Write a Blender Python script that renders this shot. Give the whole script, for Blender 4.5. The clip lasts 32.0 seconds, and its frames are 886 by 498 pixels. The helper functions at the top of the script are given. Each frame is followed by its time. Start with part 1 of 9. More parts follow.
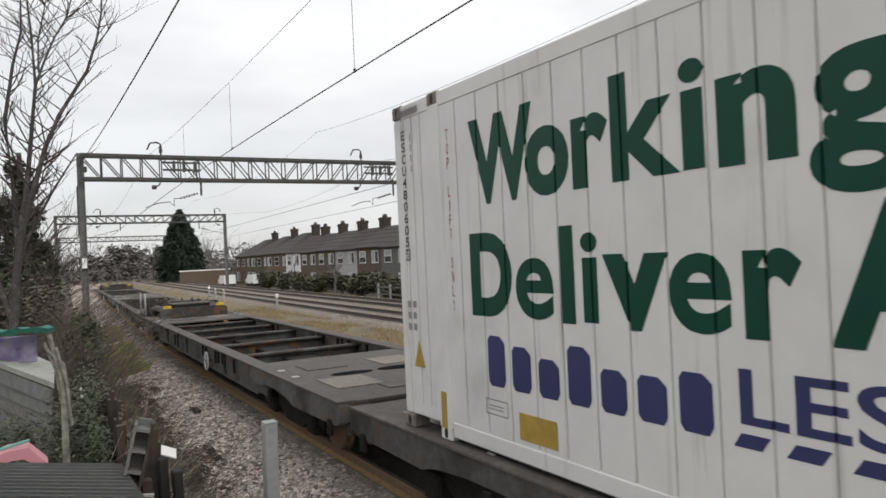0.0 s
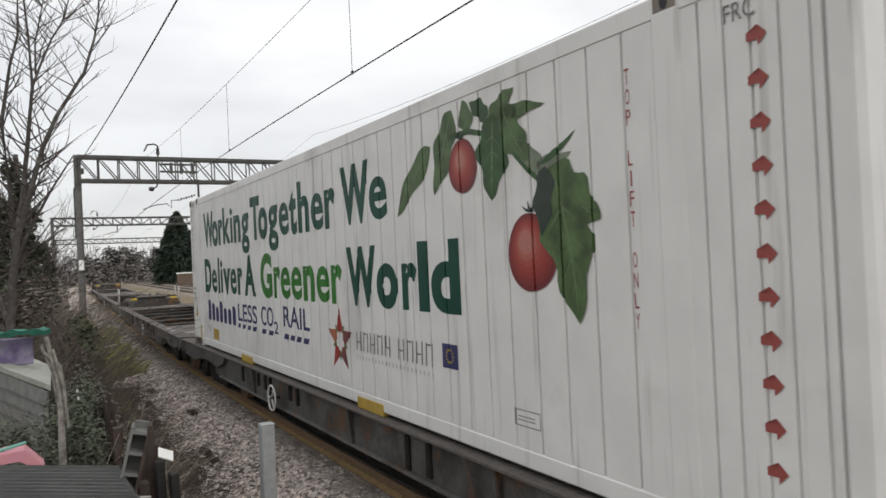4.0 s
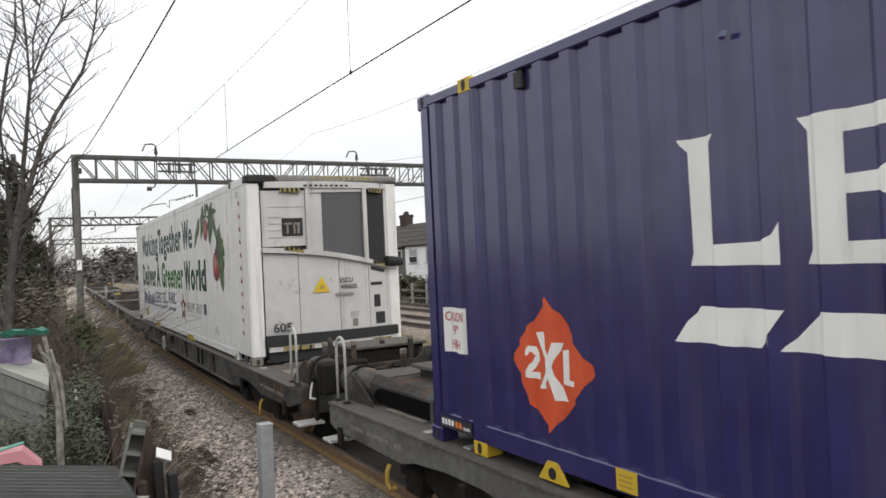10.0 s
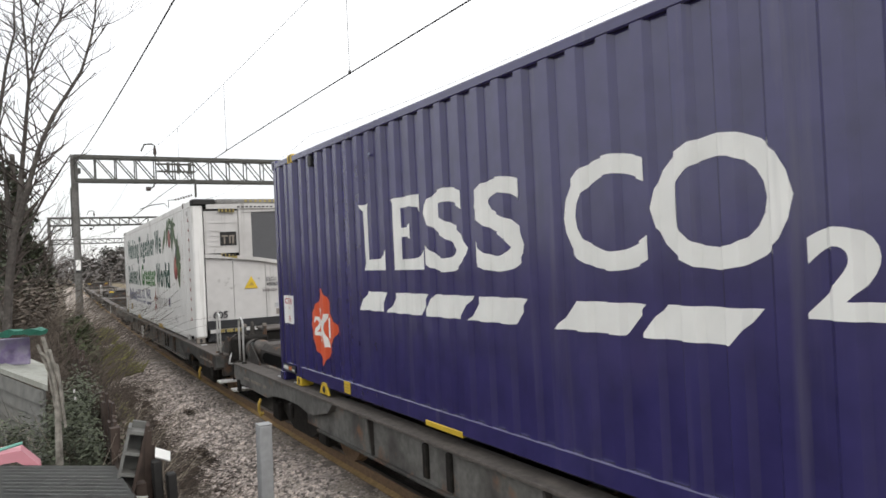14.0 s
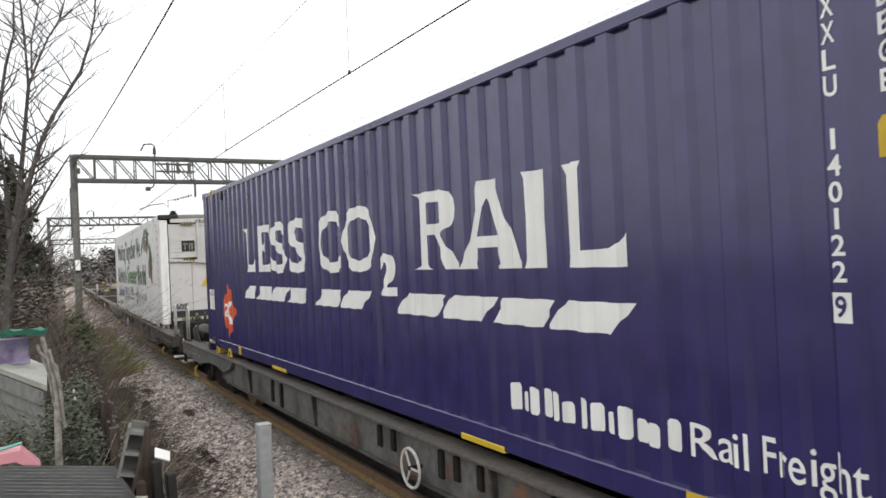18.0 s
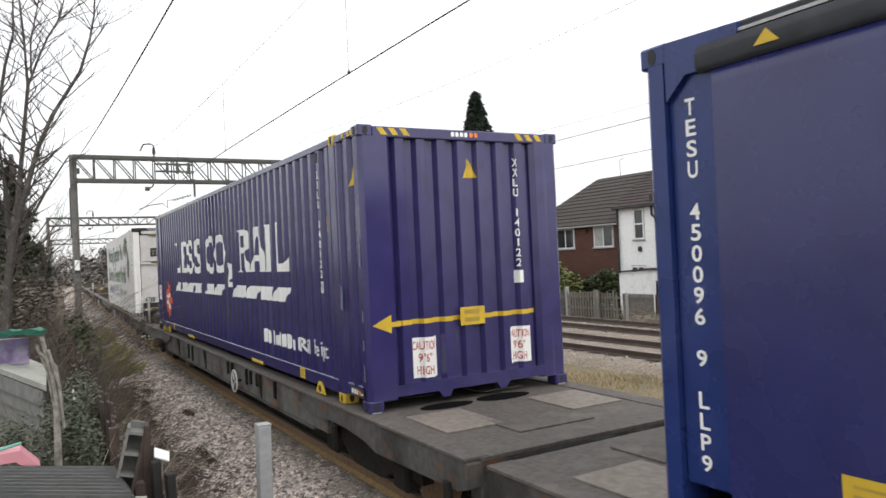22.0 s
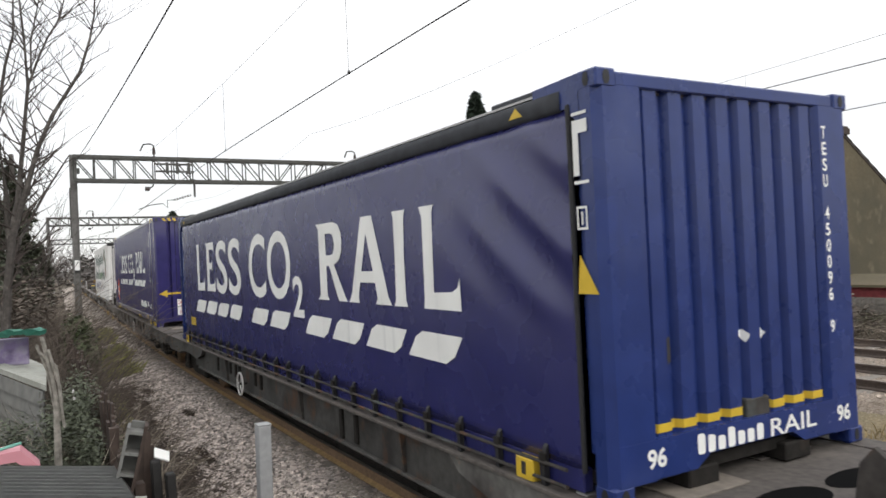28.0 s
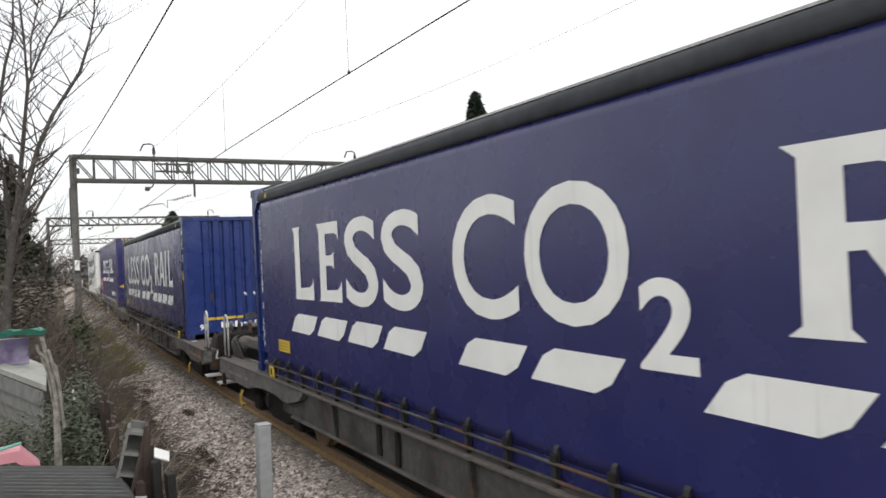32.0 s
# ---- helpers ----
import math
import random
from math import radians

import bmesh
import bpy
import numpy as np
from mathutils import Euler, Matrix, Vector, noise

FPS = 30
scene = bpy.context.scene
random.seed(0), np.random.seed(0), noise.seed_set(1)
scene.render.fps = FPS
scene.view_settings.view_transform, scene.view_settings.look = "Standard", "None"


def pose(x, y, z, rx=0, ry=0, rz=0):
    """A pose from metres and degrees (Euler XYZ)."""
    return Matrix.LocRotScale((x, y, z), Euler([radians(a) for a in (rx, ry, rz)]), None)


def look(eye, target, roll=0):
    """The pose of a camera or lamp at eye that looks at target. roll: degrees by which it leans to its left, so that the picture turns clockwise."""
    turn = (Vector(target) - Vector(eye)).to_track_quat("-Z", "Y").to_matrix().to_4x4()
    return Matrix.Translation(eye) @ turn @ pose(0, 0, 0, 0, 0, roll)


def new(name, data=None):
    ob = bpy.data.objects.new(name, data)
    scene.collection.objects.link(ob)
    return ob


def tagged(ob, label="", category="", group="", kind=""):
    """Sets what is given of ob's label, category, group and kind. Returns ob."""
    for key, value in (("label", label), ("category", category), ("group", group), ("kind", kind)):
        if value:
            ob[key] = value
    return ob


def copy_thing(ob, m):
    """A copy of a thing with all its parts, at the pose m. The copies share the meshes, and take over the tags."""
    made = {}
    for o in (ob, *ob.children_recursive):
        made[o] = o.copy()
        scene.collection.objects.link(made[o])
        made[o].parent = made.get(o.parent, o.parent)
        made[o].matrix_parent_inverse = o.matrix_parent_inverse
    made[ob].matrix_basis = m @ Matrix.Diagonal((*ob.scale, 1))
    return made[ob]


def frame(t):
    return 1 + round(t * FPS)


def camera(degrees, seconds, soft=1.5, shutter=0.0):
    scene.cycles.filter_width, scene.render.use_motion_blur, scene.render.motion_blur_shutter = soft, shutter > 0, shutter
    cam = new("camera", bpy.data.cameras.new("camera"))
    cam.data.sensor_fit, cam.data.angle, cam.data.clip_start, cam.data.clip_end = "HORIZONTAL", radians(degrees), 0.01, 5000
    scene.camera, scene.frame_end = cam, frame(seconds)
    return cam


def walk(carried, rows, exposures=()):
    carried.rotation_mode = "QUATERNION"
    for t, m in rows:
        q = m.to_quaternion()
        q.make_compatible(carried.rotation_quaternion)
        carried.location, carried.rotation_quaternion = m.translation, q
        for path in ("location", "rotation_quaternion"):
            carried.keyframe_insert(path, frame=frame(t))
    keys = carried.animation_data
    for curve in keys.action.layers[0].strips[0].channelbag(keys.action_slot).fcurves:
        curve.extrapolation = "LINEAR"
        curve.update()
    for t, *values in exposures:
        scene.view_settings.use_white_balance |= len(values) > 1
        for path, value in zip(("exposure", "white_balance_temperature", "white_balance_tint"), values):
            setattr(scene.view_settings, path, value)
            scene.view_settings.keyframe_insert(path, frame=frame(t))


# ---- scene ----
from mathutils import geometry

# ---------------------------------------------------------------- camera
EYE = Vector((0.0, 0.0, 2.46))
YAW, PITCH, ROLL = 30.854, 0.500, -2.661


def aim(dx, dy):
    """The camera's pose, turned by a small drift of its head (thousandths of a radian)."""
    a, b = radians(YAW) - dx / 1000, radians(PITCH) + dy / 1000
    way = Vector((math.sin(a) * math.cos(b), math.cos(a) * math.cos(b), math.sin(b)))
    return look(EYE, EYE + way * 10, ROLL)


cam = camera(62.541, 32.0, soft=1.6, shutter=0.15)
walk(cam, [(0.0, aim(8.05, -2.1)), (0.5, aim(7.9, -1.5)), (1.0, aim(7.3, -0.5)), (1.5, aim(7.0, 0.4)), (2.0, aim(6.4, 0.7)),
           (3.0, aim(5.7, 1.2)), (3.5, aim(5.0, 0.7)), (5.5, aim(4.0, 0.0)), (8.0, aim(3.2, 0.1)), (10.0, aim(2.2, 0.0)),
           (12.0, aim(1.5, 0.0)), (14.0, aim(1.0, 0.0)), (16.5, aim(0.8, 0.0)), (20.0, aim(0.0, 0.0)), (24.0, aim(-0.25, 0.0)),
           (28.0, aim(-0.2, 0.0)), (32.0, aim(-0.25, 0.0))],
     [(0.0, -0.12), (2.0, -0.17), (3.5, -0.13), (7.0, 0.0), (10.0, 0.16), (13.0, 0.27), (17.0, 0.38), (20.0, 0.42), (24.0, 0.34), (28.0, 0.28), (32.0, 0.27)])

# ---------------------------------------------------------------- light: bright overcast
SUN_EL, SUN_AZ = radians(42), radians(168)
world = bpy.data.worlds.new("overcast_sky")
scene.world = world
world.use_nodes = True
wn, wl = world.node_tree.nodes, world.node_tree.links
wn.clear()
w_out, w_bg = wn.new("ShaderNodeOutputWorld"), wn.new("ShaderNodeBackground")
w_sky, w_map, w_co = wn.new("ShaderNodeTexSky"), wn.new("ShaderNodeMapping"), wn.new("ShaderNodeTexCoord")
w_sky.sky_type, w_sky.sun_disc, w_sky.sun_elevation, w_sky.sun_rotation = "NISHITA", False, SUN_EL, SUN_AZ
w_noise, w_ramp, w_mix = wn.new("ShaderNodeTexNoise"), wn.new("ShaderNodeValToRGB"), wn.new("ShaderNodeMixRGB")
w_sep, w_hor, w_mul = wn.new("ShaderNodeSeparateXYZ"), wn.new("ShaderNodeMapRange"), wn.new("ShaderNodeMixRGB")
w_map.inputs["Scale"].default_value = (1.6, 1.6, 6.0)
w_noise.inputs["Scale"].default_value, w_noise.inputs["Detail"].default_value = 1.7, 5.0
w_ramp.color_ramp.elements[0].position, w_ramp.color_ramp.elements[0].color = 0.32, (0.92, 0.92, 0.93, 1)
w_ramp.color_ramp.elements[1].position, w_ramp.color_ramp.elements[1].color = 0.58, (1.10, 1.10, 1.10, 1)
w_hor.inputs["From Min"].default_value, w_hor.inputs["From Max"].default_value = 0.0, 0.30
w_hor.inputs["To Min"].default_value, w_hor.inputs["To Max"].default_value = 0.76, 1.06
w_mix.inputs["Fac"].default_value = 0.985
w_mul.blend_type, w_mul.inputs["Fac"].default_value = "MULTIPLY", 1.0
wl.new(w_co.outputs["Generated"], w_map.inputs["Vector"])
wl.new(w_map.outputs["Vector"], w_noise.inputs["Vector"])
wl.new(w_noise.outputs["Fac"], w_ramp.inputs["Fac"])
wl.new(w_co.outputs["Generated"], w_sep.inputs["Vector"])
wl.new(w_sep.outputs["Z"], w_hor.inputs["Value"])
wl.new(w_ramp.outputs["Color"], w_mul.inputs["Color1"])
wl.new(w_hor.outputs["Result"], w_mul.inputs["Color2"])
wl.new(w_sky.outputs["Color"], w_mix.inputs["Color1"])
wl.new(w_mul.outputs["Color"], w_mix.inputs["Color2"])
wl.new(w_mix.outputs["Color"], w_bg.inputs["Color"])
w_bg.inputs["Strength"].default_value = 0.93
wl.new(w_bg.outputs["Background"], w_out.inputs["Surface"])

sun_data = bpy.data.lights.new("sun", "SUN")
sun_data.energy, sun_data.angle, sun_data.color = 1.1, radians(38), (1.0, 0.975, 0.94)
sun = new("sun", sun_data)
sun.matrix_world = look((0, 0, 60), (math.sin(SUN_AZ) * -20, math.cos(SUN_AZ) * -20, 60 - 20 * math.tan(SUN_EL)))

# ---------------------------------------------------------------- materials


def surf(name, base, rough=0.7, metal=0.0, grain=(60, 0.12), stain=(), bump=(), rnd=0.0, spec=0.4, island=0.0, streak=()):
    """A procedural surface in metres: base colour, fine grain, larger stains, vertical streaks, relief, change from piece to piece."""
    m = bpy.data.materials.new(name)
    m.use_nodes = True
    nodes, links = m.node_tree.nodes, m.node_tree.links
    b = nodes["Principled BSDF"]
    b.inputs["Metallic"].default_value, b.inputs["Specular IOR Level"].default_value = metal, spec
    co = nodes.new("ShaderNodeTexCoord").outputs["Object"]

    def blotch(scale, lo, hi, stretch=None, detail=6.0):
        n = nodes.new("ShaderNodeTexNoise")
        n.inputs["Scale"].default_value, n.inputs["Detail"].default_value = scale, detail
        if stretch:
            mp = nodes.new("ShaderNodeMapping")
            mp.inputs["Scale"].default_value = stretch
            links.new(co, mp.inputs["Vector"])
            links.new(mp.outputs["Vector"], n.inputs["Vector"])
        else:
            links.new(co, n.inputs["Vector"])
        r = nodes.new("ShaderNodeMapRange")
        r.inputs["From Min"].default_value, r.inputs["From Max"].default_value = lo, hi
        links.new(n.outputs["Fac"], r.inputs["Value"])
        return r.outputs["Result"], n.outputs["Fac"]

    def blend(kind, fac, c1, c2):
        x = nodes.new("ShaderNodeMixRGB")
        x.blend_type = kind
        for socket, value in (("Fac", fac), ("Color1", c1), ("Color2", c2)):
            if isinstance(value, (int, float)):
                x.inputs[socket].default_value = value
            elif isinstance(value, tuple):
                x.inputs[socket].default_value = (*value, 1)
            else:
                links.new(value, x.inputs[socket])
        return x.outputs["Color"]

    col = tuple(base)
    if grain:
        f, _ = blotch(grain[0], 0.3, 0.7)
        k = grain[1]
        col = blend("MIX", f, tuple(c * (1 - k) for c in base), tuple(min(1, c * (1 + k)) for c in base))
    for scale, lo, hi, tint, *st in ([stain] if stain and not isinstance(stain[0], tuple) else list(stain)):
        f, _ = blotch(scale, lo, hi, st[0] if st else None)
        col = blend("MIX", f, col, tuple(tint))
    if streak:
        f, _ = blotch(streak[0], streak[1], streak[2], (1, 1, 0.06))
        col = blend("MIX", f, col, tuple(streak[3]))
    if rnd or island:
        if rnd:
            value = nodes.new("ShaderNodeObjectInfo").outputs["Random"]
        else:
            value = nodes.new("ShaderNodeNewGeometry").outputs["Random Per Island"]
        r = nodes.new("ShaderNodeMapRange")
        r.inputs["To Min"].default_value, r.inputs["To Max"].default_value = 1 - (rnd or island), 1 + (rnd or island)
        links.new(value, r.inputs["Value"])
        col = blend("MULTIPLY", 1.0, col, r.outputs["Result"])
    if isinstance(col, tuple):
        b.inputs["Base Color"].default_value = (*col, 1)
    else:
        links.new(col, b.inputs["Base Color"])
    rr, _ = blotch(2.5, 0.25, 0.75)
    rm = nodes.new("ShaderNodeMapRange")
    rm.inputs["To Min"].default_value, rm.inputs["To Max"].default_value = max(0.03, rough - 0.06), min(1, rough + 0.06)
    links.new(rr, rm.inputs["Value"])
    links.new(rm.outputs["Result"], b.inputs["Roughness"])
    if bump:
        _, h = blotch(bump[0], 0, 1)
        bp = nodes.new("ShaderNodeBump")
        bp.inputs["Strength"].default_value, bp.inputs["Distance"].default_value = bump[1], bump[2] if len(bump) > 2 else 0.02
        links.new(h, bp.inputs["Height"])
        links.new(bp.outputs["Normal"], b.inputs["Normal"])
    return m


DIRT, RUSTY = (0.075, 0.060, 0.048), (0.16, 0.075, 0.035)
M = dict(
    white=surf("white_paint", (0.72, 0.71, 0.685), 0.45, grain=(3, 0.05), stain=(1.1, 0.58, 0.9, (0.42, 0.40, 0.37)), streak=(9, 0.6, 0.85, (0.36, 0.34, 0.31))),
    white_dirty=surf("sooty_white_paint", (0.52, 0.505, 0.49), 0.5, grain=(5, 0.06), stain=((0.9, 0.55, 0.85, (0.33, 0.315, 0.30)), (4.5, 0.66, 0.80, (0.16, 0.15, 0.14))), streak=(7, 0.58, 0.85, (0.26, 0.245, 0.23))),
    scuffed=surf("scuffed_blue_paint", (0.13, 0.145, 0.24), 0.6, grain=(14, 0.3)),
    leaf_vein=surf("pale_vein_print", (0.115, 0.175, 0.075), 0.5),
    leaf_pale=surf("grey_green_leaf_print", (0.16, 0.185, 0.13), 0.5, grain=(7, 0.3)),
    leaf_deep=surf("deep_green_leaf_print", (0.022, 0.036, 0.026), 0.5, grain=(7, 0.3)),
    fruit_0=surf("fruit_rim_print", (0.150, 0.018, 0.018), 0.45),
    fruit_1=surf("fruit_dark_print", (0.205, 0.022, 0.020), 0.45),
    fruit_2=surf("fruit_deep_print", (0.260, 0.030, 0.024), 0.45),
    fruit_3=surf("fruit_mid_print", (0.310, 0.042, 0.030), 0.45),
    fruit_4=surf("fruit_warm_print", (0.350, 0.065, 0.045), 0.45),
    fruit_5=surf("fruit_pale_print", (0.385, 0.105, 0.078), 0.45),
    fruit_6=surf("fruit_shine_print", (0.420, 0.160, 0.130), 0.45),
    groove=surf("grey_seam", (0.30, 0.29, 0.28), 0.7),
    navy=surf("navy_paint", (0.036, 0.031, 0.120), 0.20, grain=(4, 0.14), stain=(1.4, 0.6, 0.9, (0.055, 0.05, 0.125)), streak=(7, 0.62, 0.9, (0.08, 0.075, 0.14)), spec=0.75),
    curtain=surf("navy_pvc_curtain", (0.025, 0.027, 0.118), 0.27, grain=(3, 0.10), stain=(0.7, 0.58, 0.95, (0.036, 0.036, 0.11)), bump=(1.3, 0.25, 0.02), spec=0.6),
    blue=surf("blue_paint", (0.019, 0.036, 0.150), 0.28, grain=(5, 0.12), stain=(1.6, 0.56, 0.9, (0.05, 0.07, 0.19)), streak=(8, 0.62, 0.9, (0.02, 0.03, 0.10))),
    letter_white=surf("white_lettering", (0.84, 0.84, 0.81), 0.5, grain=(3, 0.06), streak=(9, 0.6, 0.95, (0.5, 0.5, 0.5))),
    letter_green=surf("dark_green_lettering", (0.006, 0.058, 0.038), 0.45, grain=(3, 0.1), spec=0.2),
    letter_bright=surf("bright_green_lettering", (0.030, 0.165, 0.022), 0.45, grain=(3, 0.1), spec=0.2),
    letter_navy=surf("navy_lettering", (0.038, 0.042, 0.125), 0.45, grain=(3, 0.1)),
    letter_red=surf("red_lettering", (0.42, 0.05, 0.05), 0.5),
    letter_black=surf("black_lettering", (0.035, 0.035, 0.04), 0.5),
    orange=surf("orange_red_paint", (0.66, 0.10, 0.035), 0.45, grain=(4, 0.08)),
    orange_text=surf("orange_print", (0.75, 0.22, 0.05), 0.5),
    yellow=surf("yellow_paint", (0.62, 0.42, 0.035), 0.5, grain=(6, 0.12), stain=(4, 0.6, 0.85, (0.30, 0.20, 0.05))),
    ochre=surf("faded_yellow_plate", (0.40, 0.27, 0.05), 0.6, grain=(8, 0.15)),
    black=surf("black_rubber", (0.022, 0.022, 0.024), 0.6, grain=(12, 0.2)),
    soot=surf("sooty_black_paint", (0.02, 0.019, 0.018), 0.7, grain=(9, 0.3)),
    mesh_grey=surf("dark_grille_mesh", (0.085, 0.085, 0.09), 0.6, grain=(250, 0.35)),
    dark_mesh=surf("black_grille_mesh", (0.02, 0.02, 0.022), 0.6, grain=(250, 0.35)),
    web=surf("teal_grey_wagon_paint", (0.098, 0.096, 0.089), 0.75, grain=(14, 0.25), stain=((1.7, 0.46, 0.66, (0.035, 0.032, 0.03)), (3.5, 0.56, 0.74, RUSTY)), bump=(30, 0.3, 0.006), rnd=0.45),
    wagon=surf("wagon_grime_paint", (0.052, 0.047, 0.043), 0.75, grain=(14, 0.25), stain=((2.2, 0.52, 0.8, (0.125, 0.145, 0.14)), (3.5, 0.54, 0.72, RUSTY)), bump=(30, 0.3, 0.006), spec=0.2),
    buffer=surf("greasy_buffer_steel", (0.075, 0.066, 0.058), 0.55, grain=(12, 0.3), stain=((3.0, 0.55, 0.7, (0.19, 0.095, 0.055)), (2.0, 0.5, 0.7, (0.02, 0.018, 0.016))), bump=(18, 0.3, 0.006), spec=0.4),
    # near-black without gloss: the shade inside holes, given as a colour
    hole_shade=surf("black_shade_in_holes", (0.006, 0.006, 0.006), 0.95, spec=0.05),
    scrub=surf("olive_brown_scrub", (0.088, 0.084, 0.052), 0.85, grain=(4, 0.2), island=0.55),
    deck=surf("dirty_deck_plate", (0.098, 0.086, 0.077), 0.8, grain=(18, 0.25), stain=((3.0, 0.55, 0.8, (0.155, 0.135, 0.118)), (1.6, 0.58, 0.85, (0.09, 0.08, 0.075))), bump=(24, 0.25, 0.006)),
    plate=surf("pale_worn_plate", (0.205, 0.178, 0.15), 0.7, grain=(14, 0.2), stain=(5, 0.55, 0.8, (0.15, 0.13, 0.12))),
    underframe=surf("black_brown_grease", (0.021, 0.019, 0.017), 0.8, grain=(14, 0.3), stain=(5, 0.6, 0.85, (0.055, 0.04, 0.03)), bump=(20, 0.4, 0.01), spec=0.15),
    steel=surf("galvanised_steel", (0.42, 0.42, 0.42), 0.5, 0.5, grain=(25, 0.15), stain=(6, 0.6, 0.8, (0.25, 0.24, 0.23))),
    white_steel=surf("white_handrail_paint", (0.54, 0.53, 0.51), 0.5, grain=(20, 0.15), stain=(12, 0.6, 0.8, (0.30, 0.27, 0.24))),
    rail=surf("rail_rust", (0.235, 0.155, 0.095), 0.7, grain=(20, 0.25), stain=(3, 0.5, 0.8, (0.30, 0.20, 0.115)), bump=(60, 0.2, 0.003)),
    rail_foot=surf("ochre_rail_foot", (0.36, 0.245, 0.115), 0.8, grain=(20, 0.25), stain=(2, 0.5, 0.8, (0.30, 0.18, 0.085))),
    rail_dark=surf("dark_rail_rust", (0.085, 0.065, 0.055), 0.7, grain=(20, 0.25), stain=(3, 0.5, 0.8, (0.13, 0.10, 0.08))),
    faint=surf("faint_grey_print", (0.50, 0.48, 0.47), 0.5),
    hazard=surf("faded_hazard_stripe", (0.30, 0.235, 0.075), 0.6, grain=(9, 0.2), stain=(5, 0.5, 0.8, (0.14, 0.12, 0.08))),
    frame_grey=surf("grimy_grey_frame", (0.20, 0.195, 0.185), 0.6, grain=(9, 0.2), stain=((1.6, 0.45, 0.7, (0.035, 0.033, 0.03)), (4, 0.6, 0.8, (0.42, 0.41, 0.39)))),
    railhead=surf("worn_rail_head", (0.30, 0.255, 0.22), 0.38, 0.7, grain=(15, 0.2)),
    sleeper=surf("concrete_sleeper", (0.24, 0.215, 0.19), 0.9, grain=(20, 0.2), stain=(4, 0.55, 0.8, (0.12, 0.09, 0.07)), rnd=0.15),
    ballast=surf("ballast", (0.37, 0.32, 0.275), 0.95, grain=(26, 0.6), stain=((1.2, 0.52, 0.8, (0.20, 0.165, 0.135)), (8, 0.5, 0.75, (0.40, 0.355, 0.315))), bump=(26, 1.0, 0.05)),
    brown_ballast=surf("brown_ballast", (0.25, 0.205, 0.165), 0.95, grain=(26, 0.6), stain=((1.2, 0.52, 0.8, (0.15, 0.115, 0.085)), (8, 0.5, 0.75, (0.30, 0.26, 0.22))), bump=(26, 1.0, 0.05)),
    brown_stone=surf("brown_ballast_stone", (0.33, 0.275, 0.225), 0.9, grain=(40, 0.25), island=0.75, bump=(60, 0.5, 0.01)),
    # ballast with the shade under the train put into its colour
    shaded_bed=surf("ballast_with_painted_shade", (0.060, 0.052, 0.045), 0.95, grain=(26, 0.6), stain=(2.0, 0.5, 0.75, (0.10, 0.085, 0.07)), bump=(26, 1.0, 0.05)),
    old_wood=surf("weathered_pale_wood", (0.25, 0.235, 0.205), 0.9, grain=(25, 0.35), stain=(5, 0.5, 0.75, (0.10, 0.09, 0.075)), bump=(30, 0.5, 0.01)),
    stone=surf("ballast_stone", (0.45, 0.395, 0.36), 0.9, grain=(40, 0.25), island=0.75, bump=(60, 0.5, 0.01)),
    soil=surf("soil_and_litter", (0.085, 0.068, 0.050), 0.95, grain=(16, 0.45), stain=((1.0, 0.5, 0.75, (0.05, 0.055, 0.03)), (0.35, 0.5, 0.7, (0.13, 0.105, 0.07))), bump=(14, 1.0, 0.05)),
    dry_ground=surf("dry_grass_ground", (0.21, 0.165, 0.10), 0.95, grain=(20, 0.4), stain=((0.8, 0.5, 0.75, (0.14, 0.12, 0.085)), (0.3, 0.52, 0.7, (0.11, 0.105, 0.06))), bump=(18, 1.0, 0.05)),
    grass_dry=surf("dry_grass", (0.30, 0.235, 0.125), 0.9, grain=(3, 0.3), island=0.35),
    grass_green=surf("green_grass", (0.26, 0.255, 0.095), 0.9, grain=(3, 0.3), island=0.4),
    bark=surf("grey_bark", (0.064, 0.056, 0.05), 0.9, grain=(25, 0.3), stain=(6, 0.55, 0.8, (0.18, 0.165, 0.145)), bump=(30, 0.6, 0.01)),
    twig=surf("dark_twig", (0.058, 0.046, 0.04), 0.9, grain=(10, 0.3)),
    dead_weed=surf("dark_dead_weed", (0.062, 0.046, 0.036), 0.9, grain=(6, 0.35), island=0.5),
    bramble=surf("brown_bramble", (0.118, 0.096, 0.078), 0.9, grain=(5, 0.3), island=0.4),
    ivy=surf("ivy_leaf", (0.066, 0.076, 0.046), 0.6, grain=(4, 0.2), island=0.5),
    conifer=surf("dark_conifer_foliage", (0.020, 0.032, 0.020), 0.8, grain=(4, 0.2), island=0.5),
    shrub=surf("variegated_shrub_leaf", (0.155, 0.175, 0.060), 0.6, grain=(4, 0.2), island=0.5),
    bush=surf("green_bush_leaf", (0.060, 0.078, 0.032), 0.7, grain=(4, 0.2), island=0.5),
    # wood colour lightened to carry the haze of distance
    far_tree=surf("hazed_winter_wood", (0.145, 0.132, 0.124), 0.95, grain=(2, 0.3), island=0.35),
    ole=surf("grimy_galvanised_lattice", (0.088, 0.088, 0.080), 0.75, 0.2, grain=(10, 0.25), stain=(2.5, 0.55, 0.8, (0.05, 0.05, 0.042))),
    ole_mast=surf("weathered_grey_mast", (0.19, 0.185, 0.175), 0.8, 0.1, grain=(10, 0.25), stain=(1.5, 0.5, 0.75, (0.11, 0.105, 0.095))),
    stalk=surf("pale_dead_stalk", (0.27, 0.235, 0.185), 0.9, grain=(5, 0.3), island=0.4),
    wire=surf("dark_copper_wire", (0.05, 0.047, 0.045), 0.6, 0.3),
    insulator=surf("brown_insulator", (0.04, 0.025, 0.02), 0.3),
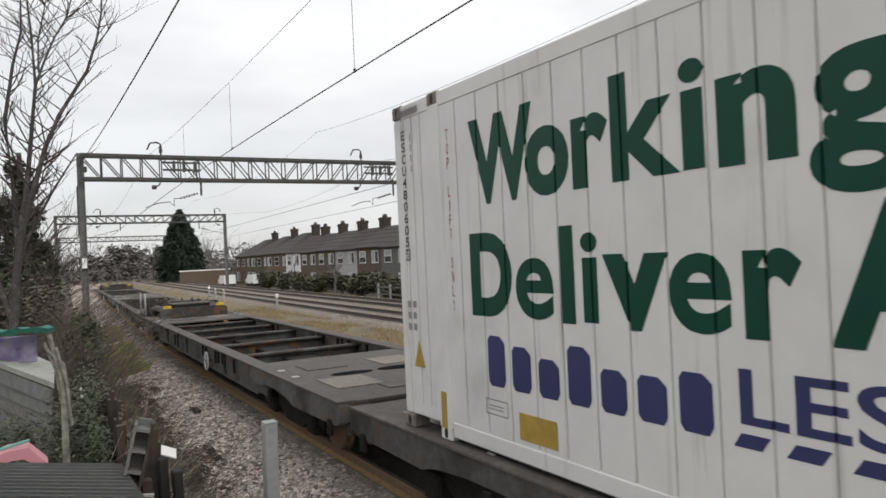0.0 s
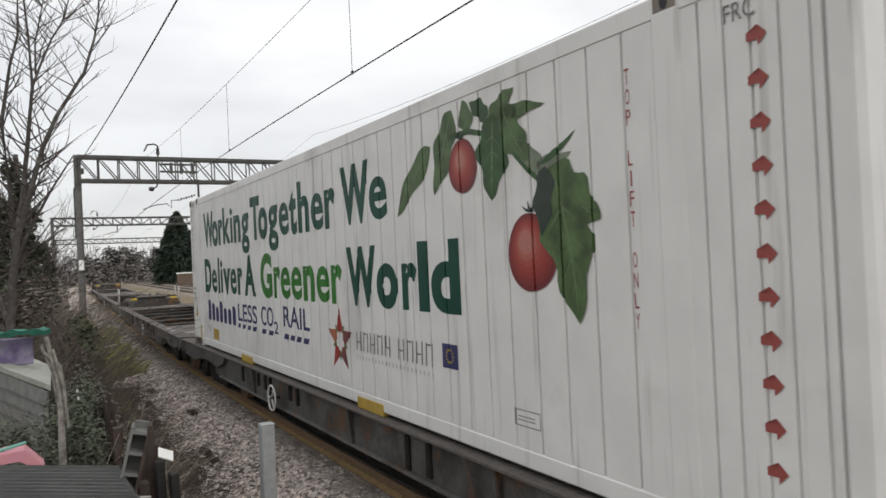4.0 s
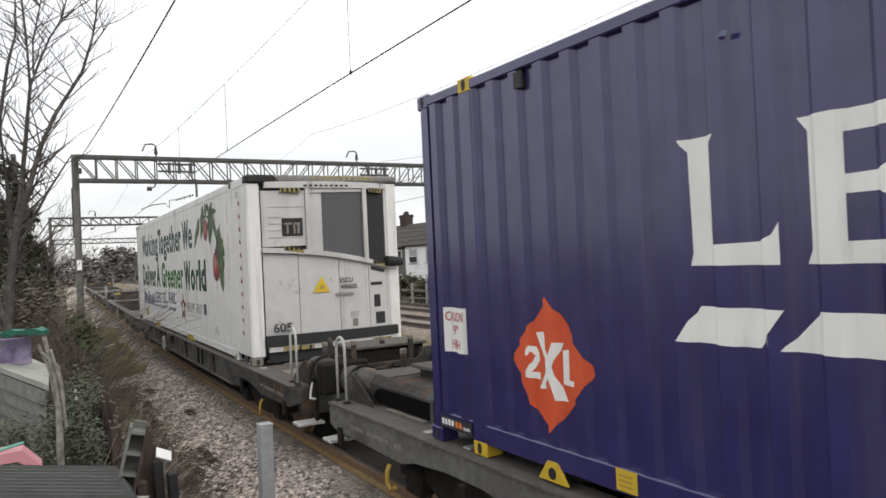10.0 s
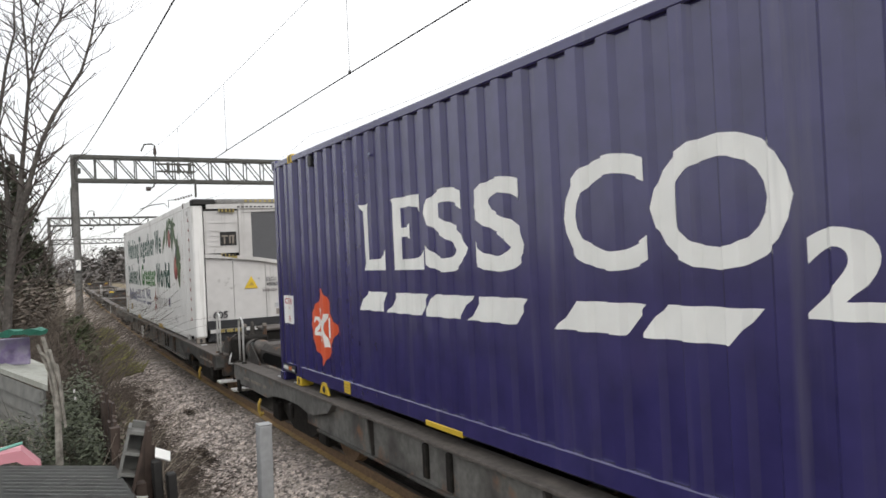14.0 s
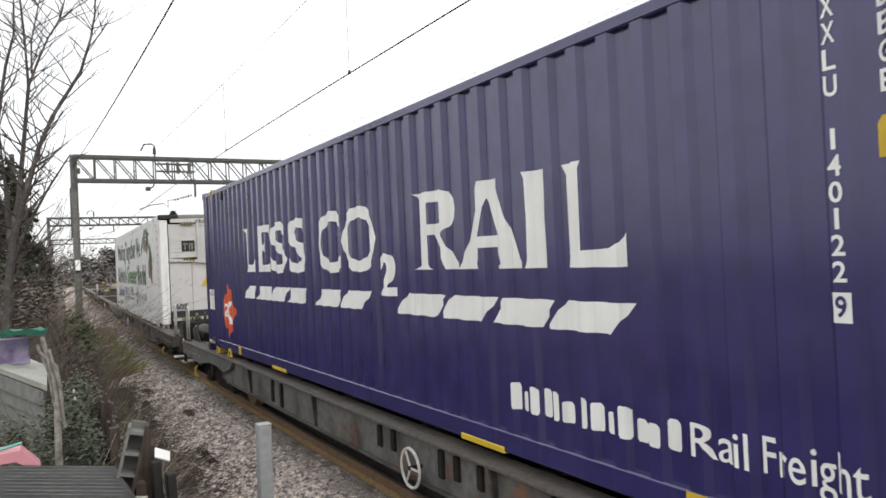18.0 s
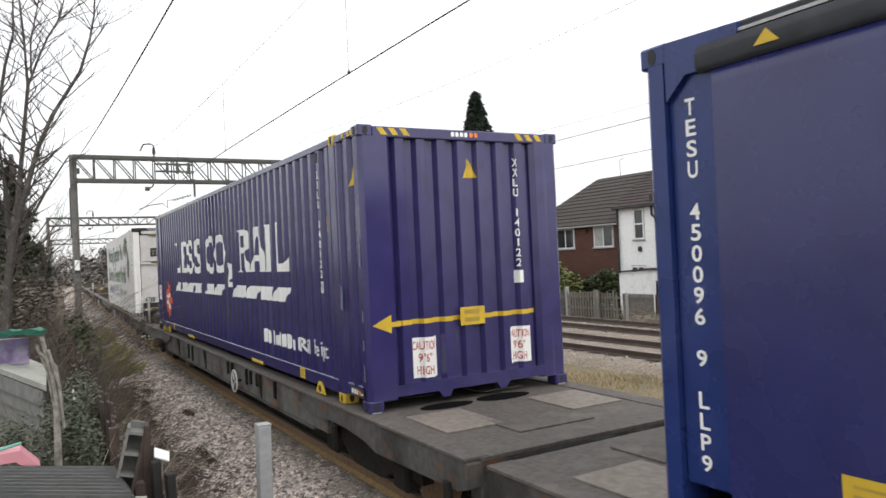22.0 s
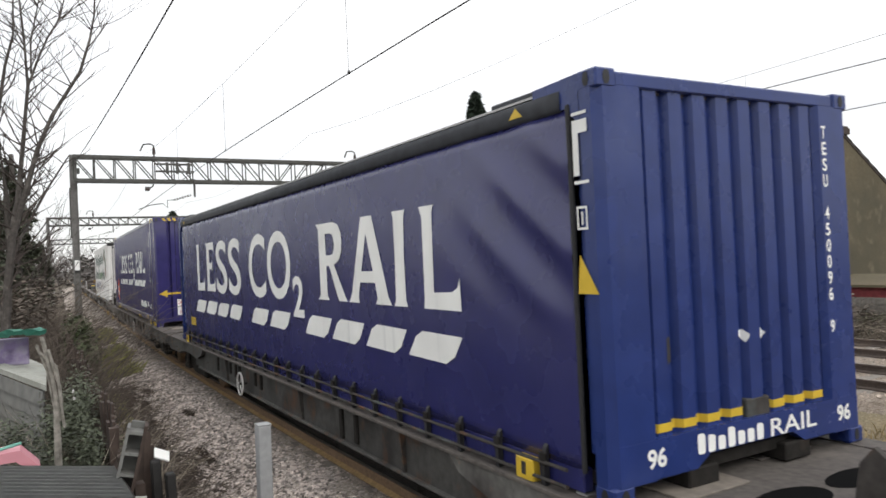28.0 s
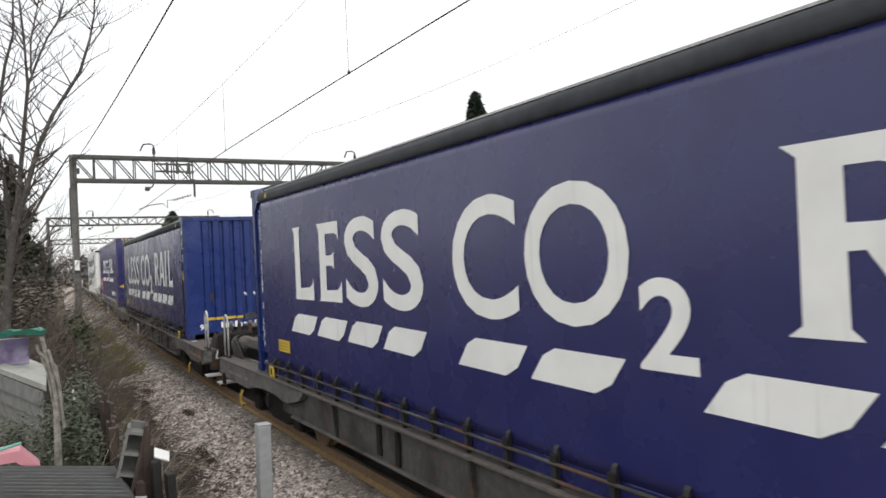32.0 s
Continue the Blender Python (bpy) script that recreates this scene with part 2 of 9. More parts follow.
    render_white=surf("white_render", (0.90, 0.90, 0.89), 0.9, grain=(8, 0.05), stain=((0.9, 0.55, 0.85, (0.70, 0.70, 0.70)), (3, 0.62, 0.85, (0.52, 0.52, 0.51))), streak=(6, 0.62, 0.9, (0.52, 0.51, 0.50))),
    gable=surf("brown_pebbledash", (0.122, 0.100, 0.062), 0.95, grain=(30, 0.3), stain=((0.35, 0.42, 0.70, (0.075, 0.068, 0.046)), (2, 0.55, 0.8, (0.17, 0.142, 0.095))), bump=(60, 0.6, 0.01)),
    brick_red=surf("red_brick", (0.125, 0.060, 0.045), 0.9, grain=(12, 0.25), stain=(1.5, 0.5, 0.8, (0.09, 0.045, 0.038))),
    brick_soot=surf("sooty_brick", (0.058, 0.044, 0.037), 0.9, grain=(10, 0.3), stain=(1.5, 0.5, 0.8, (0.05, 0.04, 0.035))),
    # foliage paled to grey-green, with distance haze mixed into the colour
    evergreen=surf("hazed_grey_green_foliage", (0.105, 0.105, 0.092), 0.9, grain=(1, 0.2), island=0.5),
    brick_brown=surf("brown_brick", (0.125, 0.092, 0.066), 0.9, grain=(10, 0.25), stain=(1, 0.5, 0.8, (0.13, 0.09, 0.065)), rnd=0.2),
    tile=surf("brown_roof_tile", (0.052, 0.040, 0.036), 0.85, grain=(9, 0.25), stain=((1.1, 0.5, 0.8, (0.036, 0.031, 0.029)), (5, 0.6, 0.8, (0.085, 0.072, 0.056))), bump=(40, 0.3, 0.01)),
    slate=surf("grey_brown_roof_tile", (0.058, 0.051, 0.046), 0.85, grain=(9, 0.25), stain=(1.2, 0.5, 0.8, (0.065, 0.058, 0.05)), bump=(40, 0.3, 0.01)),
    pane=surf("window_glass", (0.045, 0.047, 0.05), 0.08, grain=(2, 0.3), spec=0.6),
    curtain_net=surf("net_curtain", (0.42, 0.42, 0.41), 0.9, grain=(3, 0.2)),
    frame_white=surf("white_window_frame", (0.82, 0.82, 0.81), 0.5),
    pipe_black=surf("black_drainpipe", (0.030, 0.030, 0.032), 0.5),
    pipe_grey=surf("grey_soil_pipe", (0.33, 0.33, 0.33), 0.6),
    fence_wood=surf("weathered_fence_board", (0.17, 0.155, 0.135), 0.9, grain=(12, 0.25), rnd=0.2),
    fence_brown=surf("brown_stained_board", (0.060, 0.043, 0.035), 0.9, grain=(12, 0.25), rnd=0.2),
    concrete=surf("grey_concrete", (0.34, 0.34, 0.335), 0.85, grain=(30, 0.15), stain=(3, 0.55, 0.8, (0.25, 0.25, 0.24))),
    post_metal=surf("pale_grey_steel_post", (0.33, 0.335, 0.335), 0.6, 0.2, grain=(22, 0.1), stain=(3, 0.55, 0.8, (0.31, 0.31, 0.31))),
    felt=surf("grey_corrugated_sheet", (0.27, 0.275, 0.265), 0.75, grain=(10, 0.15), stain=((1.5, 0.5, 0.8, (0.18, 0.19, 0.185)), (7, 0.66, 0.8, (0.22, 0.22, 0.21)))),
    shed=surf("weathered_shed_cladding", (0.15, 0.15, 0.14), 0.85, grain=(8, 0.2), stain=(2, 0.5, 0.8, (0.13, 0.125, 0.11)), rnd=0.1),
    shed_roof=surf("pale_green_grey_felt", (0.33, 0.335, 0.30), 0.9, grain=(14, 0.15), stain=(2.5, 0.5, 0.8, (0.26, 0.26, 0.22))),
    purple=surf("faded_purple_board", (0.17, 0.13, 0.24), 0.7, grain=(8, 0.35), stain=((6, 0.45, 0.65, (0.33, 0.30, 0.37)), (3, 0.5, 0.7, (0.09, 0.08, 0.11)))),
    teal=surf("teal_plastic", (0.13, 0.36, 0.29), 0.5, grain=(4, 0.15)),
    pink=surf("pink_plastic", (0.62, 0.27, 0.31), 0.5, grain=(4, 0.1)),
    dark_cloth=surf("dark_tarpaulin", (0.035, 0.038, 0.045), 0.7, grain=(8, 0.25)),
    red_cloth=surf("faded_red_cloth", (0.36, 0.07, 0.09), 0.8, grain=(10, 0.25)),
    red_paint=surf("dull_red_paint", (0.21, 0.035, 0.038), 0.6, grain=(6, 0.2)),
    cream=surf("cream_plastic", (0.62, 0.57, 0.42), 0.5),
    leaf_print=surf("green_leaf_print", (0.068, 0.118, 0.040), 0.5, grain=(7, 0.45)),
    leaf_dark=surf("dark_leaf_print", (0.028, 0.075, 0.020), 0.5, grain=(7, 0.35)),
    star_red=surf("dark_red_star_print", (0.30, 0.035, 0.03), 0.5),
    star_maroon=surf("maroon_star_print", (0.16, 0.045, 0.045), 0.5),
    star_orange=surf("orange_star_print", (0.36, 0.12, 0.06), 0.5),
    grey_text=surf("grey_print", (0.20, 0.18, 0.18), 0.6),
    arrow_red=surf("dull_red_arrow", (0.30, 0.07, 0.06), 0.6),
)

# ---------------------------------------------------------------- mesh helpers


def box(bm, x0, x1, y0, y1, z0, z1, bevel=0.0):
    v = [bm.verts.new(p) for p in ((x0, y0, z0), (x1, y0, z0), (x1, y1, z0), (x0, y1, z0), (x0, y0, z1), (x1, y0, z1), (x1, y1, z1), (x0, y1, z1))]
    fs = [bm.faces.new([v[i] for i in f]) for f in ((3, 2, 1, 0), (4, 5, 6, 7), (0, 1, 5, 4), (1, 2, 6, 5), (2, 3, 7, 6), (3, 0, 4, 7))]
    if bevel:
        bmesh.ops.bevel(bm, geom=list({e for f in fs for e in f.edges}), offset=bevel, segments=1, affect="EDGES")
    return bm


def cyl(bm, a, b, r0, r1=None, n=8):
    """A tapered rod from a to b."""
    a, b = Vector(a), Vector(b)
    r1 = r0 if r1 is None else r1
    q = (b - a).to_track_quat("Z", "Y")
    rings = [[bm.verts.new(p + q @ Vector((r * math.cos(i * math.tau / n), r * math.sin(i * math.tau / n), 0))) for i in range(n)] for p, r in ((a, r0), (b, r1))]
    for i in range(n):
        bm.faces.new((rings[0][i], rings[0][(i + 1) % n], rings[1][(i + 1) % n], rings[1][i]))
    bm.faces.new(rings[0][::-1])
    bm.faces.new(rings[1])
    return bm


def tube(bm, pts, r, n=8):
    """A bent rod through pts; r: one radius or one for each point."""
    pts = [Vector(p) for p in pts]
    rs = r if isinstance(r, (list, tuple)) else [r] * len(pts)
    rings = []
    for i, p in enumerate(pts):
        d = (pts[min(i + 1, len(pts) - 1)] - pts[max(i - 1, 0)]).normalized()
        q = d.to_track_quat("Z", "Y")
        rings.append([bm.verts.new(p + q @ Vector((rs[i] * math.cos(k * math.tau / n), rs[i] * math.sin(k * math.tau / n), 0))) for k in range(n)])
    for u, w in zip(rings, rings[1:]):
        best = min(range(n), key=lambda s: sum((u[k].co - w[(k + s) % n].co).length for k in range(n)))
        for k in range(n):
            bm.faces.new((u[k], u[(k + 1) % n], w[(k + 1 + best) % n], w[(k + best) % n]))
    bm.faces.new(rings[0][::-1])
    bm.faces.new(rings[-1])
    return bm


def prism(bm, outline, axis, a, b):
    """A plate: an outline of 2D points, drawn out along axis from a to b."""
    put = {"x": lambda p, d: (d, p[0], p[1]), "y": lambda p, d: (p[0], d, p[1]), "z": lambda p, d: (p[0], p[1], d)}[axis]
    lo, hi = [bm.verts.new(put(p, a)) for p in outline], [bm.verts.new(put(p, b)) for p in outline]
    n = len(outline)
    bm.faces.new(lo[::-1])
    bm.faces.new(hi)
    for i in range(n):
        bm.faces.new((lo[i], lo[(i + 1) % n], hi[(i + 1) % n], hi[i]))
    return bm


def quads(bm, rows):
    """A sheet through a grid of points."""
    vs = [[bm.verts.new(p) for p in row] for row in rows]
    for r0, r1 in zip(vs, vs[1:]):
        for i in range(len(r0) - 1):
            bm.faces.new((r0[i], r0[i + 1], r1[i + 1], r1[i]))
    return bm


def mesh_of(name, bm, material, smooth=False):
    bmesh.ops.recalc_face_normals(bm, faces=bm.faces)
    me = bpy.data.meshes.new(name)
    bm.to_mesh(me)
    bm.free()
    for m in material if isinstance(material, (list, tuple)) else [material]:
        me.materials.append(m)
    if smooth:
        me.polygons.foreach_set("use_smooth", [True] * len(me.polygons))
    return me


def part(name, bm, material, parent=None, label="", smooth=False):
    """Links a bmesh as one mesh object under a thing or under a part."""
    me = bm if isinstance(bm, bpy.types.Mesh) else mesh_of(name, bm, material, smooth)
    ob = new(name, me)
    ob.parent = parent
    return tagged(ob, label)


def thing(name, m, label, category, group="", kind=""):
    """An Empty at a thing's base, that its parts hang on."""
    ob = new(name)
    ob.matrix_basis = m
    ob.empty_display_size = 0.2
    return tagged(ob, label, category, group, kind)


def setting(name, bm, material, label="", category="", kind="structure", smooth=False):
    return tagged(part(name, bm, material, None, "", smooth), label, category, "", kind)


def raw(name, verts, faces, material, smooth=False):
    me = bpy.data.meshes.new(name)
    me.from_pydata(verts, [], faces)
    me.materials.append(material)
    if smooth:
        me.polygons.foreach_set("use_smooth", [True] * len(me.polygons))
    return me


def curve_of_line(y):
    """How far the line has swung to the east at y: an easy curve, straight again beyond 33 m."""
    return 0.0008 * (0 if y < 0 else y * y if y < 33 else 66 * y - 1089)


def slope_of_line(y):
    return 0.0008 * (0 if y < 0 else 2 * y if y < 33 else 66)


TRACK, TRACKS_EAST = 4.284, (13.27, 16.66)

# ---------------------------------------------------------------- ground and lines


def ground_z(x, y):
    """Height of the ground, in metres over the rails; x is counted from the straight line."""
    stops = ((-3000, -0.6), (-8, -0.6), (0.3, -0.62), (1.2, -0.60), (1.9, -0.56), (5.8, -0.46), (6.4, -0.40), (11.0, -0.36), (18.6, -0.40), (20.5, -0.55), (23.0, -1.1), (60, -1.2), (3000, -1.2))
    for (xa, za), (xb, zb) in zip(stops, stops[1:]):
        if x <= xb:
            k = (x - xa) / (xb - xa)
            return za + (zb - za) * k
    return -1.2


def build_ground():
    xs = [-3000, -400, -60, -20, -8, -4, -2, -1, 0.3, 0.8, 1.4, 1.9, 5.8, 6.4, 7.5, 9, 11, 12, 18.6, 19.5, 20.5, 21.5, 23, 30, 45, 60, 120, 500, 3000]
    ys = [-3000, -200, -40, -10, -4] + [i * 1.5 for i in range(0, 30)] + [48, 54, 60, 80, 120, 200, 500, 3000]
    rows = [[(x + (curve_of_line(y) if y < 300 else curve_of_line(300)) if abs(x) < 100 else x, y,
              ground_z(x, y) + (0.05 * noise.noise((x * 0.7, y * 0.7, 0)) if -60 < x < 60 else 0)) for x in xs] for y in ys]
    bm = quads(bmesh.new(), rows)
    setting("ground", bm, M["soil"], "bare brown soil and leaf litter beside the line", "ground")


def build_ballast(name, cx, half, shoulder, y0=-12.0, y1=150.0):
    prof = [(cx - half - shoulder, -0.52), (cx - half, -0.19), (cx - 0.75, -0.165), (cx + 0.75, -0.175), (cx + half, -0.19), (cx + half + min(shoulder, 0.9), -0.46)]
    rows, y = [], y0
    while y <= y1:
        rows.append([])
        for (xa, za), (xb, zb) in zip(prof, prof[1:]):
            n = 4
            for k in range(n):
                x, z = xa + (xb - xa) * k / n, za + (zb - za) * k / n
                rows[-1].append((x + curve_of_line(y), y, z + 0.025 * noise.noise((x * 2, y * 2, 3))))
        rows[-1].append((prof[-1][0] + curve_of_line(y), y, prof[-1][1]))
        y += 0.5 if y < 30 else 3.0
    setting(name, quads(bmesh.new(), rows), M["ballast" if cx < 8 else "brown_ballast"], "grey-brown crushed stone ballast under the rails", "ballast")


RAIL = [(-0.07, -0.159), (0.07, -0.159), (0.07, -0.147), (0.012, -0.12), (0.012, -0.05), (0.036, -0.038), (0.036, -0.006), (0.026, 0.0), (-0.026, 0.0), (-0.036, -0.006), (-0.036, -0.038), (-0.012, -0.05), (-0.012, -0.12), (-0.07, -0.147)]


def build_rail(x, body="rail", foot="rail_foot"):
    bm = bmesh.new()
    ys = [-12 + 2 * i for i in range(37)] + [70, 90, 120, 160, 220, 300]
    rings = []
    for y in ys:
        rings.append([bm.verts.new((x + px + curve_of_line(y), y, pz)) for px, pz in RAIL])
    n = len(RAIL)
    for a, b in zip(rings, rings[1:]):
        for i in range(n):
            f = bm.faces.new((a[i], a[(i + 1) % n], b[(i + 1) % n], b[i]))
            f.material_index = 1 if i == 7 else 2 if i in (2, 12) else 0
    ob = setting("rail", bm, [M[body], M["railhead"], M[foot]], "rusty brown steel running rail with a worn head", "rail")
    return ob


def build_track(cx, name, body="rail", foot="rail_foot"):
    line = [build_rail(cx - 0.7535, body, foot), build_rail(cx + 0.7535, body, foot)]
    bm = bmesh.new()
    prism(bm, [(-1.25, -0.30), (1.25, -0.30), (1.25, -0.20), (0.9, -0.165), (-0.9, -0.165), (-1.25, -0.20)], "y", -0.13, 0.13)
    me = mesh_of("sleeper", bm, M["sleeper"])
    y = -6.0
    while y < 70:
        ob = tagged(new("sleeper", me), "grey concrete sleeper bedded in ballast", "sleeper", "sleepers of the " + name, "structure")
        ob.matrix_basis = pose(cx + curve_of_line(y), y, 0, 0, 0, -math.degrees(math.atan(slope_of_line(y))))
        y += 0.65
    return line


build_ground()
build_ballast("ballast_near", TRACK, 1.45, 1.55)
build_ballast("ballast_east", sum(TRACKS_EAST) / 2, 3.2, 0.9)
# dark strip over the ballast that paints the shade beneath the wagons
bed = [[(TRACK + dx + curve_of_line(y), y, -0.150 + 0.02 * noise.noise((dx * 2, y * 2, 3))) for dx in (-0.67, -0.3, 0.0, 0.3, 0.67)] for y in [i * 0.5 - 12 for i in range(90)] + [35 + 4 * i for i in range(20)]]
setting("track_bed", quads(bmesh.new(), bed), M["shaded_bed"], "ballast between the rails, coloured dark for the shade under the train", "ballast")
build_track(TRACK, "near line")
build_track(TRACKS_EAST[0], "middle line", "rail_dark", "rail_dark")
build_track(TRACKS_EAST[1], "far line", "rail_dark", "rail_dark")

# ---------------------------------------------------------------- the train
# how far it has come, in metres, every half second (0 at 20 s)
TRAVEL = [-30.23, -28.78, -27.37, -26.14, -24.93, -23.81, -22.7, -21.67, -20.66, -19.7, -18.76, -17.86, -17, -16.2, -15.43, -14.69, -13.98, -13.27, -12.61, -11.96, -11.4, -10.89, -10.36, -9.85, -9.29, -8.8, -8.27, -7.8, -7.29, -6.82, -6.31, -5.75, -5.18, -4.6, -4.03, -3.49, -2.87, -2.24, -1.55, -0.86, -0.12, 0.61, 1.42, 2.27, 3.17, 4.05, 5.01, 5.97, 7.04, 8.09, 9.24, 10.37, 11.55, 12.77, 14.07, 15.43, 16.87, 18.31, 19.82, 21.36, 22.92, 24.49, 26.18, 27.86, 29.67]
DECK = 0.915
ROLLING = []


def on_line(u, z, turn, i):
    y = u + TRAVEL[i]
    return pose(TRACK + curve_of_line(y), y, z, 0, 0, turn - math.degrees(math.atan(slope_of_line(y))))


def rolls(ob, u, z, turn=0):
    """Puts a thing on the train at u metres along it."""
    ob.matrix_basis = on_line(u, z, turn, 40)
    ROLLING.append((ob, u, z, turn))
    return ob


def motions():
    for ob, u, z, turn in ROLLING:
        walk(ob, [(i / 2, on_line(u, z, turn, i)) for i in range(len(TRAVEL))])


# ---- print and paint on the sides and ends


def along(u, marks):
    """A place along a side, set between the known marks on it: (drawn, true)."""
    for (a, p), (b, q) in zip(marks, marks[1:]):
        if u >= b or (b, q) == marks[-1]:
            return p + (q - p) * (u - a) / (b - a)


def corrugation(pitch, depth, start, flat=0.26, slope=0.24):
    """Depth of a trapezoid sheet at s metres along it, and where it bends."""
    def deep(s):
        k = ((s - start) / pitch) % 1.0
        a, b, c = flat, flat + slope, 1 - slope
        return depth * (0 if k < a else (k - a) / slope if k < b else 1 if k < c else (1 - k) / slope)

    def bends(a, b):
        out, n = [], math.floor((a - start) / pitch) - 1
        while start + n * pitch < b:
            out += [start + (n + k) * pitch for k in (0, flat, flat + slope, 1 - slope)]
            n += 1
        return [s for s in out if a < s < b]
    return deep, bends


def laid(bm, face, at, sheet, proud=0.003):
    """Lays a flat drawing (x to the reader's right, y up) on a side or an end of a container, down into its corrugations."""
    if sheet:
        xs = [v.co.x for v in bm.verts]
        sign = -1 if face == "side" else 1
        for s in sheet[1](*sorted((sign * min(xs), sign * max(xs)))):
            bmesh.ops.bisect_plane(bm, geom=bm.verts[:] + bm.edges[:] + bm.faces[:], plane_co=(sign * s, 0, 0), plane_no=(1, 0, 0))
    for v in bm.verts:
        h, z = v.co.x, v.co.y
        if face == "side":
            v.co = (at + (sheet[0](-h) if sheet else 0) - proud, -h, z)
        else:
            v.co = (h, at + (sheet[0](h) if sheet else 0) - proud, z)
    return bm


CAP = 0.70
# letters of the slogan with flared stroke ends, in pieces that meet edge to edge
FLARED = {
    "L": [[(0, 1), (0.40, 1), (0.355, 0.93), (0.345, 0.16), (0.345, 0), (0.07, 0), (0.09, 0.1), (0.08, 0.9)], [(0.345, 0), (1, 0), (1, 0.30), (0.93, 0.215), (0.8, 0.17), (0.345, 0.16)]],
    "E": [[(0, 1), (0.36, 1), (0.36, 0.855), (0.36, 0.58), (0.36, 0.455), (0.36, 0.145), (0.36, 0), (0.04, 0), (0.08, 0.1), (0.08, 0.9)], [(0.36, 1), (0.92, 1), (0.92, 0.76), (0.86, 0.83), (0.74, 0.855), (0.36, 0.855)],
          [(0.36, 0.58), (0.60, 0.585), (0.70, 0.63), (0.70, 0.41), (0.60, 0.455), (0.36, 0.455)], [(0.36, 0.145), (0.80, 0.15), (0.92, 0.19), (1, 0.26), (1, 0), (0.36, 0)]],
    "I": [[(0, 1), (1, 1), (0.88, 0.93), (0.84, 0.5), (0.88, 0.07), (1, 0), (0, 0), (0.12, 0.07), (0.16, 0.5), (0.12, 0.93)]],
    "A": [[(0, 0), (0.27, 0), (0.25, 0.06), (0.30, 0.24), (0.335, 0.37), (0.47, 0.80), (0.36, 1), (0.08, 0.10)], [(0.30, 0.24), (0.645, 0.24), (0.605, 0.37), (0.335, 0.37)],
          [(0.36, 1), (0.62, 1), (0.93, 0.08), (1, 0), (0.64, 0), (0.69, 0.06), (0.645, 0.24), (0.605, 0.37), (0.47, 0.80)]],
    "R": [[(0, 1), (0.33, 1), (0.33, 0.86), (0.33, 0.58), (0.33, 0.44), (0.33, 0.06), (0.40, 0), (0, 0), (0.08, 0.06), (0.09, 0.93)], [(0.42, 0.445), (0.60, 0.455), (0.90, 0.10), (1, 0), (0.72, 0), (0.66, 0.08), (0.48, 0.36)]],
}
BOWL = ([(0.33, 1), (0.62, 1), (0.78, 0.96), (0.87, 0.86), (0.89, 0.74), (0.86, 0.61), (0.78, 0.52), (0.60, 0.455), (0.33, 0.44)], [(0.33, 0.86), (0.50, 0.86), (0.57, 0.84), (0.615, 0.79), (0.63, 0.72), (0.615, 0.65), (0.57, 0.60), (0.50, 0.58), (0.33, 0.58)])
FLARED["R"] += [[BOWL[0][i], BOWL[0][i + 1], BOWL[1][i + 1], BOWL[1][i]] for i in range(8)]


def flared(ch):
    bm = bmesh.new()
    for ring in FLARED[ch]:
        bm.faces.new([bm.verts.new((x, y * CAP, 0)) for x, y in ring])
    bmesh.ops.remove_doubles(bm, verts=bm.verts, dist=0.0005)
    bmesh.ops.triangulate(bm, faces=bm.faces[:])
    return bm


def glyphs(text, bold=0.0, space=1.0):
    c = bpy.data.curves.new("text", "FONT")
    c.body, c.offset, c.space_character, c.resolution_u = text, bold, space, 5
    ob = bpy.data.objects.new("text", c)
    me = bpy.data.meshes.new_from_object(ob)
    bm = bmesh.new()
    bm.from_mesh(me)
    bpy.data.objects.remove(ob)
    bpy.data.curves.remove(c)
    bpy.data.meshes.remove(me)
    return bm


def lettering(parent, text, a, b, base, cap, material, face="side", at=-1.25, sheet=None, bold=0.0, space=1.0, slant=0.0, flare=False):
    """A word from a to b (the reader's left and right), with its base line and the height of its capitals."""
    bm = flared(text) if flare and text in FLARED else glyphs(text, bold, space)
    xs = [v.co.x for v in bm.verts]
    left, right = (-a, -b) if face == "side" else (a, b)
    k = (right - left) / (max(xs) - min(xs))
    for v in bm.verts:
        y = v.co.y * cap / CAP
        v.co = (left + (v.co.x - min(xs)) * k + slant * y, base + y, 0)
    return letters(laid(bm, face, at, sheet), material, parent)


def letters(bm, material, parent):
    """Each separate piece of a word becomes a part of its own."""
    left, last = set(bm.verts), None
    while left:
        todo, island = [left.pop()], []
        while todo:
            v = todo.pop()
            island.append(v)
            for e in v.link_edges:
                o = e.other_vert(v)
                if o in left:
                    left.remove(o)
                    todo.append(o)
        ids = {v: i for i, v in enumerate(island)}
        fs = {f for v in island for f in v.link_faces}
        if fs:
            last = part("letter", raw("letter", [v.co.copy() for v in island], [[ids[v] for v in f.verts] for f in fs], material), None, parent)
    bm.free()
    return last


def spell(parent, spots, base, cap, material, **more):
    """A word whose letters have their own places: (letter, left, right)."""
    for ch, a, b in spots:
        own = dict(more, bold=more.get("bold", 0.0) * {"e": 0.5, "g": 0.65, "n": 0.8, "h": 0.8, "r": 0.8, "i": 0.45, "k": 0.6}.get(ch, 0.9))
        lettering(parent, ch, a, b, base, cap, material, **own)


